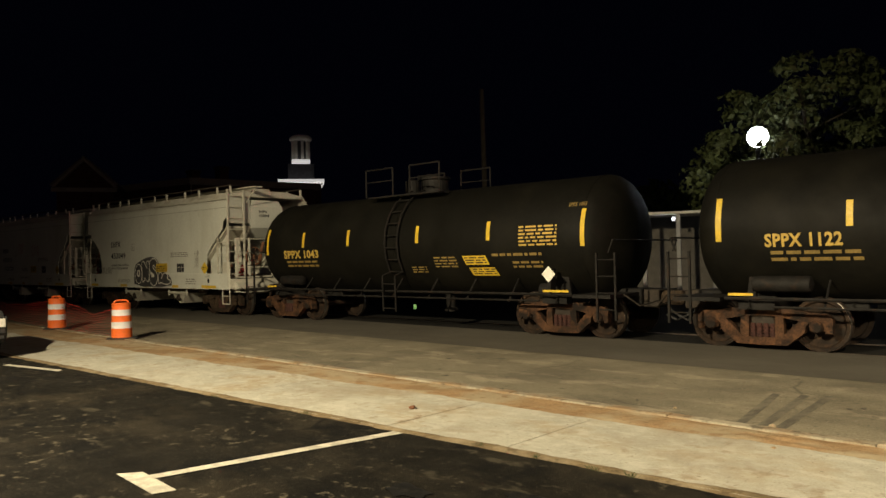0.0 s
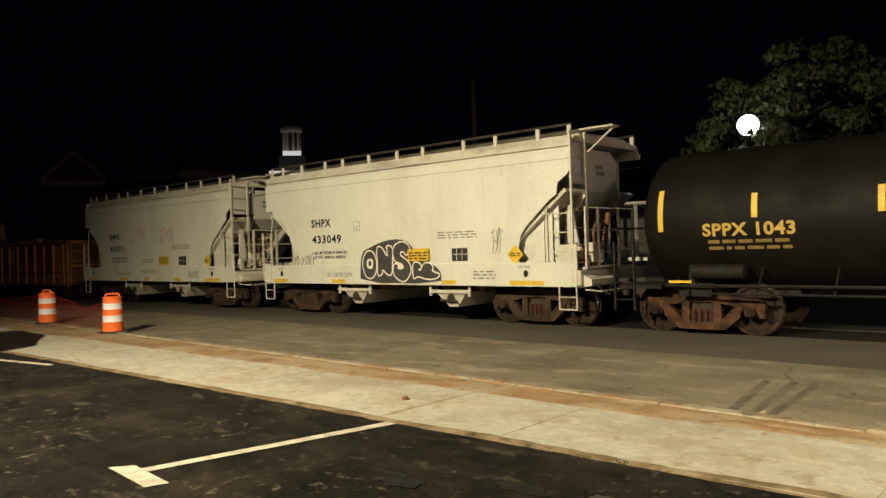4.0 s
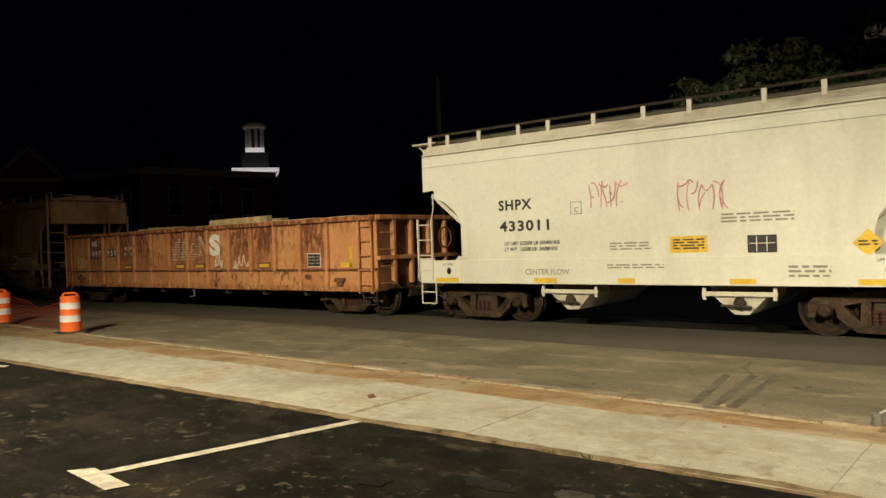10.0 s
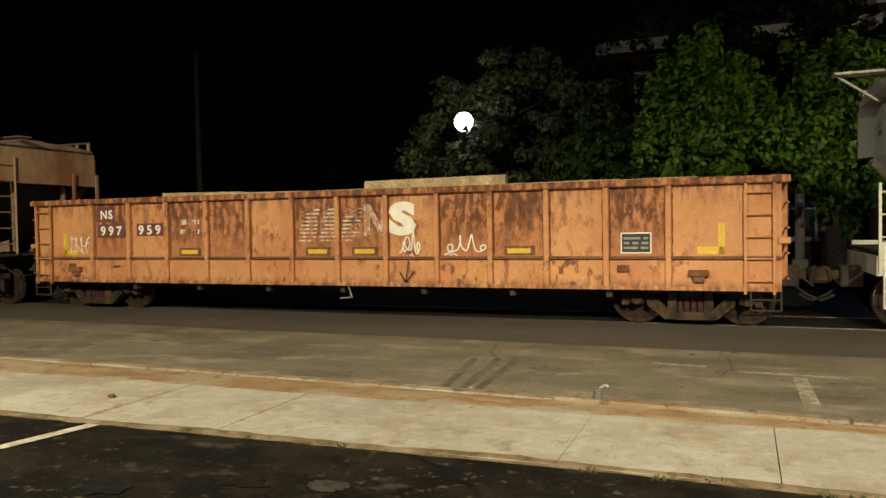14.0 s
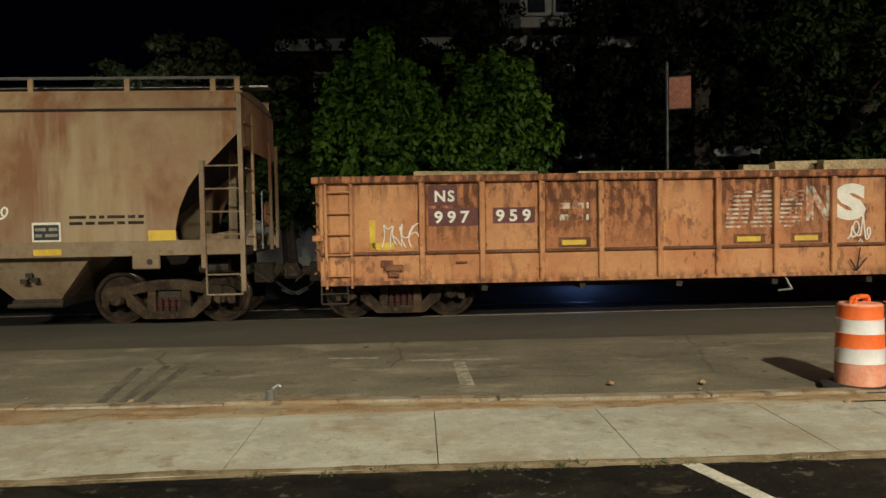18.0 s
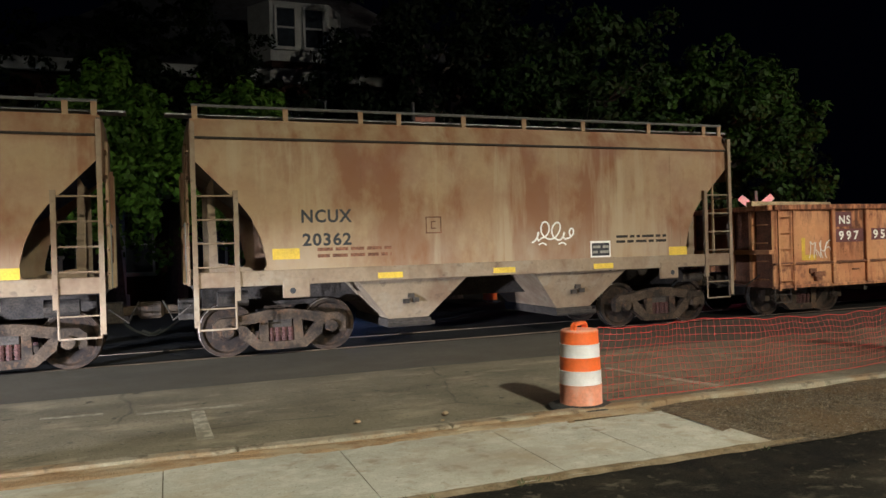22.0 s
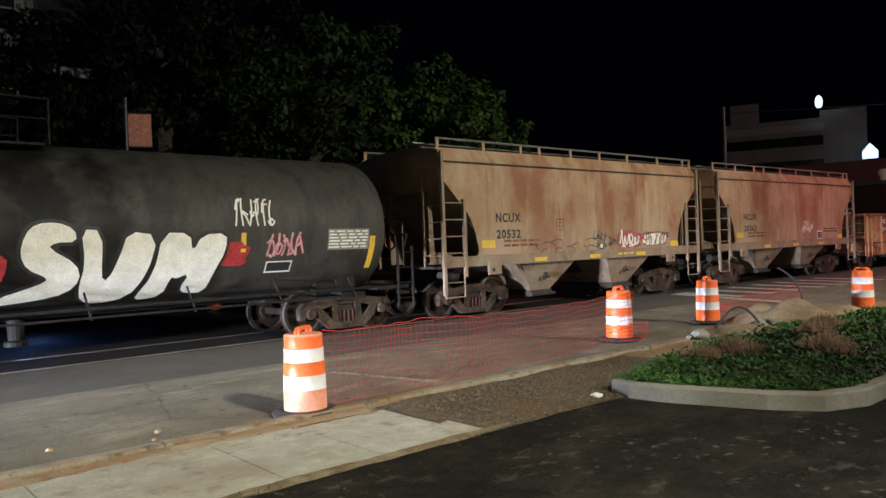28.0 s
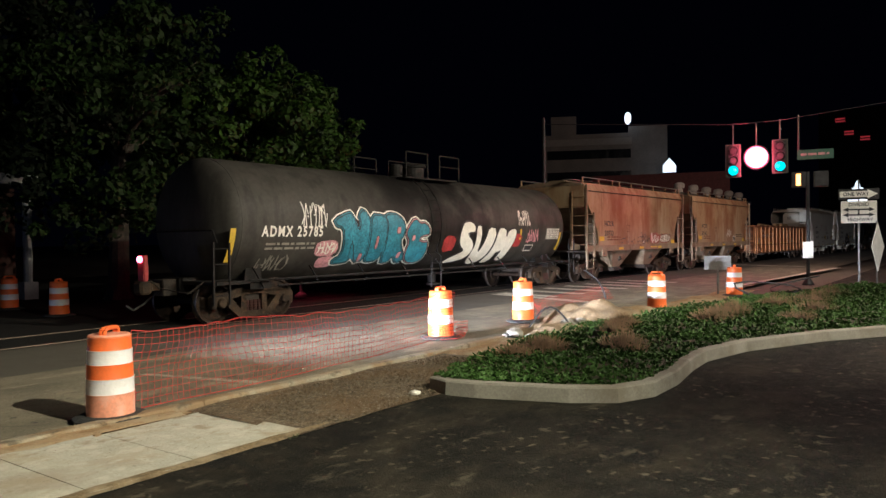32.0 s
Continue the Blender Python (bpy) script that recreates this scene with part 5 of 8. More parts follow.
        part("end_ladder", bm, M_TAN, car, "ladder on the end of the wagon")
        for y in (0.75, 1.52):
            bm = bmesh.new()
            box(bm, x - 0.03, x + 0.03, y - 0.035, y + 0.035, 1.2, 3.3)
            part("end_post", bm, M_TAN, car)
        bm = bmesh.new()
        tube(bm, [(x, -0.2, 1.25), (x, -0.2, 2.3), (x - s * 0.03, 0.2, 2.35), (x, 0.75, 2.3)], 0.018, 6)
        part("end_handrail", bm, M_STEELP, car)
        bm = bmesh.new()
        ring(bm, [(0.2, -0.015), (0.24, -0.015), (0.24, 0.015), (0.2, 0.015)], 18, "x", (x, 0.3, 1.9))
        bar(bm, (x, 0.1, 1.9), (x, 0.5, 1.9), 0.012)
        bar(bm, (x, 0.3, 1.7), (x, 0.3, 2.1), 0.012)
        part("brake_wheel", bm, M_RUST, car)
        bm = bmesh.new()
        a, b = sorted((s * 4.3, s * 5.4))
        box(bm, a, b, -1.5, 1.5, 1.2, 1.26)
        part("end_platform", bm, M_UNDER, car)
        stirrup(car, s * 4.75, s * 5.33, -1.58, 0.55, 1.22, M_TAN2)
        coupler(car, s * 5.25, s)
        bm = bmesh.new()
        bar(bm, (s * 4.5, -1.0, 1.0), (s * 5.0, -1.0, 1.0), 0.13, 12)
        part("brake_cylinder", bm, M_UNDER, car)
    for x in (-1.66, 1.80):
        bm = bmesh.new()
        loft(bm, [[(x - 1.03, -1.45, 1.22), (x + 1.03, -1.45, 1.22), (x + 1.03, 1.45, 1.22), (x - 1.03, 1.45, 1.22)], [(x - 0.38, -1.1, 0.5), (x + 0.38, -1.1, 0.5), (x + 0.38, 1.1, 0.5), (x - 0.38, 1.1, 0.5)]])
        part("bay", bm, M_TAN2, car, "dusty sloped hopper bay")
        bm = bmesh.new()
        box(bm, x - 0.42, x + 0.42, -1.15, 1.15, 0.34, 0.5, 0.02)
        bar(bm, (x - 0.45, -1.2, 0.4), (x + 0.45, -1.2, 0.4), 0.04)
        part("outlet", bm, M_UNDER, car)
        bm = bmesh.new()
        for dx, dz in ((-0.12, 0), (0.06, 0.02), (-0.03, 0.1)):
            box(bm, x + dx - 0.05, x + dx + 0.06, -1.36, -1.3, 0.78 + dz, 0.86 + dz)
        part("latch", bm, M_UNDER, car)
    bm = bmesh.new()
    box(bm, -5.2, 5.2, -0.3, 0.3, 0.8, 1.2)
    part("centre_sill", bm, M_UNDER, car)
    for x in (-2.37, -0.17, 1.98):
        part("reflector", on_side(slab(0.45, 0.10), x, 1.26, -Y - 0.05), M_YEL, car, "yellow reflector strip")
    for x, zz in ((-4.15, 1.64), (3.81, 1.46)):
        part("reflector", on_side(slab(0.45, 0.18), x, zz, -Y), M_YEL, car, "yellow reflector plate")
    return car, truck_bogie(car, -3.96) + truck_bogie(car, 3.96)


def gondola():
    car = empty("gondola_wagon", "faded orange steel gondola wagon, rust-blotched, loaded with old timber ties", "train car", "cars of the freight train")
    Y, end = 1.50, 7.83
    rng = random.Random(4)
    ribs = [-6.11 + 1.021 * k for k in range(13)]
    ribs[-1] = 6.13
    edges = [-end] + ribs + [end]
    for side in (-1, 1):
        for k, (a, b) in enumerate(zip(edges, edges[1:])):
            bm = bmesh.new()
            box(bm, a, b, side * Y - 0.015, side * Y + 0.015, 1.18, 2.38)
            part("panel", bm, M_ORANGED if k in (1, 3, 4, 6, 7, 9, 10, 12) else M_ORANGE, car)
            bm = bmesh.new()
            sheet(bm, [(a, 0.7), (b, 0.7), (b, 1.18), (a, 1.18)], side * (Y + 0.0), side * (Y + 0.035))
            part("lower_panel", bm, M_ORANGE, car)
        for x in ribs:
            bm = bmesh.new()
            sheet(bm, [(x - 0.05, 0.68), (x + 0.05, 0.68), (x + 0.05, 2.36), (x - 0.05, 2.36)], side * (Y + 0.01), side * (Y + 0.10))
            bmesh.ops.bevel(bm, geom=[e for e in bm.edges if abs(e.verts[0].co.x - e.verts[1].co.x) < 1e-6 and abs(e.verts[0].co.y - e.verts[1].co.y) < 1e-6], offset=0.015, segments=1, affect="EDGES")
            part("rib", bm, M_ORANGE, car, "pressed steel side rib")
            for q in (-1, 1):
                bm = bmesh.new()
                wob = [rng.uniform(0.006, 0.03) for _ in range(15)]
                for k in range(14):
                    z0, z1 = 1.21 + 0.082 * k, 1.21 + 0.082 * (k + 1)
                    y = side * (Y + 0.0165)
                    bm.faces.new([bm.verts.new(p) for p in ((x + q * 0.045, y, z0), (x + q * (0.052 + wob[k]), y, z0), (x + q * (0.052 + wob[k + 1]), y, z1), (x + q * 0.045, y, z1))])
                part("weld_rust", bm, M_RUST, car, "ragged rust along the weld")
        bm = bmesh.new()
        box(bm, -end, end, side * (Y + 0.04) - 0.08, side * (Y + 0.04) + 0.08, 2.36, 2.48, 0.02)
        part("top_chord", bm, M_ORANGED, car)
        bm = bmesh.new()
        box(bm, -end, end, side * (Y + 0.05) - 0.045, side * (Y + 0.05) + 0.045, 1.155, 1.205, 0.008)
        part("side_rail", bm, M_RUST, car)
        bm = bmesh.new()
        box(bm, -end, end, side * (Y + 0.03) - 0.05, side * (Y + 0.03) + 0.05, 0.64, 0.71, 0.01)
        part("side_sill", bm, M_ORANGE, car)
    for s in (-1, 1):
        for k in range(3):
            bm = bmesh.new()
            a, b = sorted((s * (end - 0.03), s * (end + 0.0)))
            box(bm, a, b, -Y + k * 1.0, -Y + (k + 1) * 1.0, 0.66, 2.36)
            # rust brown here darkens the end face in place of shade
            part("end_panel", bm, M_RUST, car)
        bm = bmesh.new()
        for y in (-1.0, -0.35, 0.35, 1.0):
            a, b = sorted((s * end, s * (end + 0.12)))
            box(bm, a, b, y - 0.06, y + 0.06, 0.8, 2.4, 0.02)
        a, b = sorted((s * (end - 0.05), s * (end + 0.13)))
        box(bm, a, b, -1.56, 1.56, 2.36, 2.48, 0.02)
        box(bm, a, b, -1.56, 1.56, 1.4, 1.5, 0.01)
        part("end_frame", bm, M_ORANGE, car)
        ladder(car, s * 7.30, s * 7.72, -1.60, 0.6, 2.36, 5, M_ORANGE)
        for k in range(4):
            bm = bmesh.new()
            bar(bm, (s * (end + 0.1), -1.5, 0.85 + 0.4 * k), (s * (end + 0.1), -1.0, 0.85 + 0.4 * k), 0.016)
            part("end_grab", bm, M_ORANGE, car)
        stirrup(car, s * 7.6 - 0.22, s * 7.6 + 0.22, -1.56, 0.34, 0.68, M_UNDER)
        coupler(car, s * 7.85, s)
        bm = bmesh.new()
        box(bm, s * 6.6 - 0.16, s * 6.6 + 0.16, -1.64, -1.5, 0.88, 0.98, 0.01)
        box(bm, s * 6.6 - 0.09, s * 6.6 + 0.09, -1.62, -1.5, 0.78, 0.88, 0.01)
        part("poling_bracket", bm, M_RUST, car)
        bm = bmesh.new()
        ring(bm, [(0.24, -0.015), (0.28, -0.015), (0.28, 0.015), (0.24, 0.015)], 18, "x", (s * (end + 0.25), 0.8, 1.9))
        if s > 0:
            part("brake_wheel", bm, M_RUST, car)
        else:
            bm.free()
    bm = bmesh.new()
    box(bm, -end, end, -1.45, 1.45, 0.66, 0.8)
    part("floor", bm, M_RUST, car)
    bm = bmesh.new()
    box(bm, -end, end, -0.35, 0.35, 0.45, 0.68)
    part("centre_sill", bm, M_UNDER, car)
    for k in range(7):
        bm = bmesh.new()
        box(bm, -5.1 + 1.7 * k, -5.0 + 1.7 * k, -1.45, 1.45, 0.5, 0.66)
        part("crossbearer", bm, M_UNDER, car)
    bm = bmesh.new()
    tube(bm, [(0.2, -1.5, 0.64), (0.3, -1.55, 0.42), (0.05, -1.56, 0.40)], 0.02)
    part("release_rod", bm, M_STEELP, car)
    # yellow reflectors and corner marks
    for x in (-3.72, -0.66, 0.36, 3.39):
        part("reflector_plate", on_side(slab(0.56, 0.17), x - 0.06, 1.22, -Y - 0.015), M_RUST, car)
        part("reflector", on_side(slab(0.42, 0.085), x, 1.26, -Y - 0.015, 0.012), M_YEL, car, "yellow reflector strip")
    for x, s in ((-7.0, 1), (7.0, -1)):
        part("corner_mark", on_side(merged(slab(0.1 * s, 0.5), slab(0.42 * s, 0.12)), x, 1.24, -Y - 0.015), M_YEL, car, "yellow corner mark")
    part("worn_marks", on_side(bars(0.5, 0.4, 2, 11), -3.75, 1.62, -Y - 0.015, 0.008), M_WORNW, car, "worn pale remains of writing")
    for x0, x1, z0, z1 in ((-6.82, -6.62, 0.94, 1.06), (-5.55, -5.35, 0.98, 1.02), (5.3, 5.5, 0.94, 1.06)):
        bm = bmesh.new()
        box(bm, x0, x1, -Y - 0.075, -Y - 0.03, z0, z1, 0.01)
        part("bracket", bm, M_RUST, car)
    part("number_patch", on_side(slab(0.5, 0.34), -6.0, 1.97, -Y - 0.015), M_BROWNP, car)
    part("number_patch", on_side(slab(0.92, 0.30), -6.0, 1.62, -Y - 0.015), M_BROWNP, car)
    part("number_patch", on_side(slab(0.72, 0.27), -4.9, 1.65, -Y - 0.015), M_BROWNP, car)
    part("lettering", on_side(letters("NS", 0.18, 1.0, 0.008, 1.2, 0.35), -5.9, 2.04, -Y - 0.015, 0.014), M_WHTP, car)
    part("lettering", on_side(letters("997", 0.19, 0.95, 0.008, 1.5, 0.6), -5.9, 1.68, -Y - 0.015, 0.014), M_WHTP, car)
    part("lettering", on_side(letters("959", 0.19, 0.95, 0.008, 1.5, 0.6), -4.85, 1.69, -Y - 0.015, 0.014), M_WHTP, car)
    # the painted herald, as plain shapes: speed lines and two blocks of strokes
    bm = bmesh.new()
    for k in range(9):
        for c in range(3):
            x0, d = -0.89 + 0.47 * c + 0.015 * k, 0.38
            x0 += rng.uniform(-0.02, 0.02)
            bm.faces.new([bm.verts.new(p) for p in ((x0, 0.075 * k, 0), (x0 + d, 0.075 * k, 0), (x0 + d, 0.075 * k + 0.035, 0), (x0, 0.075 * k + 0.035, 0))])
    part("herald_lines", on_side(bm, 0.0, 1.5, -Y - 0.015, 0.008), M_WORNW, car, "worn white speed lines")["kind"] = "stuff"
    part("herald", on_side(letters("S", 0.54, 1.0, 0.05, 1.0, 0.52), 1.12, 1.65, -Y - 0.015, 0.008), M_WHTP, car, "worn white block mark")
    bm = bmesh.new()
    for pts in (((0, 0), (0.13, 0), (0.13, 0.6), (0, 0.6)), ((0.36, 0), (0.46, 0), (0.46, 0.6), (0.36, 0.6)), ((0.0, 0.6), (0.13, 0.6), (0.46, 0), (0.33, 0))):
        bm.faces.new([bm.verts.new((x, y, 0)) for x, y in pts])
    part("herald", on_side(bm, 0.57, 1.60, -Y - 0.015, 0.008), M_WORNW, car, "worn white block mark")
    part("data_panel", on_side(slab(0.5, 0.35), 5.36, 1.25, -Y - 0.015, 0.006), M_WHTP, car)
    part("data_panel", on_side(slab(0.46, 0.31), 5.38, 1.27, -Y - 0.015, 0.010), M_BLKP, car)
    part("data_panel", on_side(bars(0.4, 0.24, 3, 2), 5.41, 1.30, -Y - 0.015, 0.014), M_GREYP, car)
    part("scrawl", on_side(scrawl(0.68, 0.34, 4, 6, 0.010), -6.84, 1.30, -Y - 0.015, 0.014), M_WHTP, car, "white sprayed scrawl")
    for x, w, h, sd in ((1.3, 0.45, 0.38, 3), (2.2, 0.82, 0.3, 4)):
        part("scrawl", on_side(script(w, h, 4, sd, 0.013), x, 1.26, -Y - 0.015, 0.014), M_WHTP, car, "white sprayed scrawl")
    bm = bmesh.new()
    tube(bm, [(1.32, -1.59, 0.92), (1.44, -1.59, 0.72), (1.62, -1.59, 0.94)], 0.012, 4)
    tube(bm, [(1.44, -1.59, 0.72), (1.5, -1.59, 1.12)], 0.012, 4)
    part("paint_arrow", bm, M_BLKP, car)
    # the load of old ties, heaped over the top chord
    for k in range(62):
        L = rng.uniform(2.2, 2.7)
        x = rng.uniform(-6.2, 6.2)
        y = rng.uniform(-1.2, 1.15)
        heap = 0.16 if (-6.6 < x < -4.4 or 0.6 < x < 3.2) else 0.0
        z = 2.24 + 0.19 * (k % 2) + heap * (k % 3 == 0)
        bm = bmesh.new()
        box(bm, -L / 2, L / 2, -0.11, 0.11, -0.09, 0.09, 0.012)
        tie = part("tie", bm, M_TIE, car, "weathered timber tie")
        tie.matrix_basis = pose(max(-6.4, min(6.4, x)), y, z, rng.uniform(-6, 6), rng.uniform(-1.2, 1.2), rng.uniform(-5, 5))
    bm = bmesh.new()
    box(bm, -7.7, 7.7, -1.42, 1.42, 0.8, 2.12)
    part("load", bm, M_TIE, car, "packed lower courses of timber ties")
    return car, truck_bogie(car, -6.5) + truck_bogie(car, 6.45)


def tank_wagon(half, r, cz, truck_x, paint, label, rusty, lx=0.0):
    car = empty("tank_wagon", label, "train car", "cars of the freight train")
    bm = bmesh.new()
    prof = []
    for k in range(9):
        a = math.pi / 2 * k / 8
        prof.append((max(0.01, r * math.sin(a)), -half + 0.62 * (1 - math.cos(a))))
    for k in range(1, 12):
        prof.append((r, -half + 0.62 + (2 * half - 1.24) * k / 12))
    prof += [(q, -h) for q, h in prof[8::-1]]
    lathe(bm, prof, 48, "x", (0, 0, cz))
    part("tank", bm, paint, car, "", True)
    for x in (-half + 0.62, 0.0, half - 0.62):
        bm = bmesh.new()
        ring(bm, [(r - 0.01, x - 0.012), (r + 0.005, x - 0.012), (r + 0.005, x + 0.012), (r - 0.01, x + 0.012)], 48, "x", (0, 0, cz))
        part("weld_band", bm, paint, car, "", True)
    # stub sills, saddles, couplers
    for s in (-1, 1):
        bm = bmesh.new()
        a, b = sorted((s * (truck_x - 1.5), s * (half + 0.15)))
        box(bm, a, b, -0.3, 0.3, 0.68, 1.0, 0.02)
        a, b = sorted((s * (half - 0.75), s * (half + 0.1)))
        box(bm, a, b, -1.5, 1.5, 0.86, 0.93)
        part("stub_sill", bm, M_FIT, car)
        bm = bmesh.new()
        for y in (-1.0, 1.0):
            sheet(bm, [(s * (truck_x - 0.25), 0.85), (s * (truck_x + 0.25), 0.85), (s * (truck_x + 0.14), 1.75), (s * (truck_x - 0.14), 1.75)], y - 0.04, y + 0.04)
        box(bm, s * truck_x - 0.3, s * truck_x + 0.3, -1.3, 1.3, 0.72, 0.86)
        part("saddle", bm, M_FIT, car)
        coupler(car, s * (half + 0.12), s)
        ladder(car, s * half - 0.18, s * half + 0.22, -1.5, 0.45, 1.75, 4, M_FIT)
        bm = bmesh.new()
        tube(bm, [(s * (half + 0.05), -1.45, 1.75), (s * (half + 0.15), -1.45, 2.0), (s * (half + 0.15), 1.45, 2.0), (s * (half + 0.05), 1.45, 1.75)], 0.018)
        part("end_handrail", bm, M_FIT, car)
    # side running rail low along the tank
    for y in (-1.42, 1.42):
        bm = bmesh.new()
        bar(bm, (-half + 0.8, y, 0.92), (half - 0.8, y, 0.92), 0.03)
        bar(bm, (-half + 1.6, y, 0.78), (half - 1.6, y, 0.78), 0.022)
        for k in range(9):
            x = -half + 1.2 + (2 * half - 2.4) * k / 8
            bar(bm, (x, y, 0.74), (x, y * 0.72, 1.22), 0.02)
        part("side_rail", bm, M_FIT, car)
    # ladder bent over the tank, platform with rails, manway
    for side in (-1, 1):
        bm = bmesh.new()
        for dx in (lx - 0.22, lx + 0.22):
            pts = [(dx, side * -1.5, 0.42), (dx, side * -1.52, 1.3)]
            for k in range(8):
                a = radians(-30 + 15 * k)
                pts.append((dx, side * -(r + 0.10) * math.cos(a), cz + (r + 0.10) * math.sin(a)))
            tube(bm, pts, 0.022)
        rails = part("ladder", bm, M_FIT, car)
        for k in range(10):
            z = 0.5 + 0.30 * k
            yy = -1.51 if z < 1.4 else -(r + 0.1) * math.cos(math.asin(max(-1, min(1, (z - cz) / (r + 0.1)))))
            bm = bmesh.new()
            bar(bm, (lx - 0.22, side * yy, z), (lx + 0.22, side * yy, z), 0.016)
            part("rung", bm, M_FIT, rails)
    top = cz + r
    bm = bmesh.new()
    box(bm, -1.25, 1.25, -0.98, -0.62, top - 0.12, top - 0.08)
    box(bm, -1.25, 1.25, 0.62, 0.98, top - 0.12, top - 0.08)
    part("platform", bm, M_FIT, car, "steel walkway grating")
    for y in (-1.0, 1.0):
        for a, b in ((-1.3, -0.3), (0.3, 1.3)):
            bm = bmesh.new()
            tube(bm, [(a, y, top - 0.1), (a, y, top + 0.62), (b, y, top + 0.62), (b, y, top - 0.1)], 0.022)
            bar(bm, (a, y, top + 0.3), (b, y, top + 0.3), 0.016)
            part("platform_rail", bm, M_FIT, car)
    bm = bmesh.new()
    lathe(bm, [(0.36, -0.15), (0.36, 0.3), (0.42, 0.32), (0.42, 0.38), (0.15, 0.42)], 20, "z", (0.25, 0, top))
    part("manway", bm, M_FIT, car)
    bm = bmesh.new()
    lathe(bm, [(0.2, -0.15), (0.2, 0.35), (0.05, 0.4)], 14, "z", (-0.55, 0, top))
    part("valve_dome", bm, M_FIT, car)
    bm = bmesh.new()
    bar(bm, (half - 1.9, -0.8, 0.95), (half - 1.1, -0.8, 0.95), 0.2, 14)
    part("brake_reservoir", bm, M_FIT, car)
    bm = bmesh.new()
    lathe(bm, [(0.14, 0), (0.12, -0.35), (0.18, -0.38), (0.18, -0.45)], 14, "z", (0.9, -0.2, cz - r + 0.05))
    part("bottom_outlet", bm, M_FIT, car)
    return car, truck_bogie(car, -truck_x, rusty) + truck_bogie(car, truck_x, rusty)


def tank_decal(car, bm, x, z, material, r, cz, name="lettering", lift=0.008, label=""):
    ob = part(name, on_tank(bm, x, z, r, cz, lift), material, car, label)
    if "writing" in name or "scrawl" in name:
        ob["kind"] = "stuff"
    return ob


def black_tank(number, span, bar_x):
    R, CZ = 1.33, 2.10
    car, wheels = tank_wagon(6.0, R, CZ, 4.70, M_TANK, "black tank wagon with gold lettering and yellow reflector bars", True)
    q = dict(r=R, cz=CZ)
    tank_decal(car, letters("SPPX " + number, 0.21, 0.95, 0.010, 1.08, span), -4.53, 1.80, M_GOLD, **q)
    tank_decal(car, bars(1.4, 0.24, 2, 5), -4.45, 1.52, M_DIMGOLD, name="small_writing", **q)
    for x in (-5.36, bar_x, -1.77, 0.76, 2.95, 5.36):
        h = 0.78 if abs(x) > 5 else 0.42
        tank_decal(car, slab(0.1, h), x, 2.09 - 0.19 * (h > 0.5), M_YEL, name="reflector", label="yellow reflector bar", **q)
    tank_decal(car, slab(1.03, 0.5), 3.81, 1.9, M_TANK, name="data_panel", **q)
    tank_decal(car, bars(0.97, 0.46, 6, 8), 3.84, 1.92, M_GOLD, name="data_writing", lift=0.012, **q)
    tank_decal(car, shift(slab(0.68, 0.22), 0, 0, 0, 0, -0.3), 2.27, 1.55, M_YEL, name="notice", label="yellow notice panel", **q)
    tank_decal(car, shift(bars(0.6, 0.18, 3, 14), 0.03, 0.02, 0, 0, -0.3), 2.27, 1.55, M_BLKP, name="notice_writing", lift=0.012, **q)
    tank_decal(car, shift(slab(0.75, 0.22), 0, 0, 0, 0, -0.3), 2.38, 1.30, M_YEL, name="notice", label="yellow notice panel", **q)
    tank_decal(car, bars(0.66, 0.18, 3, 4), 2.42, 1.32, M_BLKP, name="notice_writing", lift=0.012, **q)
    tank_decal(car, bars(1.33, 0.12, 1, 9), 3.07, 1.70, M_DIMGOLD, name="small_writing", **q)
    tank_decal(car, bars(0.7, 0.30, 4, 10), 1.31, 1.48, M_DIMGOLD, name="small_writing", **q)
    tank_decal(car, bars(0.5, 0.2, 3, 11), 0.5, 1.36, M_DIMGOLD, name="small_writing", **q)
    tank_decal(car, bars(0.8, 0.2, 2, 12), 3.6, 1.45, M_DIMGOLD, name="small_writing", **q)
    bm = slab(0.24, 0.24)
    shift(bm, 0, 0, 0, 45)
    part("placard", on_side(bm, 4.7, 1.17, -1.5), M_WHTP, car, "white diamond placard on a bracket")
    bm = bmesh.new()
    box(bm, 4.66, 4.74, -1.49, -1.3, 0.9, 1.45)
    part("placard_bracket", bm, M_FIT, car)
    part("reflector", on_side(slab(0.62, 0.045), 4.55, 0.97, -1.5), M_YEL, car, "yellow reflector strip")
    part("reflector", on_side(slab(0.42, 0.045), -5.1, 0.97, -1.5), M_YEL, car, "yellow reflector strip")
    tank_decal(car, letters("SPPX " + number, 0.09, 1.0, 0.004, 1.1, 0.42), 5.02, 2.72, M_DIMGOLD, **q)
    bm = bmesh.new()
    lathe(bm, [(0.02, -0.5), (0.13, -0.46), (0.14, -0.4), (0.14, 0.4), (0.13, 0.46), (0.02, 0.5)], 14, "x", (-4.3, -1.2, 1.16))
    part("air_reservoir", bm, M_FIT, car, "", True)
    bm = bmesh.new()
    box(bm, 0.62, 0.72, -1.3, -1.28, 0.48, 0.6, 0.01)
    part("valve_tag", bm, M_TAG, car, "pale green tag on the valve")
    return car, wheels


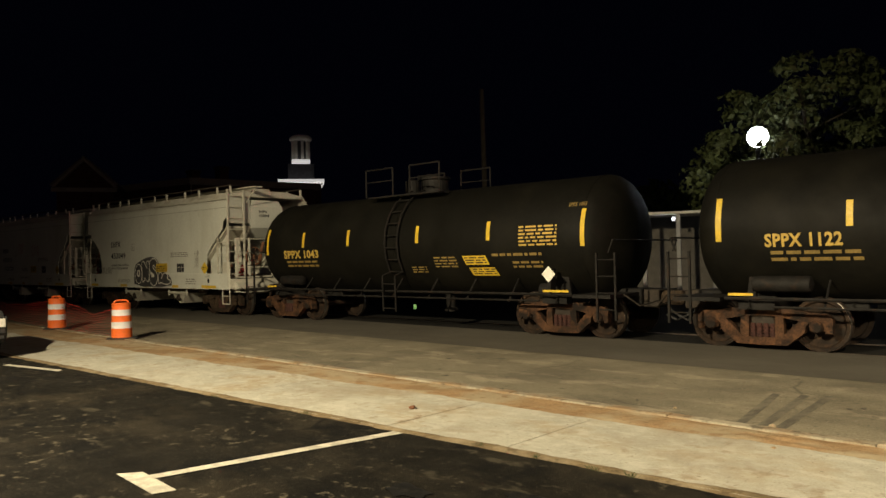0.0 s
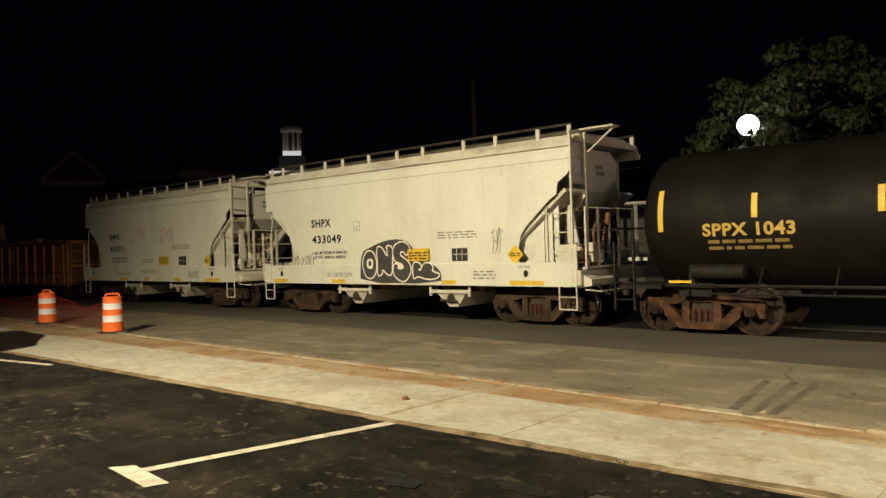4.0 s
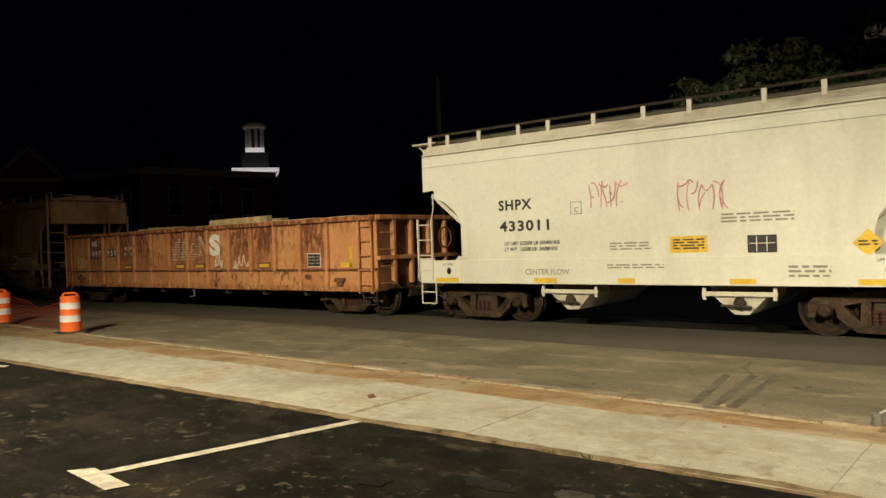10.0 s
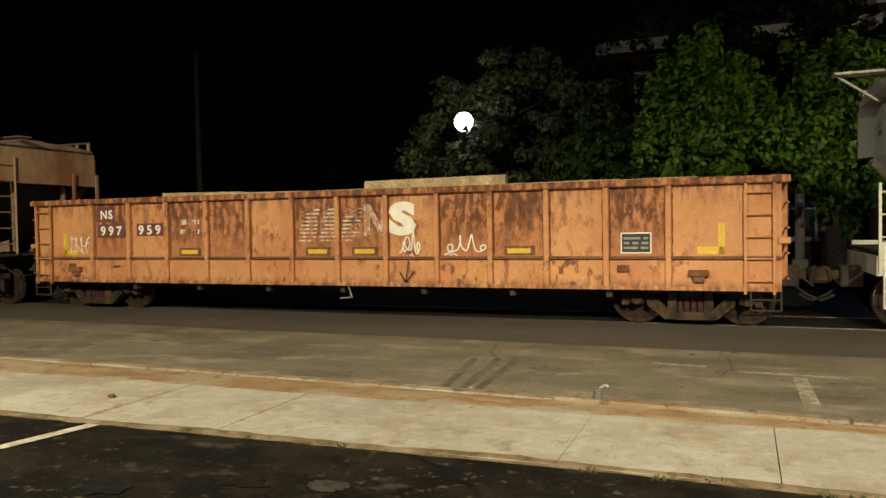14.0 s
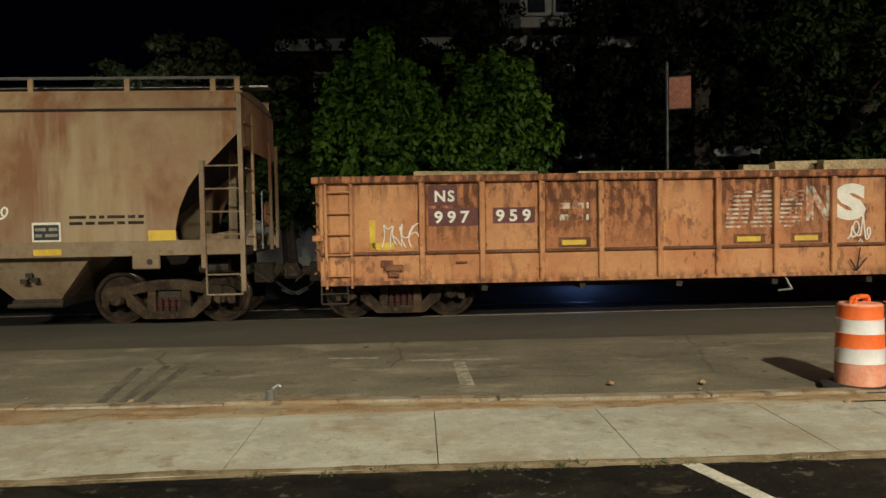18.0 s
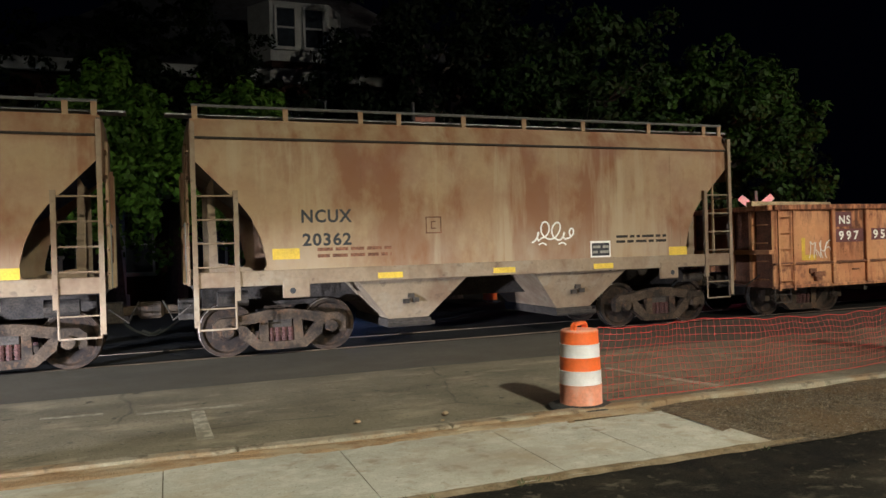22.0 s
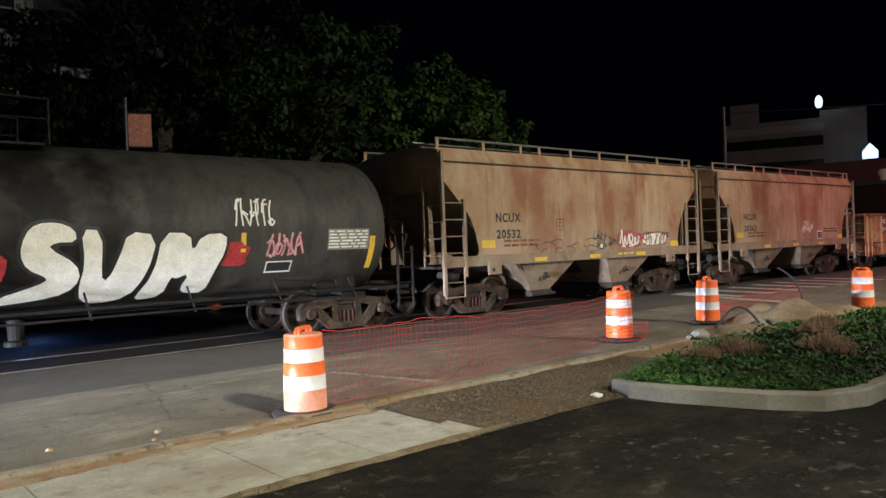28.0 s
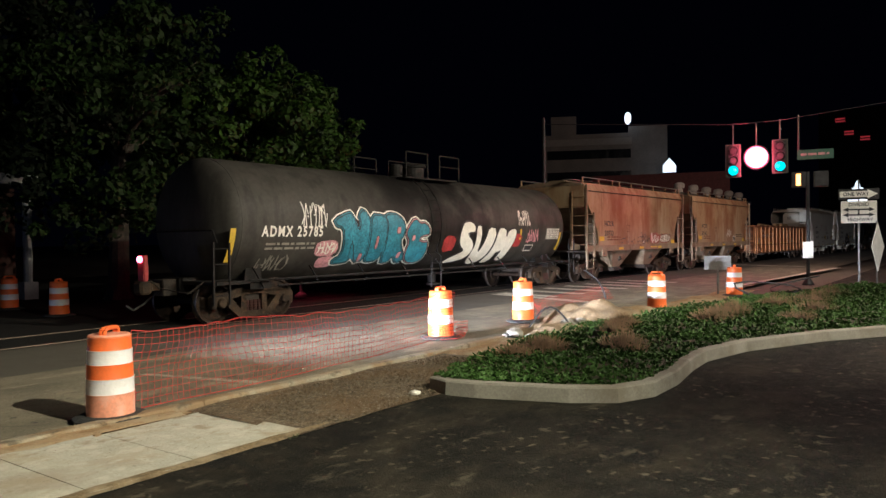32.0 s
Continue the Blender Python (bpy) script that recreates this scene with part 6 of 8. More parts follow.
def grey_tank():
    R, CZ = 1.46, 2.20
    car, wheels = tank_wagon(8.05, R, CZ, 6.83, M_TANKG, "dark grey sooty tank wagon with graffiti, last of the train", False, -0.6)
    q = dict(r=R, cz=CZ)
    tank_decal(car, letters("ADMX 25785", 0.23, 0.72, 0.010, 1.3, 1.85), -6.9, 1.88, M_WHTP, **q)
    tank_decal(car, bars(1.5, 0.22, 2, 15), -6.75, 1.55, M_GREYP, name="small_writing", **q)
    for x, h in ((-7.75, 0.78), (4.31, 0.36), (7.2, 0.72)):
        tank_decal(car, slab(0.14 if h > 0.5 else 0.1, h), x, 1.33 if h > 0.5 else 1.74, M_YEL, name="reflector", label="yellow reflector bar", **q)
    tank_decal(car, scrawl(0.85, 0.5, 7, 31, 0.014), -5.72, 2.13, M_WHTP, name="scrawl", **q)
    tank_decal(car, scrawl(0.95, 0.4, 6, 32, 0.016), -6.83, 1.12, M_GREYP, name="scrawl", **q)
    tank_decal(car, scrawl(0.8, 0.45, 6, 33, 0.016), 4.2, 2.25, M_WHTP, name="scrawl", **q)
    tank_decal(car, scrawl(0.75, 0.4, 5, 34, 0.022), 4.85, 1.68, M_PINK, name="scrawl", **q)
    for x, z, w, h, m in ((-5.2, 1.4, 0.75, 0.42, M_PINK), (-5.0, 1.12, 0.6, 0.36, M_PINK), (-0.05, 1.42, 0.62, 0.5, M_RED), (3.85, 1.5, 0.62, 0.46, M_RED)):
        outline(car, cloud(x, z, w, h, x), 0.0, m, 0.008, (R, CZ), label="sprayed colour patch")
    tank_decal(car, scrawl(0.62, 0.26, 5, 36, 0.016), -5.12, 1.48, M_WHTP, name="scrawl", lift=0.014, **q)
    wrap = (R, CZ)
    word = [rounded(p, 1) for p in (TANK_N, TANK_O, TANK_R, TANK_E)]
    for k, p in enumerate(word):
        outline(car, p, 0.10, M_WHTP, 0.012 + 0.001 * k, wrap, label="white rim of the sprayed word")
    for k, p in enumerate(word):
        outline(car, p, 0.065, M_BLKP, 0.020 + 0.001 * k, wrap)
    for k, p in enumerate(word):
        outline(car, p, 0.035, M_PINK if k == 3 else M_TEAL, 0.026 + 0.001 * k, wrap)
        outline(car, p, 0.012, M_BLKP, 0.032 + 0.002 * k, wrap)
        outline(car, p, -0.012, M_TEAL, 0.036 + 0.002 * k, wrap, label="teal sprayed letter")
    for x, z, w, h in ((-3.12, 1.55, 0.10, 0.36), (-2.32, 1.95, 0.16, 0.17), (-1.63, 1.75, 0.13, 0.16), (-3.62, 1.25, 0.12, 0.25), (-2.08, 1.3, 0.14, 0.2)):
        outline(car, cloud(x, z, w, h, x, 9), 0.012, M_BLKP, 0.047, wrap)
        outline(car, cloud(x, z, w, h, x, 9), 0.0, M_PINK, 0.050, wrap)
    for k, p in enumerate([rounded(p, 1) for p in (TANK_S, TANK_U, TANK_M)]):
        outline(car, p, 0.055, M_BLKP, 0.012 + 0.001 * k, wrap)
        outline(car, p, 0.014, M_BLKP, 0.020 + 0.004 * k, wrap)
        outline(car, p, -0.004, M_WHTP, 0.023 + 0.004 * k, wrap, label="white sprayed letter")
    tank_decal(car, slab(1.0, 0.42), 6.18, 1.73, M_GREYP, name="data_panel", **q)
    tank_decal(car, bars(0.94, 0.38, 6, 18), 6.2, 1.75, M_WHTP, name="data_writing", lift=0.012, **q)
    tank_decal(car, slab(0.56, 0.25), 4.86, 1.34, M_WHTP, name="data_panel", **q)
    tank_decal(car, slab(0.5, 0.19), 4.89, 1.37, M_BLKP, name="data_panel", lift=0.012, **q)
    # the end-of-train marker on the rear coupler
    bm = bmesh.new()
    box(bm, -8.92, -8.82, -0.12, 0.12, 0.95, 1.5, 0.02)
    part("rear_marker", bm, M_RED, car, "dark red end-of-train marker box")
    bm = bmesh.new()
    lathe(bm, [(0.0001, -0.03), (0.07, -0.03), (0.07, 0.03), (0.0001, 0.03)], 14, "x", (-8.94, 0, 1.42))
    part("rear_light", bm, G_RED, car, "glowing red rear light")
    bm = bmesh.new()
    box(bm, -8.925, -8.917, -0.1, 0.1, 1.0, 1.3)
    box(bm, -8.91, -8.83, -0.128, -0.121, 1.0, 1.3)
    part("marker_stripes", bm, M_RED, car)
    return car, wheels


TRAIN = []


def build_train():
    car, w = black_tank("1122", 1.2, -3.27)
    TRAIN.append((car, w, 51.13))
    car, w = black_tank("1043", 1.56, -3.67)
    TRAIN.append((car, w, 37.65))
    car, w = white_hopper(1, "433049")
    white_marks(car, "433049", "ARI CENTER FLOW")
    outline(car, rounded(SIDE_CLOUD, 1), 0.0, M_CHAR, 0.006, label="charcoal sprayed cloud behind the word")
    for k, p in enumerate((rounded(SIDE_O), rounded(SIDE_N, 1), rounded(SIDE_S), rounded(SIDE_E, 1))):
        outline(car, p, 0.028, M_WHTP, 0.010 + 0.004 * k, label="white rim of the sprayed word")
        outline(car, p, -0.004, M_CHAR, 0.012 + 0.004 * k, label="charcoal sprayed letter")
    outline(car, cloud(-0.83, 1.26, 0.24, 0.25, 3, 12), 0.0, M_WHTP, 0.030)
    outline(car, cloud(-0.76, 1.33, 0.11, 0.13, 5, 10), 0.0, M_CHAR, 0.033)
    outline(car, cloud(0.25, 1.24, 0.18, 0.15, 7, 10), 0.0, M_WHTP, 0.030)
    decal(car, slab(0.66, 0.27), 0.60, 1.44, M_YEL, "yellow_panel", y=-1.6, lift=0.02, label="yellow notice panel")
    decal(car, bars(0.58, 0.2, 3, 13), 0.64, 1.46, M_BLKP, "panel_writing", y=-1.6, lift=0.024)
    decal(car, scrawl(1.0, 0.24, 6, 41, 0.012), -3.86, 1.39, M_GREYP, "scrawl")
    decal(car, scrawl(0.3, 0.5, 3, 42, 0.010), 3.05, 1.6, M_GREYP, "scrawl")
    TRAIN.append((car, w, 25.52))
    car, w = white_hopper(2, "433011")
    white_marks(car, "433011", "CENTER FLOW")
    decal(car, scrawl(0.75, 0.42, 4, 43, 0.012), -0.95, 2.35, M_PINK, "scrawl", label="faded red sprayed scrawl")
    decal(car, scrawl(0.95, 0.45, 5, 44, 0.012), 0.75, 2.2, M_PINK, "scrawl", label="faded red sprayed scrawl")
    TRAIN.append((car, w, 13.65))
    car, w = gondola()
    TRAIN.append((car, w, -0.73))
    for number, x, seed in (("20362", -15.2, 1), ("20532", -27.28, 2)):
        car, w = tan_hopper()
        decal(car, letters("NCUX", 0.21, 1.0, 0.008, 1.12, 0.88), -3.67, 2.25, M_BLKP)
        decal(car, letters(number, 0.20, 0.95, 0.008, 1.12, 0.84), -3.65, 1.86, M_BLKP)
        decal(car, bars(1.3, 0.22, 2, 20), -3.4, 1.62, M_RUST, "small_writing")
        decal(car, bars(1.2, 0.2, 2, 22), 2.55, 1.72, M_UNDER, "small_writing")
        bm = bmesh.new()
        for a, b, c, d in ((0, 0.3, 0, 0.02), (0, 0.3, 0.28, 0.3), (0, 0.02, 0.02, 0.28), (0.28, 0.3, 0.02, 0.28), (0.1, 0.2, 0.08, 0.1), (0.1, 0.2, 0.2, 0.22), (0.1, 0.12, 0.1, 0.2)):
            bm.faces.new([bm.verts.new(p) for p in ((a, c, 0), (b, c, 0), (b, d, 0), (a, d, 0))])
        decal(car, bm, -1.45, 2.02, M_RUST, "plate_mark", label="faint square plate mark")
        if seed == 1:
            decal(car, script(0.95, 0.34, 5, 51, 0.017), 0.66, 1.80, M_WHTP, "scrawl", label="pale sprayed scrawl")
            decal(car, slab(0.46, 0.32), 1.95, 1.48, M_WHTP, "data_panel")
            decal(car, slab(0.40, 0.25), 1.98, 1.51, M_BLKP, "data_panel", lift=0.01)
            decal(car, bars(0.36, 0.2, 2, 9), 2.0, 1.53, M_GREYP, "data_writing", lift=0.014)
        else:
            outline(car, cloud(1.15, 1.48, 1.2, 0.5, 4), 0.0, M_DULLRED, 0.006, y=-1.55, label="dull red sprayed patch")
            outline(car, cloud(2.34, 1.5, 1.35, 0.44, 9), 0.0, M_DULLRED, 0.005, y=-1.55, label="dull red sprayed patch")
            outline(car, cloud(2.42, 1.54, 1.18, 0.34, 12, 30), 0.0, M_WHTP, 0.008, y=-1.55, label="cream sprayed blot")
            decal(car, script(0.95, 0.38, 6, 52, 0.024), 1.25, 1.56, M_WHTP, "scrawl", lift=0.012)
            decal(car, scrawl(1.2, 0.40, 5, 61, 0.02), 2.45, 1.54, M_TAN2, "scrawl", lift=0.014)
            bm = bmesh.new()
            for k, path in enumerate((((-2.04, 1.67), (-1.88, 1.74), (-1.71, 1.71), (-1.47, 1.79)), ((-1.71, 1.71), (-1.54, 1.66), (-1.47, 1.53), (-1.56, 1.42)), ((-1.52, 1.53), (-1.39, 1.58), (-1.24, 1.55), (-1.16, 1.41)),
                                      ((-1.47, 1.79), (-1.28, 1.80), (-1.18, 1.69), (-1.28, 1.55)), ((-1.05, 1.59), (-0.9, 1.60), (-0.62, 1.69)), ((-0.9, 1.60), (-0.74, 1.53), (-0.74, 1.36), (-0.9, 1.25)),
                                      ((-0.27, 1.74), (-0.04, 1.81), (0.2, 1.77), (0.3, 1.65), (0.2, 1.53)), ((-0.22, 1.59), (0.0, 1.61), (0.2, 1.55)), ((-0.37, 1.62), (-0.24, 1.54), (-0.24, 1.44)),
                                      ((-2.12, 1.47), (-1.99, 1.54), (-1.83, 1.57)), ((-2.3, 1.71), (-2.17, 1.55)))):
                ribbon(bm, list(path), 0.011, 0.0004 * k)
            decal(car, bm, 0.0, 0.0, M_CHAR, "scrawl", label="black sprayed arcs")
            decal(car, slab(0.13, 0.1), 0.33, 1.52, M_WHTP, "stencil", label="small pale stencil")
            decal(car, bars(0.75, 0.1, 1, 27), 1.1, 1.28, M_YEL, "small_writing", lift=0.055)
            decal(car, scrawl(0.6, 0.2, 4, 54, 0.011), 0.08, 1.78, M_CHAR, "scrawl", label="black sprayed scrawl")
            decal(car, scrawl(0.8, 0.22, 4, 58, 0.012), 0.3, 1.6, M_CHAR, "scrawl", lift=0.009)
            decal(car, scrawl(0.85, 0.2, 3, 57, 0.012), 0.2, 1.46, M_CHAR, "scrawl", lift=0.012)
        TRAIN.append((car, w, x))
    car, w = grey_tank()
    TRAIN.append((car, w, -41.78))


build_train()


# ---- street works: drums, nets, kerbed island ----
def drum(x, y, turn=0, lean=0.0, label="orange and white striped plastic traffic drum on a black rubber base", faded=False):
    d = empty("traffic_drum", label, "traffic drum", "drums along the works", pose(x, y, 0.0, lean, 0, turn))
    bands = [(0.0, 0.235, 0.230, M_DRUM), (0.235, 0.385, 0.226, M_DRUMW), (0.385, 0.525, 0.220, M_DRUM), (0.525, 0.665, 0.214, M_DRUMW), (0.665, 0.80, 0.206, M_DRUM)]
    for k, (z0, z1, r, m) in enumerate(bands):
        m = M_DRUMP if faded and k == 0 else m
        bm = bmesh.new()
        r1 = r - 0.004
        lathe(bm, [(r - 0.03, z0 + 0.03), (r, z0 + 0.032), (r - 0.003, z0 + 0.045), (r1, z1 + 0.018), (r1 + 0.004, z1 + 0.03), (r - 0.03, z1 + 0.031)], 36)
        part("stripe" if m is M_DRUMW else "body_ring", bm, m, d, "white reflective stripe" if m is M_DRUMW else "", True)
    bm = bmesh.new()
    lathe(bm, [(0.205, 0.82), (0.19, 0.845), (0.12, 0.85), (0.0001, 0.85)], 36)
    part("lid", bm, M_DRUMP if faded else M_DRUM, d, "", True)
    bm = bmesh.new()
    pts = [(-0.15, 0, 0.84), (-0.14, 0, 0.885), (-0.1, 0, 0.905), (0.1, 0, 0.905), (0.14, 0, 0.885), (0.15, 0, 0.84)]
    for yy in (-0.018, 0.018):
        tube(bm, [(a, yy, c) for a, _, c in pts], 0.02, 6)
    part("handle", bm, M_DRUM, d)
    bm = bmesh.new()
    lathe(bm, [(0.22, 0.0), (0.36, 0.0), (0.36, 0.025), (0.30, 0.05), (0.23, 0.055)], 10)
    part("base", bm, M_RUBBER, d, "black rubber base ring")
    return d


drum(-21.75, 7.18, 20)
drum(-17.42, 7.10, 70)
drum(4.33, 7.13, 35, label="orange and white traffic drum beside the kerb, bleached at its foot", faded=True)
drum(10.95, 7.88, 10, label="orange and white traffic drum wrapped in orange netting")
drum(14.0, 7.95, 50)
drum(18.0, 6.50, 80, label="orange and white traffic drum leaning on the dug-up verge")
drum(22.9, 5.95, 15)
drum(9.7, 21.6, 5)
drum(9.45, 18.4, 40)


def net(pts, label, tops, cell=0.078, seed=1, lay=0.0):
    """A fence of orange plastic netting between points on the ground; tops: its height at each."""
    rng = random.Random(seed)
    bm = bmesh.new()
    total = [0.0]
    for a, b in zip(pts, pts[1:]):
        total.append(total[-1] + math.dist(a, b))
    n, rows = int(total[-1] / cell), max(3, int(0.95 * max(tops) / cell))

    def place(u, v):
        k = max(i for i in range(len(pts) - 1) if total[i] <= u + 1e-9)
        f = (u - total[k]) / (total[k + 1] - total[k])
        x, y = [pts[k][c] + f * (pts[k + 1][c] - pts[k][c]) for c in (0, 1)]
        h = tops[k] + f * (tops[k + 1] - tops[k])
        w = noise.noise((x * 1.1, v * 1.4, seed))
        w2 = noise.noise((x * 3.1, v * 2.4, seed + 4))
        return Vector((x + 0.05 * w2 + 0.012 * noise.noise((u * 9, v * 13, seed)), y + 0.16 * w * (0.3 + v) - lay * (1 - v), max(0.012, h * v * (1 + 0.05 * w2) + 0.02)))

    grid = [[place(total[-1] * i / n, j / rows) for j in range(rows + 1)] for i in range(n + 1)]

    def strand(a, b, w):
        d = (b - a).normalized()
        s = d.cross(Vector((0, 1, 0)))
        s = s.normalized() * w if s.length > 1e-4 else Vector((w, 0, 0))
        bm.faces.new([bm.verts.new(p) for p in (a - s, b - s, b + s, a + s)])

    for i in range(n + 1):
        for j in range(rows + 1):
            if i < n:
                strand(grid[i][j], grid[i + 1][j], 0.003 if j not in (0, rows) else 0.005)
            if j < rows:
                strand(grid[i][j], grid[i][j + 1], 0.003)
    f = empty("net_fence", label, "safety fence", "orange safety nets")
    part("netting", bm, M_NET, f)["kind"] = "stuff"
    return f


net([(4.55, 7.2), (6.5, 7.25), (8.6, 7.45), (10.8, 7.75)], "sagging orange plastic safety netting strung between traffic drums", [0.84, 0.78, 0.70, 0.78], seed=2)
net([(-17.3, 7.2), (-19.5, 7.25), (-21.7, 7.3)], "sagging orange plastic safety netting strung between traffic drums", [0.75, 0.45, 0.78], seed=4)
net([(-21.8, 7.3), (-26, 7.5), (-32, 7.8)], "sagging orange plastic safety netting along the kerb", [0.78, 0.5, 0.6], seed=5)
net([(10.6, 7.62), (10.95, 7.5), (11.3, 7.62), (11.35, 7.9)], "crumpled orange netting heaped at the foot of a drum", [0.22, 0.3, 0.26, 0.2], cell=0.05, seed=6)
net([(10.7, 7.75), (10.9, 7.63), (11.1, 7.66), (11.2, 7.85)], "orange netting wrapped round a traffic drum", [0.75, 0.8, 0.78, 0.7], cell=0.06, seed=7)
net([(14.2, 8.0), (16.2, 9.0), (18.5, 9.4), (20.5, 9.0)], "orange plastic safety netting lying along the street", [0.5, 0.2, 0.2, 0.3], seed=8, lay=0.3)

# the kerbed island
NEAR = [(7.12, 5.25), (7.02, 4.95), (7.08, 4.6), (7.22, 4.2), (7.42, 3.62), (7.70, 3.18), (8.2, 2.97), (9.02, 2.98), (10.0, 3.12), (10.85, 3.18), (12.1, 2.95), (13.8, 2.20), (15.05, 1.40), (18, -0.4), (24, -3.4)]
FAR = [(31, -2.5), (30.2, 2.2), (27.4, 3.6), (23.4, 4.6), (17.8, 5.75), (14.3, 5.95), (11.6, 6.2), (9.2, 5.75), (8.0, 5.5)]


def inside(x, y, poly):
    c = False
    for (ax, ay), (bx, by) in zip(poly, poly[1:] + poly[:1]):
        if (ay > y) != (by > y) and x < (bx - ax) * (y - ay) / (by - ay) + ax:
            c = not c
    return c


def hill(x, y):
    return 0.12 + 0.07 * noise.noise((x * 0.8, y * 0.8, 3)) + 0.04 * noise.noise((x * 2.2, y * 2.2, 7))


def island():
    poly = NEAR + FAR
    bm = bmesh.new()
    step = 0.25
    grid = {}
    for i in range(0, 100):
        for j in range(0, 44):
            x, y = 6.9 + i * step, -3.6 + j * step
            if inside(x, y, poly):
                grid[i, j] = bm.verts.new((x, y, hill(x, y)))
    for (i, j), v in grid.items():
        q = [grid.get(k) for k in ((i, j), (i + 1, j), (i + 1, j + 1), (i, j + 1))]
        if all(q):
            bm.faces.new(q)
    setting("planting_bed", bm, M_SOIL, "dark soil bed of the kerbed island", True)
    kb = tagged(new("island_kerb"), "pale cast concrete kerb round the planted island", kind="structure")
    pts = []
    for (ax, ay), (bx, by) in zip(NEAR, NEAR[1:]):
        for k in range(3):
            pts.append((ax + (bx - ax) * k / 3, ay + (by - ay) * k / 3))
    for k in range(0, len(pts) - 1, 3):
        seg = pts[k : k + 4]
        if len(seg) < 2:
            continue
        rings = []
        for n, (x, y) in enumerate(seg):
            i = k + n
            ax, ay = pts[max(0, i - 1)]
            bx, by = pts[min(len(pts) - 1, i + 1)]
            d = math.hypot(bx - ax, by - ay)
            nx, ny = -(by - ay) / d, (bx - ax) / d
            rings.append([(x, y, -0.05), (x + nx * 0.015, y + ny * 0.015, 0.145), (x + nx * 0.035, y + ny * 0.035, 0.162), (x + nx * 0.15, y + ny * 0.15, 0.165), (x + nx * 0.15, y + ny * 0.15, -0.05)])
        bm = bmesh.new()
        loft(bm, rings)
        part("kerb_stone", bm, M_KERBN, kb)
    rng = random.Random(12)
    spots = []
    while len(spots) < 46000:
        x, y = 7.1 + 21 * rng.random() ** 1.7, rng.uniform(-3, 6.2)
        if not inside(x, y, poly) or not inside(x - 0.13, y - 0.10, poly) or not inside(x, y - 0.12, poly):
            continue
        thin = noise.noise((x * 0.9, y * 0.9, 21)) + 0.25 * noise.noise((x * 3, y * 3, 2))
        if thin > 0.22 + 0.02 * x and rng.random() < 0.85:
            continue
        up = rng.random()
        spots.append((x, y, hill(x, y) + up * (0.075 + 0.05 * noise.noise((x * 2, y * 2, 5))), (0.010 + 0.018 * rng.random()) * (1 + 0.05 * x)))
    spots = np.array(spots)
    g = np.random.default_rng(12)
    m = len(spots)
    n1 = g.normal(size=(m, 3)) * (1, 1, 0.7)
    n1 *= spots[:, 3:] / np.linalg.norm(n1, axis=1, keepdims=True)
    n2 = np.cross(n1, g.normal(size=(m, 3)))
    n2 *= 0.55 * spots[:, 3:] / np.linalg.norm(n2, axis=1, keepdims=True)
    c = spots[:, :3]
    verts = np.stack([c - n1, c + n2, c + n1, c - n2], 1).reshape(-1, 3).tolist()
    faces = np.arange(4 * m).reshape(-1, 4).tolist()
    me = bpy.data.meshes.new("ground_cover")
    me.from_pydata(verts, [], faces)
    me.materials.append(M_GRASS)
    tagged(new("ground_cover", me), "low dark green leafy ground cover on the island", "plants", kind="stuff")


M_KERBN = mat("pale_kerb_concrete", (0.25, 0.235, 0.195), 0.9, vary=0.15, scale=2.0, fine=40, bump=0.3, stain=(0.15, 0.12, 0.08), amount=0.5, stain_scale=1.5)
island()


def tuft(x, y, r, h, seed):
    rng = random.Random(seed)
    verts, faces = [], []
    for _ in range(420):
        a, q = rng.uniform(0, 6.28), rng.random() ** 0.6
        bx, by = x + q * r * math.cos(a) * 0.8, y + q * r * math.sin(a) * 0.8
        z0 = hill(x, y) - 0.02
        hh = h * (1.1 - 0.7 * q * q) * rng.uniform(0.6, 1.1)
        tx, ty = bx + 0.3 * r * math.cos(a) * q + rng.uniform(-0.06, 0.06), by + 0.3 * r * math.sin(a) * q + rng.uniform(-0.06, 0.06)
        w = 0.012
        b = len(verts)
        verts += [(bx - w, by, z0), (bx + w, by, z0), (tx + w * 0.4, ty, z0 + hh), (tx - w * 0.4, ty, z0 + hh)]
        faces.append((b, b + 1, b + 2, b + 3))
    me = bpy.data.meshes.new("grass_tuft")
    me.from_pydata(verts, [], faces)
    me.materials.append(M_DRYGRASS)
    tagged(new("grass_tuft", me), "dry brown clump of ornamental grass", "grass clump", "dry grass clumps")


for k, (x, y, r, h) in enumerate(((10.6, 4.3, 0.40, 0.30), (9.9, 5.2, 0.36, 0.24), (12.2, 5.1, 0.3, 0.22), (14.8, 4.2, 0.5, 0.3), (13.2, 5.4, 0.36, 0.26), (16.5, 4.3, 0.5, 0.32), (18.8, 3.9, 0.5, 0.34), (17.6, 2.9, 0.5, 0.3), (20.5, 3.4, 0.55, 0.34), (15.9, 2.9, 0.45, 0.26), (22.5, 3.3, 0.5, 0.34), (9.2, 5.3, 0.3, 0.2))):
    tuft(x, y, r, h, k + 60)


def mound(name, x, y, r, h, material, label, seed):
    bm = bmesh.new()
    bmesh.ops.create_grid(bm, x_segments=26, y_segments=26, size=r)
    for v in bm.verts:
        d = min(1, math.hypot(v.co.x, v.co.y) / r)
        v.co.z = -0.05 + h * (1 - d * d) * (1 + 0.5 * noise.noise((v.co.x * 2.2, v.co.y * 2.2, seed))) + 0.04 * noise.noise((v.co.x * 8, v.co.y * 8, seed))
        v.co += Vector((x, y, 0))
    tagged(link(name, bm, material, True), label, "spoil heap", "spoil heaps")


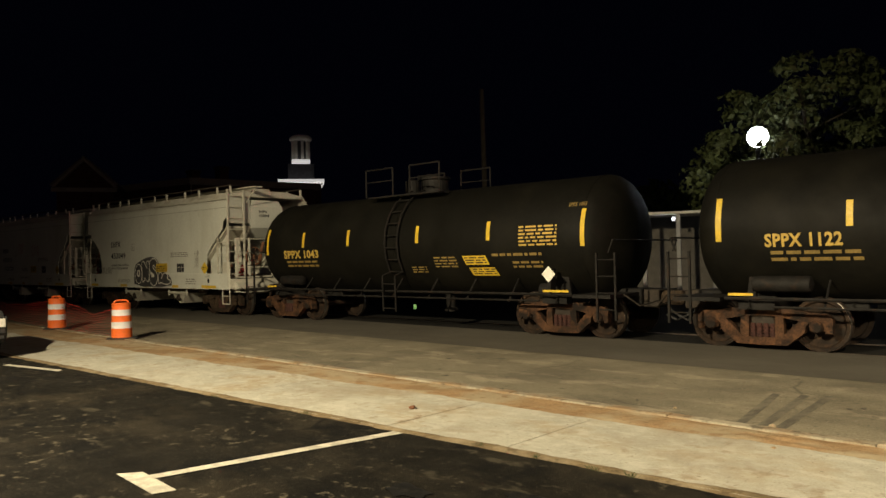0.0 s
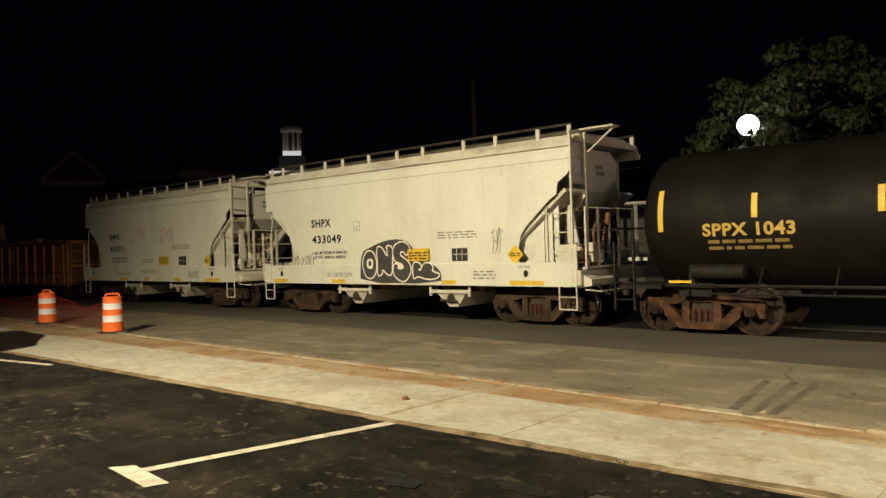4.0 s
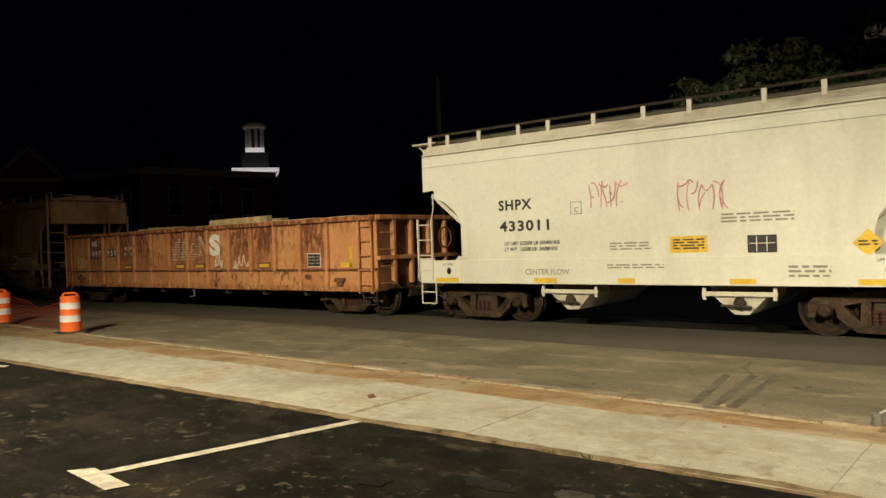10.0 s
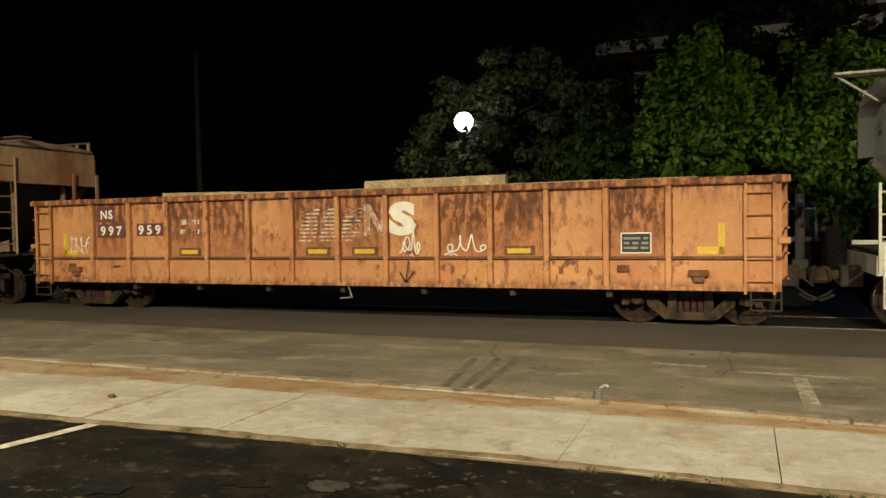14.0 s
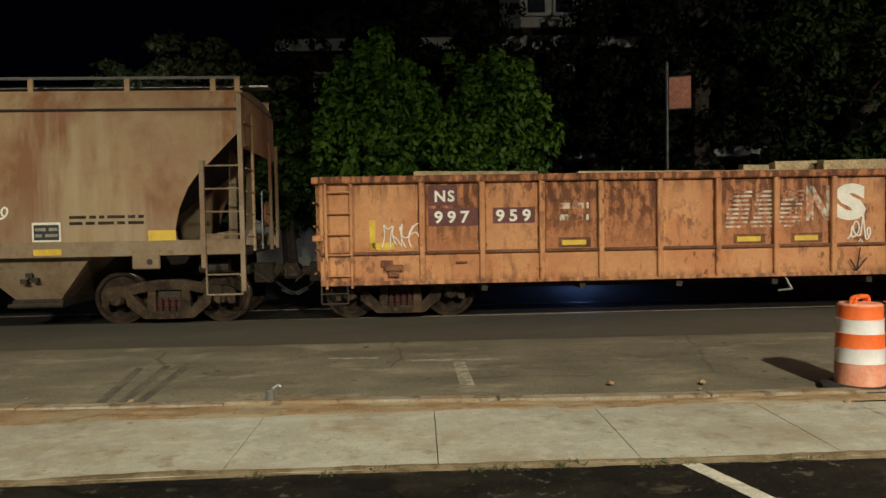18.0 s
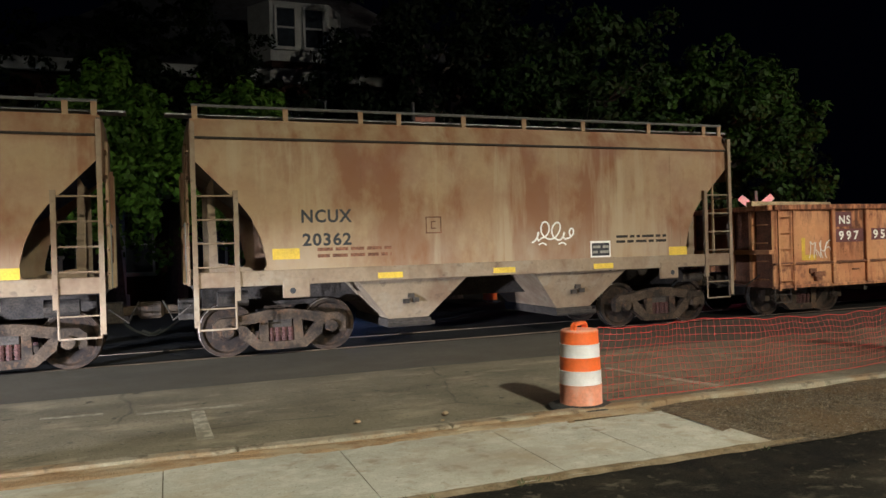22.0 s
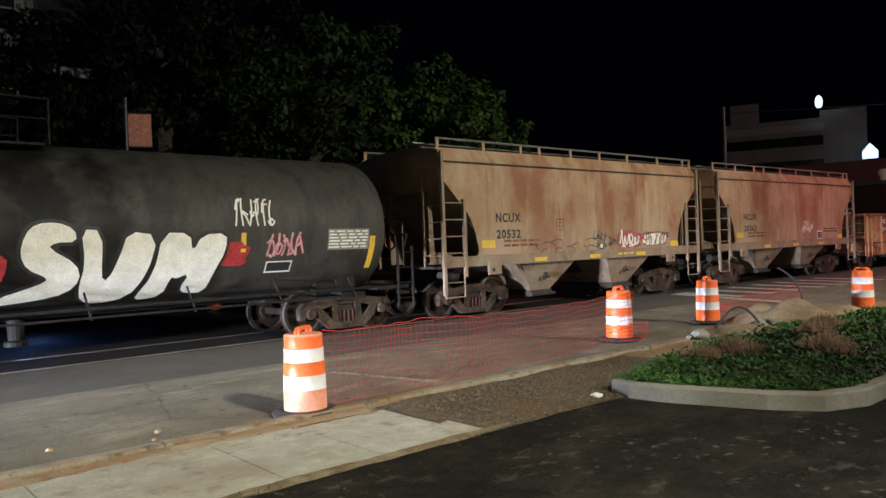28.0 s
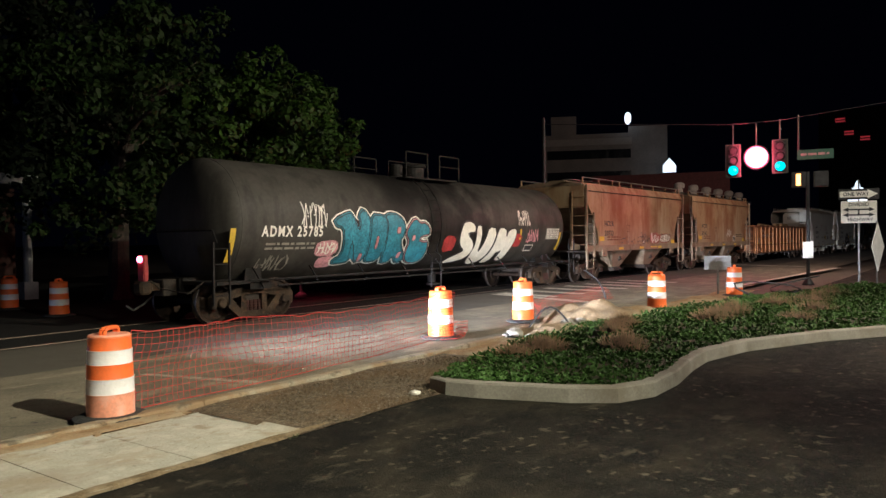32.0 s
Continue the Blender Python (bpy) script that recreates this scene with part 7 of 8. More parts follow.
mound("spoil_mound", 15.0, 6.75, 1.25, 0.42, M_SAND, "heap of sandy orange spoil beside the island", 2)
mound("spoil_mound", 12.6, 6.5, 0.95, 0.2, M_SAND, "low heap of dug sand and clods", 5)
mound("spoil_mound", 16.8, 6.6, 0.9, 0.2, M_DIRT, "low heap of orange clay", 8)


def rock(x, y, s, seed, material=None, z=0.0):
    bm = bmesh.new()
    bmesh.ops.create_icosphere(bm, subdivisions=2, radius=s)
    for v in bm.verts:
        v.co *= 1 + 0.35 * noise.noise((v.co.x / s + seed, v.co.y / s, v.co.z / s))
        v.co.z = v.co.z * 0.6 + s * 0.35 + z
        v.co += Vector((x, y, 0))
    tagged(link("rubble_stone", bm, material or M_KERBN), "broken pale concrete lump lying on the dirt", "rubble", "rubble lumps")


rng = random.Random(77)
for k in range(16):
    rock(rng.uniform(11.6, 14.6), rng.uniform(6.3, 7.0), rng.uniform(0.05, 0.17), k)
rock(6.82, 5.22, 0.07, 30, M_WHTP)
rock(-6.3, 5.68, 0.045, 31, M_RUST, 0.012)
for k in range(10):
    rock(rng.uniform(-9, 4), rng.uniform(6.4, 7.6), rng.uniform(0.02, 0.04), 40 + k, M_DIRT)

# bent black conduit out of the spoil, cables on the island
bm = bmesh.new()
pts = [Vector((15.25 - 0.45 * u, 6.6 + a, z)) for u, a, z in ((0, 0, -0.05), (0, 0, 0.25), (0.07, 0.03, 0.52), (0.14, 0.1, 0.72), (0.22, 0.2, 0.87), (0.33, 0.32, 0.98), (0.42, 0.42, 1.05))]
tube(bm, pts, 0.02, 8)
tagged(link("conduit", bm, M_RUBBER, True), "bent black plastic conduit sticking out of the dirt", "conduit")
bm = bmesh.new()
tube(bm, [Vector((19 + 0.5 * k, 4.6 + 0.6 * math.sin(k * 0.8), 0.35 + 0.22 * math.sin(k * 0.55))) for k in range(14)], 0.022, 6)
tagged(link("cable", bm, M_RUBBER), "loose black cable looped over the planting", "cable")
bm = bmesh.new()
tube(bm, [Vector((12.4 + 0.12 * k, 6.9 - 0.05 * k, 0.1 + 0.35 * math.sin(k * 0.42))) for k in range(9)], 0.018, 6)
tagged(link("cable", bm, M_RUBBER), "loose black cable looped over the spoil", "cable")

# capped pipe stub in the dirt strip
st = empty("pipe_stub", "short grey capped pipe stub in the dirt strip", "pipe stub", "", pose(-1.45, 7.02, 0))
bm = bmesh.new()
lathe(bm, [(0.045, -0.02), (0.045, 0.13), (0.05, 0.135), (0.05, 0.16), (0.0001, 0.165)], 14)
part("stub", bm, M_STEELP, st)
bm = bmesh.new()
tube(bm, [(0.0, 0, 0.14), (0.07, 0.02, 0.19), (0.1, 0.02, 0.17)], 0.018)
part("cap_lever", bm, M_STEELP, st)


# ---- signals and signs at the crossing ----
def board(parent, name, x, y, z, w, h, turn, material, label="", thick=0.02):
    bm = bmesh.new()
    box(bm, -w / 2, w / 2, -thick / 2, thick / 2, -h / 2, h / 2, 0.004)
    ob = part(name, bm, material, parent, label)
    ob.matrix_basis = pose(x, y, z, 0, 0, turn)
    return ob


def face_words(parent, text, h, dx, dz, material, wide=1.0, name="lettering"):
    bm = letters(text, h, wide, h * 0.03)
    for v in bm.verts:
        v.co = Vector((v.co.x + dx, -0.018, v.co.y + dz))
    part(name, bm, material, parent)


def face_shape(parent, pts, material, name="symbol", lift=0.018):
    bm = bmesh.new()
    bm.faces.new([bm.verts.new((x, -lift, z)) for x, z in pts])
    part(name, bm, material, parent)


def signal_head(x, y, z, turn, lit, material):
    sgn = empty("traffic_signal", "dark traffic signal head hanging over the street, one lens lit", "traffic light", "signals over the crossing", pose(x, y, z, 0, 0, turn))
    bm = bmesh.new()
    box(bm, -0.24, 0.24, 0.0, 0.2, -0.62, 0.62, 0.03)
    part("housing", bm, M_DARKST, sgn)
    bm = bmesh.new()
    for a, b, c, d in ((-0.30, -0.24, -0.66, 0.66), (0.24, 0.30, -0.66, 0.66), (-0.30, 0.30, 0.62, 0.68), (-0.30, 0.30, -0.68, -0.62)):
        box(bm, a, b, 0.08, 0.1, c, d)
    part("backplate", bm, M_DIMTRIM, sgn, "pale reflective border")
    for k, dz in enumerate((0.4, 0.0, -0.4)):
        bm = bmesh.new()
        lathe(bm, [(0.0001, -0.10), (0.13, -0.08), (0.19, 0.0)], 20, "y", (0, 0, dz))
        part("lens", bm, material if k == lit else M_RUBBER, sgn, "glowing lens" if k == lit else "")
        bm = bmesh.new()
        lathe(bm, [(0.195, 0.0), (0.195, -0.08), (0.202, -0.08), (0.202, 0.0)], 20, "y", (0, 0, dz), False)
        part("visor", bm, M_DARKST, sgn)
    bm = bmesh.new()
    bar(bm, (0, 0.1, 0.6), (0, 0.1, 1.5), 0.03)
    part("hanger", bm, M_DARKST, sgn)
    return sgn


signal_head(31.9, 8.30, 4.85, -75, 2, G_GREEN)
signal_head(32.3, 6.60, 4.95, -78, 2, G_GREEN)
fl = empty("flasher", "large glowing red warning light over the crossing", "warning light", "", pose(32.1, 7.45, 4.95, 0, 0, -77))
bm = bmesh.new()
lathe(bm, [(0.0001, -0.2), (0.25, -0.17), (0.40, -0.08), (0.43, 0.0)], 24, "y")
part("lens", bm, G_RED, fl, "glowing red lens", True)
bm = bmesh.new()
lathe(bm, [(0.43, 0.0), (0.5, 0.02), (0.5, 0.05), (0.0001, 0.06)], 24, "y")
bar(bm, (0, 0.05, 0.4), (0, 0.05, 1.4), 0.03)
part("housing", bm, M_DARKST, fl)
wire = bmesh.new()
tube(wire, [(30, 16, 6.9), (32, 8.3, 6.35), (32.4, 6.6, 6.4), (33, 0, 7.0)], 0.015)
tagged(link("span_wire", wire, M_DARKST), "thin dark span wire carrying the signals", "cable")
for x, y, h in ((30, 16, 7.2), (33, 0, 7.3)):
    p = empty("signal_pole", "plain steel pole holding the span wire", "pole", "poles of the span wire", pose(x, y, -0.02))
    bm = bmesh.new()
    bar(bm, (0, 0, 0), (0, 0, h), 0.11, 10, 0.08)
    part("pole", bm, M_DARKST, p)


ns = empty("street_sign", "green street name sign on a dark arm", "street sign", "", pose(32.5, 5.4, 4.95, 0, 0, -80))
board(ns, "panel", 0.05, 0, 0, 1.28, 0.38, 0, M_SIGNG)
bm = bars(1.0, 0.18, 1, 3, 1.6)
for v in bm.verts:
    v.co = Vector((v.co.x - 0.46, -0.018, v.co.y - 0.09))
part("lettering", bm, M_GREYP, ns)
bm = bmesh.new()
bar(bm, (-0.55, 0.03, 0.2), (-0.55, 0.03, 1.6), 0.035)
part("arm", bm, M_DARKST, ns)

sp = empty("sign_post", "steel post with one way and divided highway signs", "road sign", "", pose(28.7, 3.42, 0, 0, 0, -83))
bm = bmesh.new()
box(bm, -0.03, 0.03, -0.02, 0.02, 0, 3.6)
part("post", bm, M_STEELP, sp)
ow = board(sp, "one_way_panel", 0, -0.035, 3.12, 1.2, 0.36, 0, M_DARKST)
face_shape(ow, [(-0.56, -0.10), (0.26, -0.10), (0.26, -0.16), (0.56, 0.0), (0.26, 0.16), (0.26, 0.10), (-0.56, 0.10)], M_WHTP, "arrow")
face_words(ow, "ONE WAY", 0.12, -0.46, -0.055, M_BLKP, 0.95)
for v in ow.children[-1].data.vertices:
    v.co.y = -0.024
dh = board(sp, "divided_highway_panel", 0, -0.035, 2.52, 1.06, 0.74, 0, M_WHTP)
face_words(dh, "DIVIDED", 0.11, -0.3, 0.2, M_BLKP)
face_words(dh, "HIGHWAY", 0.11, -0.33, -0.31, M_BLKP)
for dz, s in ((0.08, 1), (-0.1, -1)):
    face_shape(dh, [(-0.42, dz - 0.02), (0.42, dz - 0.02), (0.42, dz + 0.03), (-0.42, dz + 0.03)], M_BLKP, "arrow_shaft")
    for q in (-1, 1):
        face_shape(dh, [(q * 0.3, dz - 0.07), (q * 0.47, dz), (q * 0.3, dz + 0.08)], M_BLKP, "arrow_head", 0.019)
face_shape(dh, [(-0.025, -0.1), (0.025, -0.1), (0.025, 0.1), (-0.025, 0.1)], M_BLKP, "median_mark", 0.02)

dg = empty("diamond_sign", "pale diamond road sign seen nearly edge-on", "road sign", "", pose(28.4, 2.85, 0, 0, 0, -20))
bm = bmesh.new()
bar(bm, (0, 0.02, 0), (0, 0.02, 2.2), 0.025)
part("post", bm, M_STEELP, dg)
bm = bmesh.new()
sheet(bm, [(0, 0.55), (0.42, 1.35), (0, 2.15), (-0.42, 1.35)], -0.02, 0.0)
part("panel", bm, M_WHTP, dg)

pd = empty("pedestrian_signal", "dark post with pedestrian signals and a small notice", "pedestrian signal", "", pose(29.0, 5.03, 0, 0, 0, -80))
bm = bmesh.new()
bar(bm, (0, 0, 0), (0, 0, 4.0), 0.06, 10)
lathe(bm, [(0.2, 0), (0.2, 0.06), (0.1, 0.22), (0.06, 0.25)], 12)
part("post", bm, M_DARKST, pd)
for dx in (-0.28, 0.42):
    bm = bmesh.new()
    box(bm, dx - 0.24, dx + 0.24, -0.16, 0.12, 3.45, 4.0, 0.03)
    part("housing", bm, M_DARKST, pd)
bm = bmesh.new()
box(bm, -0.36, -0.22, -0.17, -0.165, 3.52, 3.92)
part("lens", bm, G_AMBER, pd, "glowing amber symbol")
board(pd, "notice", 0, -0.08, 1.25, 0.34, 0.58, 0, M_WHTP)

bs = empty("sign_post", "small plain sign board on a thin post, its back turned", "road sign", "", pose(23.6, 6.62, 0, 0, 0, -70))
bm = bmesh.new()
bar(bm, (0, 0, 0), (0, 0, 1.0), 0.03)
part("post", bm, M_STEELP, bs)
board(bs, "panel", 0, -0.02, 0.95, 0.78, 0.42, 0, M_STEELP)

# ---- far right: offices, street lamps ----
def block(parent, name, c, u, v, z0, z1, material, label=""):
    """A box over the corner c with level sides u and v."""
    bm = bmesh.new()
    p = [Vector((*c, 0)), Vector((c[0] + u[0], c[1] + u[1], 0)), Vector((c[0] + u[0] + v[0], c[1] + u[1] + v[1], 0)), Vector((c[0] + v[0], c[1] + v[1], 0))]
    loft(bm, [[q + Vector((0, 0, z0)) for q in p], [q + Vector((0, 0, z1)) for q in p]])
    return part(name, bm, material, parent, label)


of = empty("office_building", "pale concrete office block with dark window bands, dimly lit", "building")
block(of, "wall", (83.9, 44.6), (4.6, -10.0), (14, 7), 0, 14.8, M_CONC)
block(of, "stair_tower", (88.2, 35.4), (1.9, -4.2), (12, 5), 0, 15.6, M_CONC)
block(of, "penthouse", (84.6, 44.2), (1.4, -2.8), (8, 4), 14.8, 17.2, M_CONC)
for k, z in enumerate((12.9, 10.2, 7.6, 5.0)):
    block(of, "window_band", (83.93 - 0.1, 44.4), (4.3, -9.3), (-0.05, -0.03), z - 1.2, z - 0.1, M_PANE)
block(of, "parapet", (83.6, 44.75), (4.5, -9.8), (0.3, 0.15), 13.4, 14.2, M_TRIM, "white spandrel band")
lg = empty("lit_sign", "glowing white oval sign on a roof", "sign")
bm = bmesh.new()
lathe(bm, [(0.0001, -0.1), (0.38, -0.1), (0.38, 0.1), (0.0001, 0.1)], 20, "x")
for v in bm.verts:
    v.co.z *= 1.9
    v.co += Vector((86.5, 34.8, 16.3))
part("panel", bm, G_LIT, lg)
lg = empty("lit_gable", "small glowing white gabled sign", "sign")
bm = bmesh.new()
sheet(bm, [(-0.7, 0), (0.7, 0), (0.7, 0.8), (0, 1.6), (-0.7, 0.8)], 0, 0.2)
for v in bm.verts:
    x, y = v.co.x, v.co.y
    v.co = Vector((86 + 0.33 * x + y, 29.6 - 0.94 * x, v.co.z + 9.4))
part("panel", bm, G_LIT, lg)
bm = bmesh.new()
bar(bm, (86.15, 29.6, -0.1), (86.15, 29.6, 9.45), 0.12, 8)
part("post", bm, M_DARKST, lg)
rb = empty("store_building", "low dark red building with roof vents", "building")
block(rb, "wall", (62, 28), (3.1, -10.7), (10, 3), -0.02, 5.3, M_BRICK)
block(rb, "roof", (61.8, 28.2), (3.2, -11.0), (10.4, 3.2), 5.3, 7.3, M_BROWNP)
sh = empty("shed", "long low brick shed with a row of round roof vents", "building")
block(sh, "wall", (51.4, 16.9), (18.4, 0), (0, 5), -0.02, 4.6, M_BRICK)
block(sh, "roof", (51.2, 16.7), (18.8, 0), (0, 5.4), 4.6, 4.85, M_ROOF)
for k in range(6):
    bm = bmesh.new()
    lathe(bm, [(0.24, 4.84), (0.24, 5.2), (0.36, 5.22), (0.36, 5.5), (0.2, 5.62), (0.0001, 5.64)], 12, "z", (52.4 + 3.15 * k, 17.3, 0))
    part("vent", bm, M_TRIM, sh, "pale round roof vent")
dm = empty("lit_dome", "white lantern dome with a finial far off, glowing in place of floodlight", "cupola")
bm = bmesh.new()
lathe(bm, [(1.1, 0), (1.1, 1.2), (1.3, 1.25), (1.2, 1.7), (0.8, 2.5), (0.3, 2.8), (0.25, 3.2), (0.05, 3.6)], 16, "z", (109, 13, 5.2))
# the dome's shell itself emits, instead of being lit
part("lantern", bm, G_LIT, dm, "", True)
bm = bmesh.new()
box(bm, 106, 114, 9.5, 16.5, -0.02, 5.2)
part("wall", bm, M_NEARBLACK, dm)
lp = empty("street_lamp", "tall steel street lamp with an unlit head", "street lamp")
bm = bmesh.new()
bar(bm, (40, 2.0, 0), (40, 2.0, 8.1), 0.09, 8)
bar(bm, (40, 2.0, 8.1), (39.7, 2.7, 8.2), 0.06, 8)
box(bm, 39.3, 40.0, 2.4, 2.9, 8.12, 8.28)
part("pole", bm, M_STEELP, lp)
fb = empty("far_building", "dark tall building with dim red signs behind the crossing", "building")
block(fb, "wall", (131, 9.2), (0.6, 11.9), (16, 0), -0.02, 21.5, M_NEARBLACK)
for y, z in ((17.9, 19.8), (16.7, 17.7), (14.5, 16.7)):
    for dz in (-0.2, 0.2):
        bm = bmesh.new()
        box(bm, 130.6, 130.9, y - 0.65, y + 0.65, z + dz - 0.1, z + dz + 0.1)
        part("red_sign", bm, G_DIMRED, fb, "dim red glowing sign")


# weeds along the edge of the lot
M_WEED = mat("dull_weeds", (0.06, 0.07, 0.025), 0.8, vary=0.4, scale=5, fine=30, bump=0)
rng = random.Random(31)
verts, faces = [], []
for _ in range(22):
    cx = rng.choice((rng.uniform(-1.6, 1.9), rng.uniform(-9, 5)))
    cy = edge_y(cx) - rng.uniform(0.0, 0.09)
    for _ in range(rng.randrange(6, 16)):
        a, h = rng.uniform(0, 6.28), rng.uniform(0.015, 0.05)
        bx, by = cx + rng.gauss(0, 0.03), cy + rng.gauss(0, 0.012)
        tx, ty = bx + 0.03 * math.cos(a), by + 0.03 * math.sin(a)
        b = len(verts)
        verts += [(bx - 0.004, by, 0), (bx + 0.004, by, 0), (tx + 0.004, ty, h), (tx - 0.004, ty, h * 0.9)]
        faces.append((b, b + 1, b + 2, b + 3))
me = bpy.data.meshes.new("weeds")
me.from_pydata(verts, [], faces)
me.materials.append(M_WEED)
tagged(new("weeds", me), "small weeds growing along the edge of the lot", "weeds", kind="stuff")


# ---- behind the track ----
def tree(x, y, height, crown_r, crown_z, leaves, material, seed, label, droop=0.0, squash=1.0, leaf=0.11):
    rng = random.Random(seed)
    t = empty("tree", label, "tree", "trees behind the track", pose(x, y, -0.03))
    bm = bmesh.new()
    tips = []
    r0 = 0.05 * height ** 0.75 + 0.06
    top = Vector((rng.uniform(-0.3, 0.3), rng.uniform(-0.2, 0.2), crown_z * 0.75))
    bar(bm, (0, 0, 0), top, r0, 10, r0 * 0.7)
    bar(bm, (0, 0, -0.05), (0, 0, 0.35), r0 * 1.45, 10, r0)
    for k in range(9):
        a = 2 * math.pi * k / 9 + rng.uniform(-0.3, 0.3)
        el = rng.uniform(0.15, 1.2)
        L = crown_r * rng.uniform(0.6, 0.95)
        mid = top + Vector((math.cos(a) * math.cos(el), math.sin(a) * math.cos(el), math.sin(el) * squash + 0.25)) * L * 0.5
        end = mid + Vector((math.cos(a + 0.3), math.sin(a + 0.3), 0.5 * math.sin(el) + rng.uniform(-0.1, 0.3))) * L * 0.5
        bar(bm, top, mid, r0 * 0.45, 7, r0 * 0.28)
        bar(bm, mid, end, r0 * 0.28, 6, r0 * 0.1)
        tips += [mid, end]
        for q in range(2):
            e2 = mid + Vector((rng.uniform(-1, 1), rng.uniform(-1, 1), rng.uniform(0, 1))) * L * 0.45
            bar(bm, mid, e2, r0 * 0.16, 5, r0 * 0.05)
            tips.append(e2)
    part("trunk", bm, M_BARK, t)
    # sprays of leaves in small domes over an uneven crown, gaps between them
    clumps = []
    for k in range(int(90 + 22 * crown_r)):
        d = Vector((rng.gauss(0, 1), rng.gauss(0, 1), rng.gauss(0, 1))).normalized()
        f = rng.uniform(0.55, 1.0) * (1 + 0.38 * noise.noise((d.x * 1.7 + seed, d.y * 1.7, d.z * 1.7)))
        c = Vector((d.x * crown_r * f, d.y * crown_r * f, crown_z + d.z * (height - crown_z) * f))
        c.z -= droop * max(0, f - 0.5) * rng.random()
        clumps.append((*c, rng.uniform(0.35, 0.8) * (0.35 + 0.13 * crown_r)))
    clumps += [(*p, 0.3 + 0.08 * crown_r) for p in tips]
    g = np.random.default_rng(seed)
    leaves = int(leaves * 0.62)
    cl = np.array(clumps)[g.integers(0, len(clumps), leaves)]
    out = g.normal(size=(leaves, 3)) + (0, 0, 0.35)
    out /= np.linalg.norm(out, axis=1, keepdims=True)
    reach = cl[:, 3:] * g.uniform(0.35, 1.0, (leaves, 1)) ** 0.5
    p = cl[:, :3] + out * reach * (1.0, 1.0, 0.62 + 0.25 * min(2.0, droop))
    p[:, 2] -= droop * 0.22 * g.random(leaves)
    p[:, 2] = np.maximum(p[:, 2], 0.6)
    s = leaf * g.uniform(0.6, 1.4, (leaves, 1))
    face = out + 0.42 * g.normal(size=(leaves, 3)) + (0, 0, 0.3)
    n1 = np.cross(face, g.normal(size=(leaves, 3)))
    n1 *= s / np.linalg.norm(n1, axis=1, keepdims=True)
    n2 = np.cross(face, n1)
    n2 *= 0.55 * s / np.linalg.norm(n2, axis=1, keepdims=True)
    verts = np.stack([p - n1, p + n2, p + n1, p - n2], 1).reshape(-1, 3).tolist()
    faces = np.arange(4 * leaves).reshape(-1, 4).tolist()
    me = bpy.data.meshes.new("crown")
    me.from_pydata(verts, [], faces)
    me.materials.append(material)
    ob = new("crown", me)
    ob.parent = t
    return t


# leaf material chosen by how lit or dark each crown looks
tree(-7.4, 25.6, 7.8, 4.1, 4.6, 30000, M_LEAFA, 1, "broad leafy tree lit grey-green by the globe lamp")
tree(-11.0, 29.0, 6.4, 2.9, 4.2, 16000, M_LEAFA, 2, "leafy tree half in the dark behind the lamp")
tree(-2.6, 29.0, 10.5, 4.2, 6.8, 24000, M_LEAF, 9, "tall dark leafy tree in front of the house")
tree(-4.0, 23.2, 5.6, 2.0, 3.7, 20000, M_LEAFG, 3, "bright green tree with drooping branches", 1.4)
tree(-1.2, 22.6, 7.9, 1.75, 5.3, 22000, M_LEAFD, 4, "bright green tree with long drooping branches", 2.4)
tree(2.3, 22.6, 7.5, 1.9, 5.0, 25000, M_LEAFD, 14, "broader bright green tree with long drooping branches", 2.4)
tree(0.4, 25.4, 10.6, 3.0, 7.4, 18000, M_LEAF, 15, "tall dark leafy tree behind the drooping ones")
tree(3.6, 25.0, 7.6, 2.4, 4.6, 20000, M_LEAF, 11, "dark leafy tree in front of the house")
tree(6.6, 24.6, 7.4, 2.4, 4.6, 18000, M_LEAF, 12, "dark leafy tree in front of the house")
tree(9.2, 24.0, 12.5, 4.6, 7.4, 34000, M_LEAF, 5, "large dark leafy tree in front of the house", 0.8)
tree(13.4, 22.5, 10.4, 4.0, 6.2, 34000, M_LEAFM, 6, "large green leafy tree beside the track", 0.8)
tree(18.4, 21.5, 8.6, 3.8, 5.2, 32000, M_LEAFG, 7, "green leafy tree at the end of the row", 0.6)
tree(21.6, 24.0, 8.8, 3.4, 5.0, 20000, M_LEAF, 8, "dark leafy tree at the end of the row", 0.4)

# globe lamp behind the track
gl = empty("globe_lamp", "white globe lamp glowing on a dark post behind the track", "street lamp", "", pose(-8.2, 21.6, 0))
bm = bmesh.new()
lathe(bm, [(0.22, -0.02), (0.2, 0.3), (0.08, 0.5), (0.055, 4.5), (0.08, 4.58), (0.08, 4.63)], 14)
part("post", bm, M_NEARBLACK, gl)
bm = bmesh.new()
bmesh.ops.create_icosphere(bm, subdivisions=3, radius=0.30, matrix=Matrix.Translation((0, -0.0, 5.0)))
ob = part("globe", bm, G_WHITE, gl, "glowing white globe", True)
ob.visible_shadow = False

def far_light(x, y, z, r, material, label):
    f = empty("street_lamp", label, "street lamp", "small lamps behind the track", pose(x, y, 0))
    bm = bmesh.new()
    bar(bm, (0, 0, -0.03), (0, 0, z - r * 0.8), 0.04, 8)
    part("post", bm, M_DARKST, f)
    bm = bmesh.new()
    bmesh.ops.create_icosphere(bm, subdivisions=2, radius=r, matrix=Matrix.Translation((0, 0, z)))
    ob = part("globe", bm, material, f)
    ob.visible_shadow = False


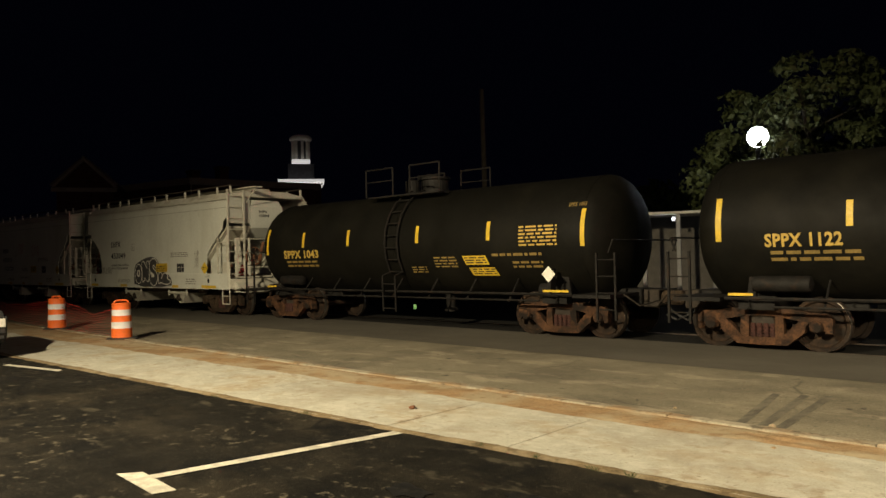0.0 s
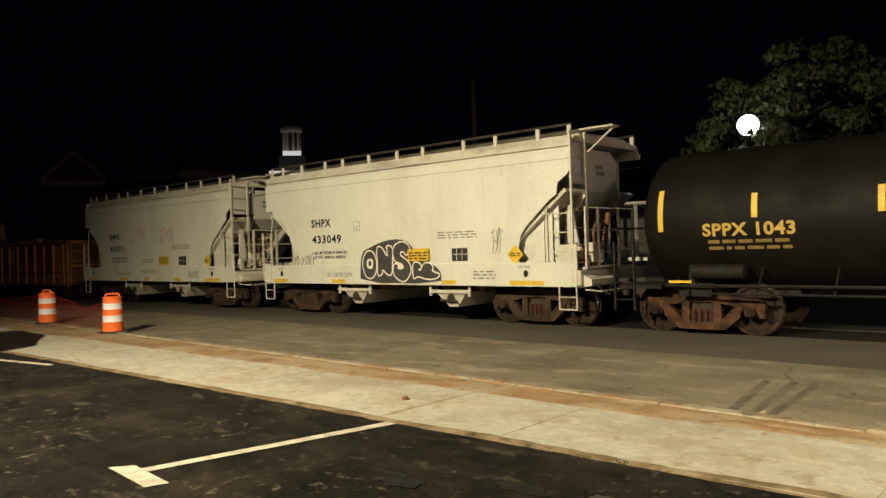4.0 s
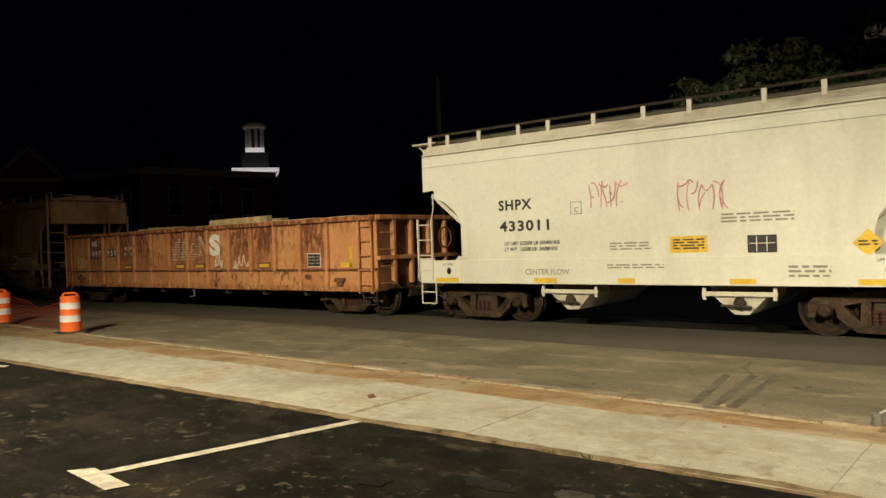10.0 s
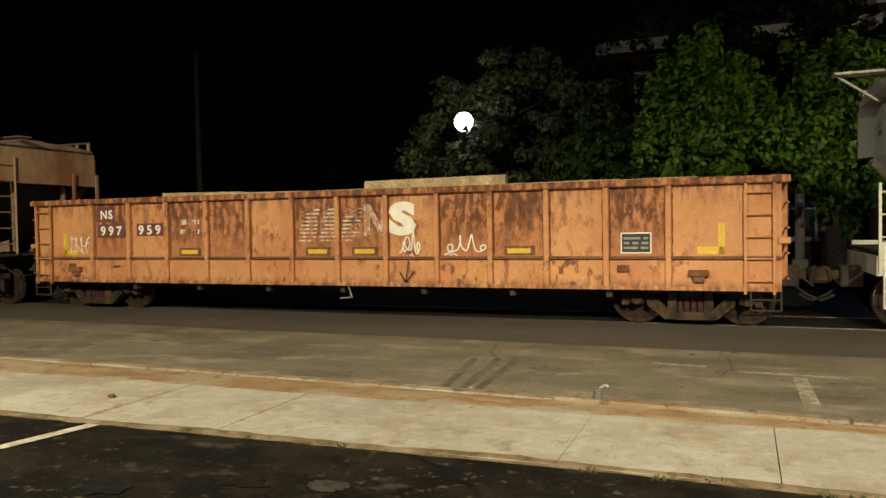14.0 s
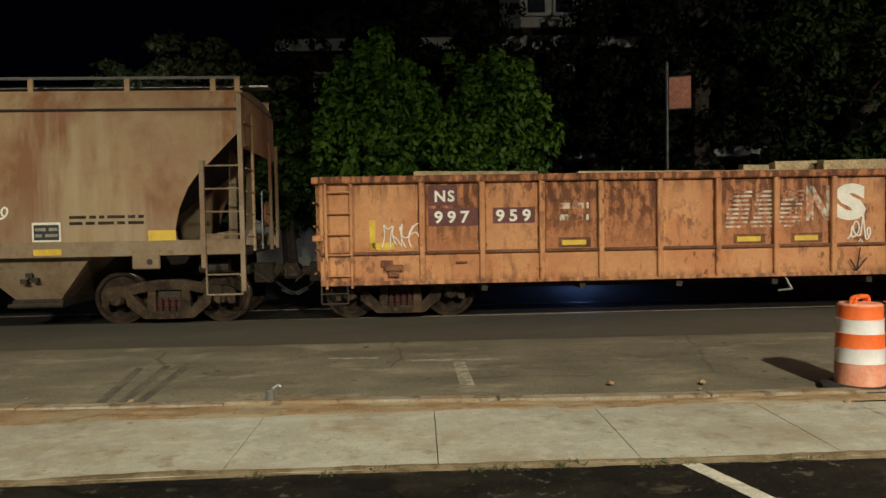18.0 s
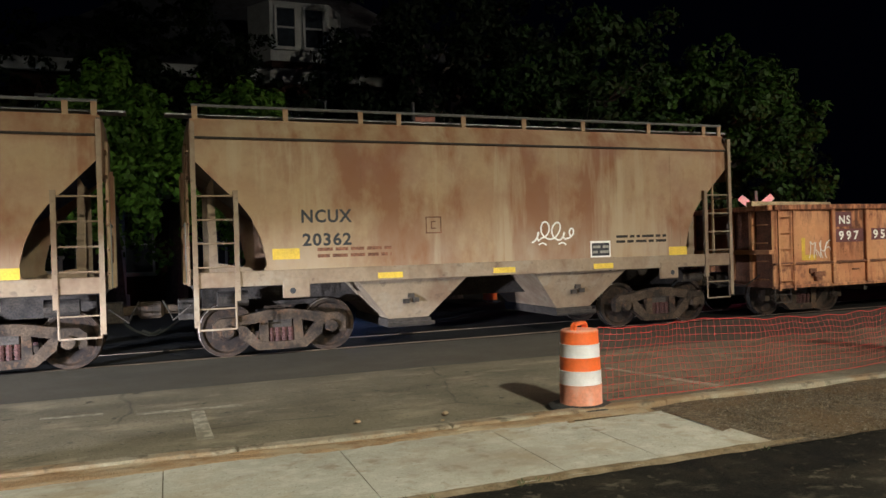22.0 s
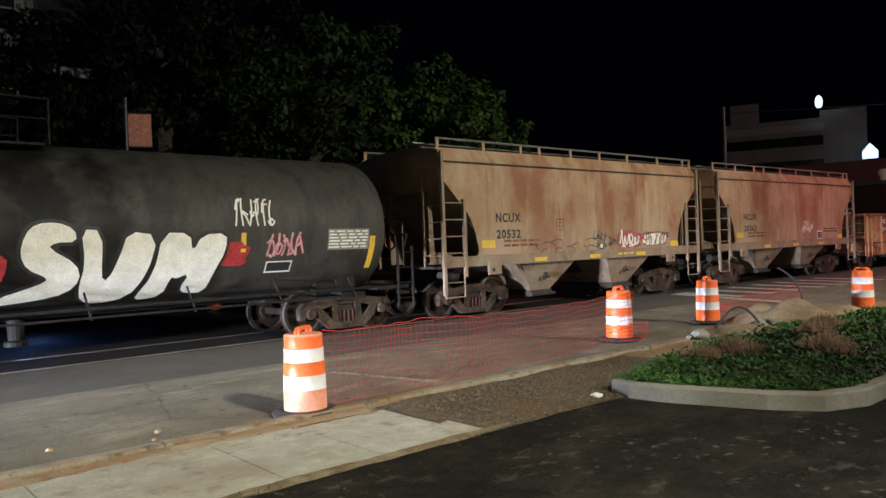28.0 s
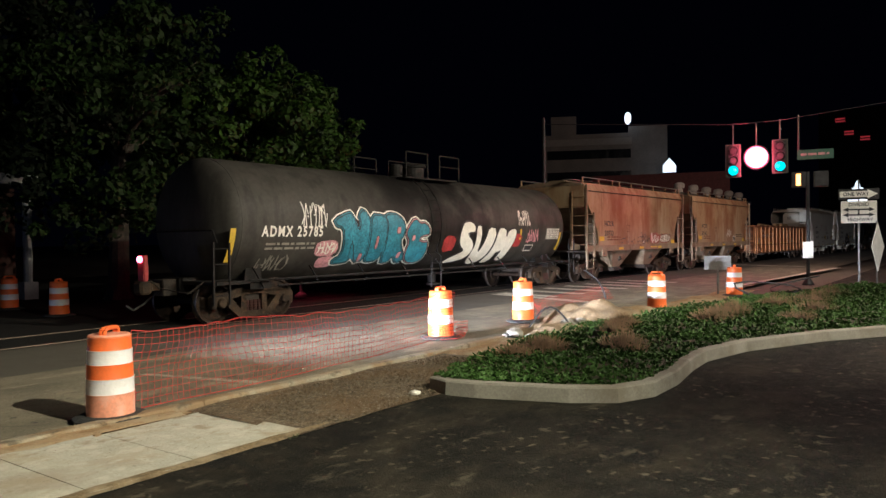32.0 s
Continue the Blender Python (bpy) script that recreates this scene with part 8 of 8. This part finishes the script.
far_light(-5.6, 25.2, 2.6, 0.12, G_WHITE, "small white lamp between the trees")
far_light(16.2, 22.6, 2.2, 0.06, G_LIT, "small white lamp behind the trees")
far_light(-34, 46, 3.4, 0.15, G_LIT, "small white lamp far behind the track")
far_light(-31.5, 46, 3.0, 0.13, G_LIT, "small white lamp far behind the track")
# stand-in for unseen blue-white headlights behind the train
lamp("back_lot_light", "POINT", (4.0, 18.4, 0.5), 65, (0.32, 0.47, 1.0), 0.12)


# a low pale shelter with posts, and a lit garden wall, behind the track
pv = empty("shelter", "low shelter with a flat white roof edge on posts", "shelter", "", pose(-13.0, 25.6, -0.03, 0, 0, 18))
bm = bmesh.new()
box(bm, -1.9, 1.9, -1.3, 1.3, 3.1, 3.2, 0.02)
part("roof", bm, M_TRIM, pv)
for x in (-1.7, -0.7, 0.5, 1.7):
    bm = bmesh.new()
    box(bm, x - 0.07, x + 0.07, -1.2, -1.06, 0, 3.1, 0.01)
    part("post", bm, M_HTRIM, pv)
bm = bmesh.new()
box(bm, -1.8, 1.8, 1.1, 1.22, 0, 3.1)
part("back_wall", bm, M_DIMTRIM, pv)
bm = bmesh.new()
bmesh.ops.create_icosphere(bm, subdivisions=2, radius=0.07, matrix=Matrix.Translation((0.3, -0.9, 2.95)))
part("bulb", bm, G_LIT, pv, "small glowing bulb")
lamp("shelter_light", "POINT", (-12.7, 24.6, 2.8), 3, (0.9, 0.95, 1.0), 0.07)
gw = empty("garden_wall", "low pale stucco wall lit by a lamp", "wall", "", pose(-4.6, 26.6, -0.03, 0, 0, 8))
bm = bmesh.new()
box(bm, -1.2, 1.6, 0, 0.2, 0, 1.75, 0.02)
part("wall", bm, M_CONC, gw)
bm = bmesh.new()
box(bm, -1.26, 1.66, -0.05, 0.25, 1.75, 1.86, 0.02)
part("coping", bm, M_TRIM, gw)
lamp("small_light", "POINT", (-5.6, 25.0, 2.6), 10, (1.0, 0.93, 0.8), 0.1)


def window(parent, m, w, h, lit=None, trim=None):
    """A window with frame, sill and panes, its face towards -y of m."""
    bm = bmesh.new()
    for a, b, c, d in ((-w / 2 - 0.09, -w / 2, -0.06, h + 0.09), (w / 2, w / 2 + 0.09, -0.06, h + 0.09), (-w / 2, w / 2, h, h + 0.09), (-w / 2, w / 2, -0.06, 0.0), (-w / 2, w / 2, h / 2 - 0.03, h / 2 + 0.03)):
        box(bm, a, b, -0.06, 0.03, c, d)
    fr = part("window", bm, trim or M_HTRIM, parent, "pale sash window")
    fr.matrix_basis = m
    bm = bmesh.new()
    box(bm, -w / 2, w / 2, 0.0, 0.02, 0, h)
    part("pane", bm, lit or M_PANE, fr)
    bm = bmesh.new()
    box(bm, -w / 2 - 0.14, w / 2 + 0.14, -0.14, 0.02, -0.14, -0.061)
    part("sill", bm, trim or M_HTRIM, fr)
    return fr


def house():
    h = empty("house", "large old brick house with white bay window, half hidden by trees", "house")
    bm = bmesh.new()
    box(bm, -4.5, 12.5, 27.5, 38, -0.03, 8.3)
    part("wall", bm, M_BRICK, h)
    bm = bmesh.new()
    loft(bm, [[(-5, 27, 8.3), (13, 27, 8.3), (13, 38.5, 8.3), (-5, 38.5, 8.3)], [(0, 31.5, 12.5), (8, 31.5, 12.5), (8, 34, 12.5), (0, 34, 12.5)]])
    part("roof", bm, M_ROOF, h)
    bm = bmesh.new()
    box(bm, -5.05, 13.05, 26.93, 27.2, 7.85, 8.28, 0.03)
    part("cornice", bm, M_HTRIM, h)
    # bay with three tall windows
    bm = bmesh.new()
    flat(bm, [(3.2, 27.5), (3.8, 26.6), (5.8, 26.6), (6.4, 27.5)], 0.0, 8.5)
    part("bay", bm, M_BRICK, h)
    bm = bmesh.new()
    flat(bm, [(3.0, 27.5), (3.7, 26.45), (5.9, 26.45), (6.6, 27.5)], 7.7, 8.2)
    part("bay_cornice", bm, M_HTRIM, h)
    bm = bmesh.new()
    flat(bm, [(3.1, 27.5), (3.75, 26.55), (5.85, 26.55), (6.5, 27.5)], 8.5, 10.6)
    part("bay_turret", bm, M_HTRIM, h, "white turret stage above the bay")
    for x in (4.3, 5.3):
        window(h, pose(x, 26.53, 9.0), 0.62, 1.35)
        window(h, pose(x, 26.58, 5.4), 0.62, 1.7)
    for x in (-3.2, -0.8, 1.6, 8.2, 10.4):
        for z in (1.2, 5.2):
            window(h, pose(x, 27.48, z), 0.95, 1.9)
    # porch
    bm = bmesh.new()
    box(bm, -4.2, 12.2, 25.0, 27.5, 3.7, 4.05, 0.03)
    part("porch_roof", bm, M_HTRIM, h)
    for x in (-3.9, -1.2, 1.5, 4.2, 6.9, 9.6, 11.9):
        bm = bmesh.new()
        bar(bm, (x, 25.3, 0.5), (x, 25.3, 3.7), 0.14, 10)
        box(bm, x - 0.22, x + 0.22, 25.08, 25.52, -0.03, 0.55)
        part("porch_column", bm, M_HTRIM, h)


# bright copy of the brick, lamplight put into its colour
M_BRICKL = mat("lit_brick", (0.46, 0.20, 0.13), 0.9, vary=0.25, scale=4, fine=20, bump=0.3)
house()


# a brick-coloured panel on an added pole, in place of the lit chimney
bn = empty("pole_banner", "panel on an added pole, standing in for a lit brick chimney", "banner", "", pose(7.1, 19.9, -0.03, 0, 0, -19))
bm = bmesh.new()
bar(bm, (-0.34, 0, 0), (-0.34, 0, 5.9), 0.05, 8)
bar(bm, (-0.34, 0, 5.5), (0.3, 0, 5.5), 0.02, 6)
bar(bm, (-0.34, 0, 4.62), (0.3, 0, 4.62), 0.02, 6)
part("pole", bm, M_DARKST, bn)
bm = bmesh.new()
box(bm, -0.28, 0.28, -0.012, 0.0, 4.64, 5.48)
part("cloth", bm, M_BRICKL, bn)


def brick_block():
    b = empty("brick_building", "two-storey brick building with white lintels and cornice, in the dark", "building")
    c, u, v = Vector((-52.2, 27.3, 0)), Vector((-7.0, -1.3, 0)), Vector((1.0, 6.9, 0))
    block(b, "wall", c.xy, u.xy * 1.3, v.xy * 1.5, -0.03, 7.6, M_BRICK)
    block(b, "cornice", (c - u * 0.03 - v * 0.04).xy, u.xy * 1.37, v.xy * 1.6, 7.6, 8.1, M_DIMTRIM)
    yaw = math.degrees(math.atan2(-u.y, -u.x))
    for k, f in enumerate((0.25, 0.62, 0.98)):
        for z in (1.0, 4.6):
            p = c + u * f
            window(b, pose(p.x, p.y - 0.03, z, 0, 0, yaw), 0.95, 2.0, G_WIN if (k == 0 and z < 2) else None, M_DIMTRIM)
    yaw2 = math.degrees(math.atan2(v.y, v.x))
    for f in (0.35, 0.8, 1.2):
        for z in (1.0, 4.6):
            p = c + v * f + Vector((0.03, 0, 0))
            window(b, pose(p.x, p.y, z, 0, 0, yaw2), 0.95, 2.0, None, M_DIMTRIM)
    for f in (0.5, 1.0):
        p = c + u * f + v * 0.7
        bm = bmesh.new()
        box(bm, p.x - 0.4, p.x + 0.4, p.y - 0.4, p.y + 0.4, 8.1, 9.3)
        box(bm, p.x - 0.48, p.x + 0.48, p.y - 0.48, p.y + 0.48, 9.3, 9.5)
        part("chimney", bm, M_BRICK, b)
    bm = bmesh.new()
    bar(bm, (c.x + 0.12, c.y - 0.1, 0), (c.x + 0.12, c.y - 0.1, 7.6), 0.06)
    part("downpipe", bm, M_DIMTRIM, b, "white downpipe")


brick_block()

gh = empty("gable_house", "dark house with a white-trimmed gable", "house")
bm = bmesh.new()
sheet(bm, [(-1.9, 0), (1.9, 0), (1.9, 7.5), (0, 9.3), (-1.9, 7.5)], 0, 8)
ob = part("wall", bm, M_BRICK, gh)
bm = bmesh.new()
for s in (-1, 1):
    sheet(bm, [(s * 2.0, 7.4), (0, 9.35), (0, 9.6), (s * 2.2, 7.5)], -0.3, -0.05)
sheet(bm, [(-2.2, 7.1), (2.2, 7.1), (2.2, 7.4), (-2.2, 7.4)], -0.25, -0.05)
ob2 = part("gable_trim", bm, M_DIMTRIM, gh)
bm = bmesh.new()
for s in (-1, 1):
    sheet(bm, [(s * 2.2, 7.5), (0, 9.6), (0, 9.75), (s * 2.3, 7.6)], -0.4, 8.3)
ob3 = part("roof", bm, M_ROOF, gh)
gh.matrix_basis = pose(-56.5, 21.2, -0.03, 0, 0, 60)

# clock tower far off
tw = empty("bell_tower", "floodlit white bell tower stage with columns and a bright cornice", "tower", "", pose(-65.0, 46.6, 0, 0, 0, 54))
bm = bmesh.new()
box(bm, -2.0, 2.0, -2.0, 2.0, -0.03, 9.6)
part("shaft", bm, M_BRICK, tw)
bm = bmesh.new()
box(bm, -2.35, 2.35, -2.35, 2.35, 9.75, 10.05, 0.05)
box(bm, -2.2, 2.2, -2.2, 2.2, 9.5, 9.75, 0.05)
part("cornice", bm, G_RIM, tw, "cornice that glows in place of floodlight")
for k in range(14):
    bm = bmesh.new()
    x = -2.1 + 0.323 * k
    box(bm, x - 0.07, x + 0.07, -2.30, -2.21, 9.5, 9.74)
    part("dentil", bm, M_TRIM, tw)
bm = bmesh.new()
box(bm, -1.35, 1.35, -1.35, 1.35, 10.05, 11.75)
part("drum_stage", bm, M_ROOF, tw)
bm = bmesh.new()
box(bm, -0.95, 0.95, -1.5, 1.5, 11.75, 12.2, 0.04)
part("ledge", bm, G_RIM, tw, "ledge that glows in place of floodlight")
for k in range(8):
    a = 2 * math.pi * k / 8 + 0.2
    bm = bmesh.new()
    bar(bm, (0.85 * math.cos(a), 0.85 * math.sin(a), 12.2), (0.85 * math.cos(a), 0.85 * math.sin(a), 14.3), 0.14, 8)
    part("column", bm, M_TRIM, tw)
bm = bmesh.new()
lathe(bm, [(1.05, 14.3), (1.2, 14.4), (1.2, 14.65), (0.9, 14.9), (0.3, 15.0)], 20)
part("cap", bm, M_TRIM, tw)
bm = bmesh.new()
lathe(bm, [(0.5, 12.2), (0.5, 14.3)], 12)
part("core", bm, M_ROOF, tw)

# utility pole, leaning a little
up = empty("utility_pole", "tall bare wooden utility pole", "utility pole", "", pose(-29.1, 34.2, -0.05))
bm = bmesh.new()
bar(bm, (0, 0, 0), (-0.12, 0, 11.9), 0.19, 10, 0.13)
part("pole", bm, M_POLE, up)

# far dark trees along the skyline
def skyline(x0, x1, y, h, seed):
    rng = random.Random(seed)
    verts, faces = [], []
    for _ in range(7000):
        x = rng.uniform(x0, x1)
        top = h * (0.75 + 0.45 * noise.noise((x * 0.11, seed, 0)) + 0.2 * noise.noise((x * 0.5, seed, 2)))
        p = Vector((x, y + rng.uniform(-2, 2), rng.uniform(0, 1) ** 0.7 * top))
        s = rng.uniform(0.25, 0.55)
        n1 = Vector((rng.gauss(0, 1), rng.gauss(0, 1), rng.gauss(0, 1))).normalized() * s
        n2 = n1.cross(Vector((rng.gauss(0, 1), rng.gauss(0, 1), rng.gauss(0, 1)))).normalized() * s * 0.6
        b = len(verts)
        verts += [p - n1, p + n2, p + n1, p - n2]
        faces.append((b, b + 1, b + 2, b + 3))
    me = bpy.data.meshes.new("far_trees")
    me.from_pydata(verts, [], faces)
    me.materials.append(M_LEAF)
    tagged(new("far_trees", me), "dark far trees along the skyline", "trees", kind="stuff")


skyline(-48, -14, 52, 9, 5)


# the dark car parked at the edge of the lot
def parked_car():
    c = empty("parked_car", "dark parked car with its tail to the sidewalk", "car", "", pose(-15.7, 3.38, 0, 0, 0, 0))
    bm = bmesh.new()
    prof = [(-4.2, 0.28), (-0.1, 0.28), (0.05, 0.45), (0.05, 0.85), (-0.35, 0.98), (-1.0, 1.42), (-2.6, 1.44), (-3.3, 0.98), (-4.25, 0.85), (-4.35, 0.5)]
    sheet(bm, prof, -0.85, 0.85)
    bmesh.ops.bevel(bm, geom=bm.edges[:], offset=0.06, segments=2, affect="EDGES")
    part("body", bm, M_DARKST, c, "", True)
    for x in (-0.85, -3.45):
        for y in (-0.8, 0.8):
            bm = bmesh.new()
            lathe(bm, [(0.05, -0.09), (0.3, -0.09), (0.32, -0.06), (0.32, 0.06), (0.3, 0.09), (0.05, 0.09)], 20, "y")
            w = part("wheel", bm, M_RUBBER, c)
            w.matrix_basis = pose(x, y, 0.32)
    for y in (-0.6, 0.6):
        bm = bmesh.new()
        box(bm, 0.03, 0.09, y - 0.2, y + 0.2, 0.62, 0.78, 0.01)
        part("headlight", bm, M_TRIM, c)


parked_car()


# a car that comes up the street behind the walk, its low beams on
def passing_car():
    c = empty("passing_car", "dark saloon car driving up the street with its headlights on", "car", "", pose(-90, 8.5, 0))
    bm = bmesh.new()
    prof = [(-4.3, 0.26), (-0.15, 0.24), (0.0, 0.4), (0.0, 0.56), (-1.1, 0.92), (-1.35, 0.96), (-2.0, 1.42), (-3.2, 1.44), (-3.9, 1.0), (-4.35, 0.92), (-4.4, 0.5)]
    sheet(bm, prof, -0.86, 0.86)
    bmesh.ops.bevel(bm, geom=bm.edges[:], offset=0.05, segments=2, affect="EDGES")
    part("body", bm, M_DARKST, c, "", True)
    bm = bmesh.new()
    sheet(bm, [(-1.45, 0.99), (-2.04, 1.38), (-3.15, 1.39), (-3.75, 1.02)], -0.868, 0.868)
    part("side_glass", bm, M_PANE, c)
    for x in (-0.85, -3.5):
        for y in (-0.8, 0.8):
            bm = bmesh.new()
            lathe(bm, [(0.05, -0.09), (0.3, -0.09), (0.32, -0.06), (0.32, 0.06), (0.3, 0.09), (0.05, 0.09)], 20, "y")
            part("wheel", bm, M_RUBBER, c).matrix_basis = pose(x, y, 0.32)
    for y in (-0.62, 0.62):
        # a hooded lamp: a bright strip behind a slot that cuts the beam off above and below
        bm = bmesh.new()
        box(bm, 0.0, 0.42, y - 0.08, y + 0.08, 0.690, 0.70)
        box(bm, 0.0, 0.42, y - 0.08, y + 0.08, 0.63, 0.645)
        box(bm, 0.0, 0.42, y - 0.09, y - 0.08, 0.63, 0.70)
        box(bm, 0.0, 0.42, y + 0.08, y + 0.09, 0.63, 0.70)
        box(bm, -0.02, -0.004, y - 0.09, y + 0.09, 0.63, 0.70)
        lampbox = part("headlight", bm, M_NEARBLACK, c, "hooded headlight")
        bm = bmesh.new()
        bm.faces.new([bm.verts.new(v) for v in ((0.006, y - 0.06, 0.65), (0.006, y + 0.06, 0.65), (0.006, y + 0.06, 0.688), (0.006, y - 0.06, 0.688))])
        part("lens", bm, G_BEAM, lampbox, "glowing headlight lens")
    return c


CAR = passing_car()


# the crossing signal behind the track
cs = empty("crossing_signal", "railroad crossbuck on a post, lit red by its warning lamps", "crossing signal", "", pose(16.6, 17.5, -0.03, 0, 0, -40))
bm = bmesh.new()
bar(bm, (0, 0.06, 0), (0, 0.06, 3.2), 0.05, 10)
lathe(bm, [(0.2, 0.0), (0.2, 0.08), (0.08, 0.2)], 12, "z", (0, 0.06, 0))
part("post", bm, M_STEELP, cs)
for k, turn in enumerate((42, -42)):
    bm = bmesh.new()
    box(bm, -0.6, 0.6, -0.012, 0.0, -0.1, 0.1, 0.004)
    ob = part("crossbuck_board", bm, M_WHTP, cs, "white crossbuck board")
    ob.matrix_basis = pose(0, -0.015 * k, 2.62, 0, turn, 0)
for dx in (-0.38, 0.38):
    bm = bmesh.new()
    lathe(bm, [(0.28, 0.0), (0.28, 0.02), (0.12, 0.03), (0.1, 0.12), (0.0001, 0.14)], 20, "y", (dx, -0.02, 1.85))
    hood = part("lamp_head", bm, M_DARKST, cs)
    bm = bmesh.new()
    lathe(bm, [(0.0001, -0.06), (0.1, -0.045), (0.15, 0.0)], 18, "y", (dx, -0.025, 1.85))
    part("lens", bm, G_RED if dx < 0 else M_RED, hood, "glowing red lens" if dx < 0 else "", True)
lamp("warning_lamp", "POINT", (16.2, 17.0, 2.15), 130, (1.0, 0.05, 0.10), 0.1)


def motions():
    """Key the train: each car along the track's line, each wheelset turning under it."""
    # the car turns out of the lot into the street and comes on slowly
    way = [(0, -30, -8, -60), (19, -30, -8, -60), (20, -27, -8, -10), (21, -22, -5.4, 24), (22, -17.0, -1.0, 42), (23, -14.6, 4.6, 60), (24, -13.9, 8.0, 30), (25, -13.6, 9.1, 8), (26.5, -13.2, 9.2, 6), (28, -12.2, 9.2, 5), (29, -9.0, 9.2, 3), (30, -5.0, 9.2, 1), (32, 1.6, 9.2, 0)]
    walk(CAR, [(t, pose(x, y, 0, 0, 0, h) @ pose(0, 0, 0, 0, 1.2, 0)) for t, x, y, h in way])
    for car, wheels, at in TRAIN:
        walk(car, [(t / 2, rail_pose(at + gone(t / 2))) for t in range(0, 65)])
        for w in wheels:
            base = w.matrix_basis.translation.copy()
            rows = []
            for k in range(0, 193):
                t = k / 6
                rows.append((t, pose(*base, 0, math.degrees(gone(t) / 0.457), 0)))
            walk(w, rows)


motions()
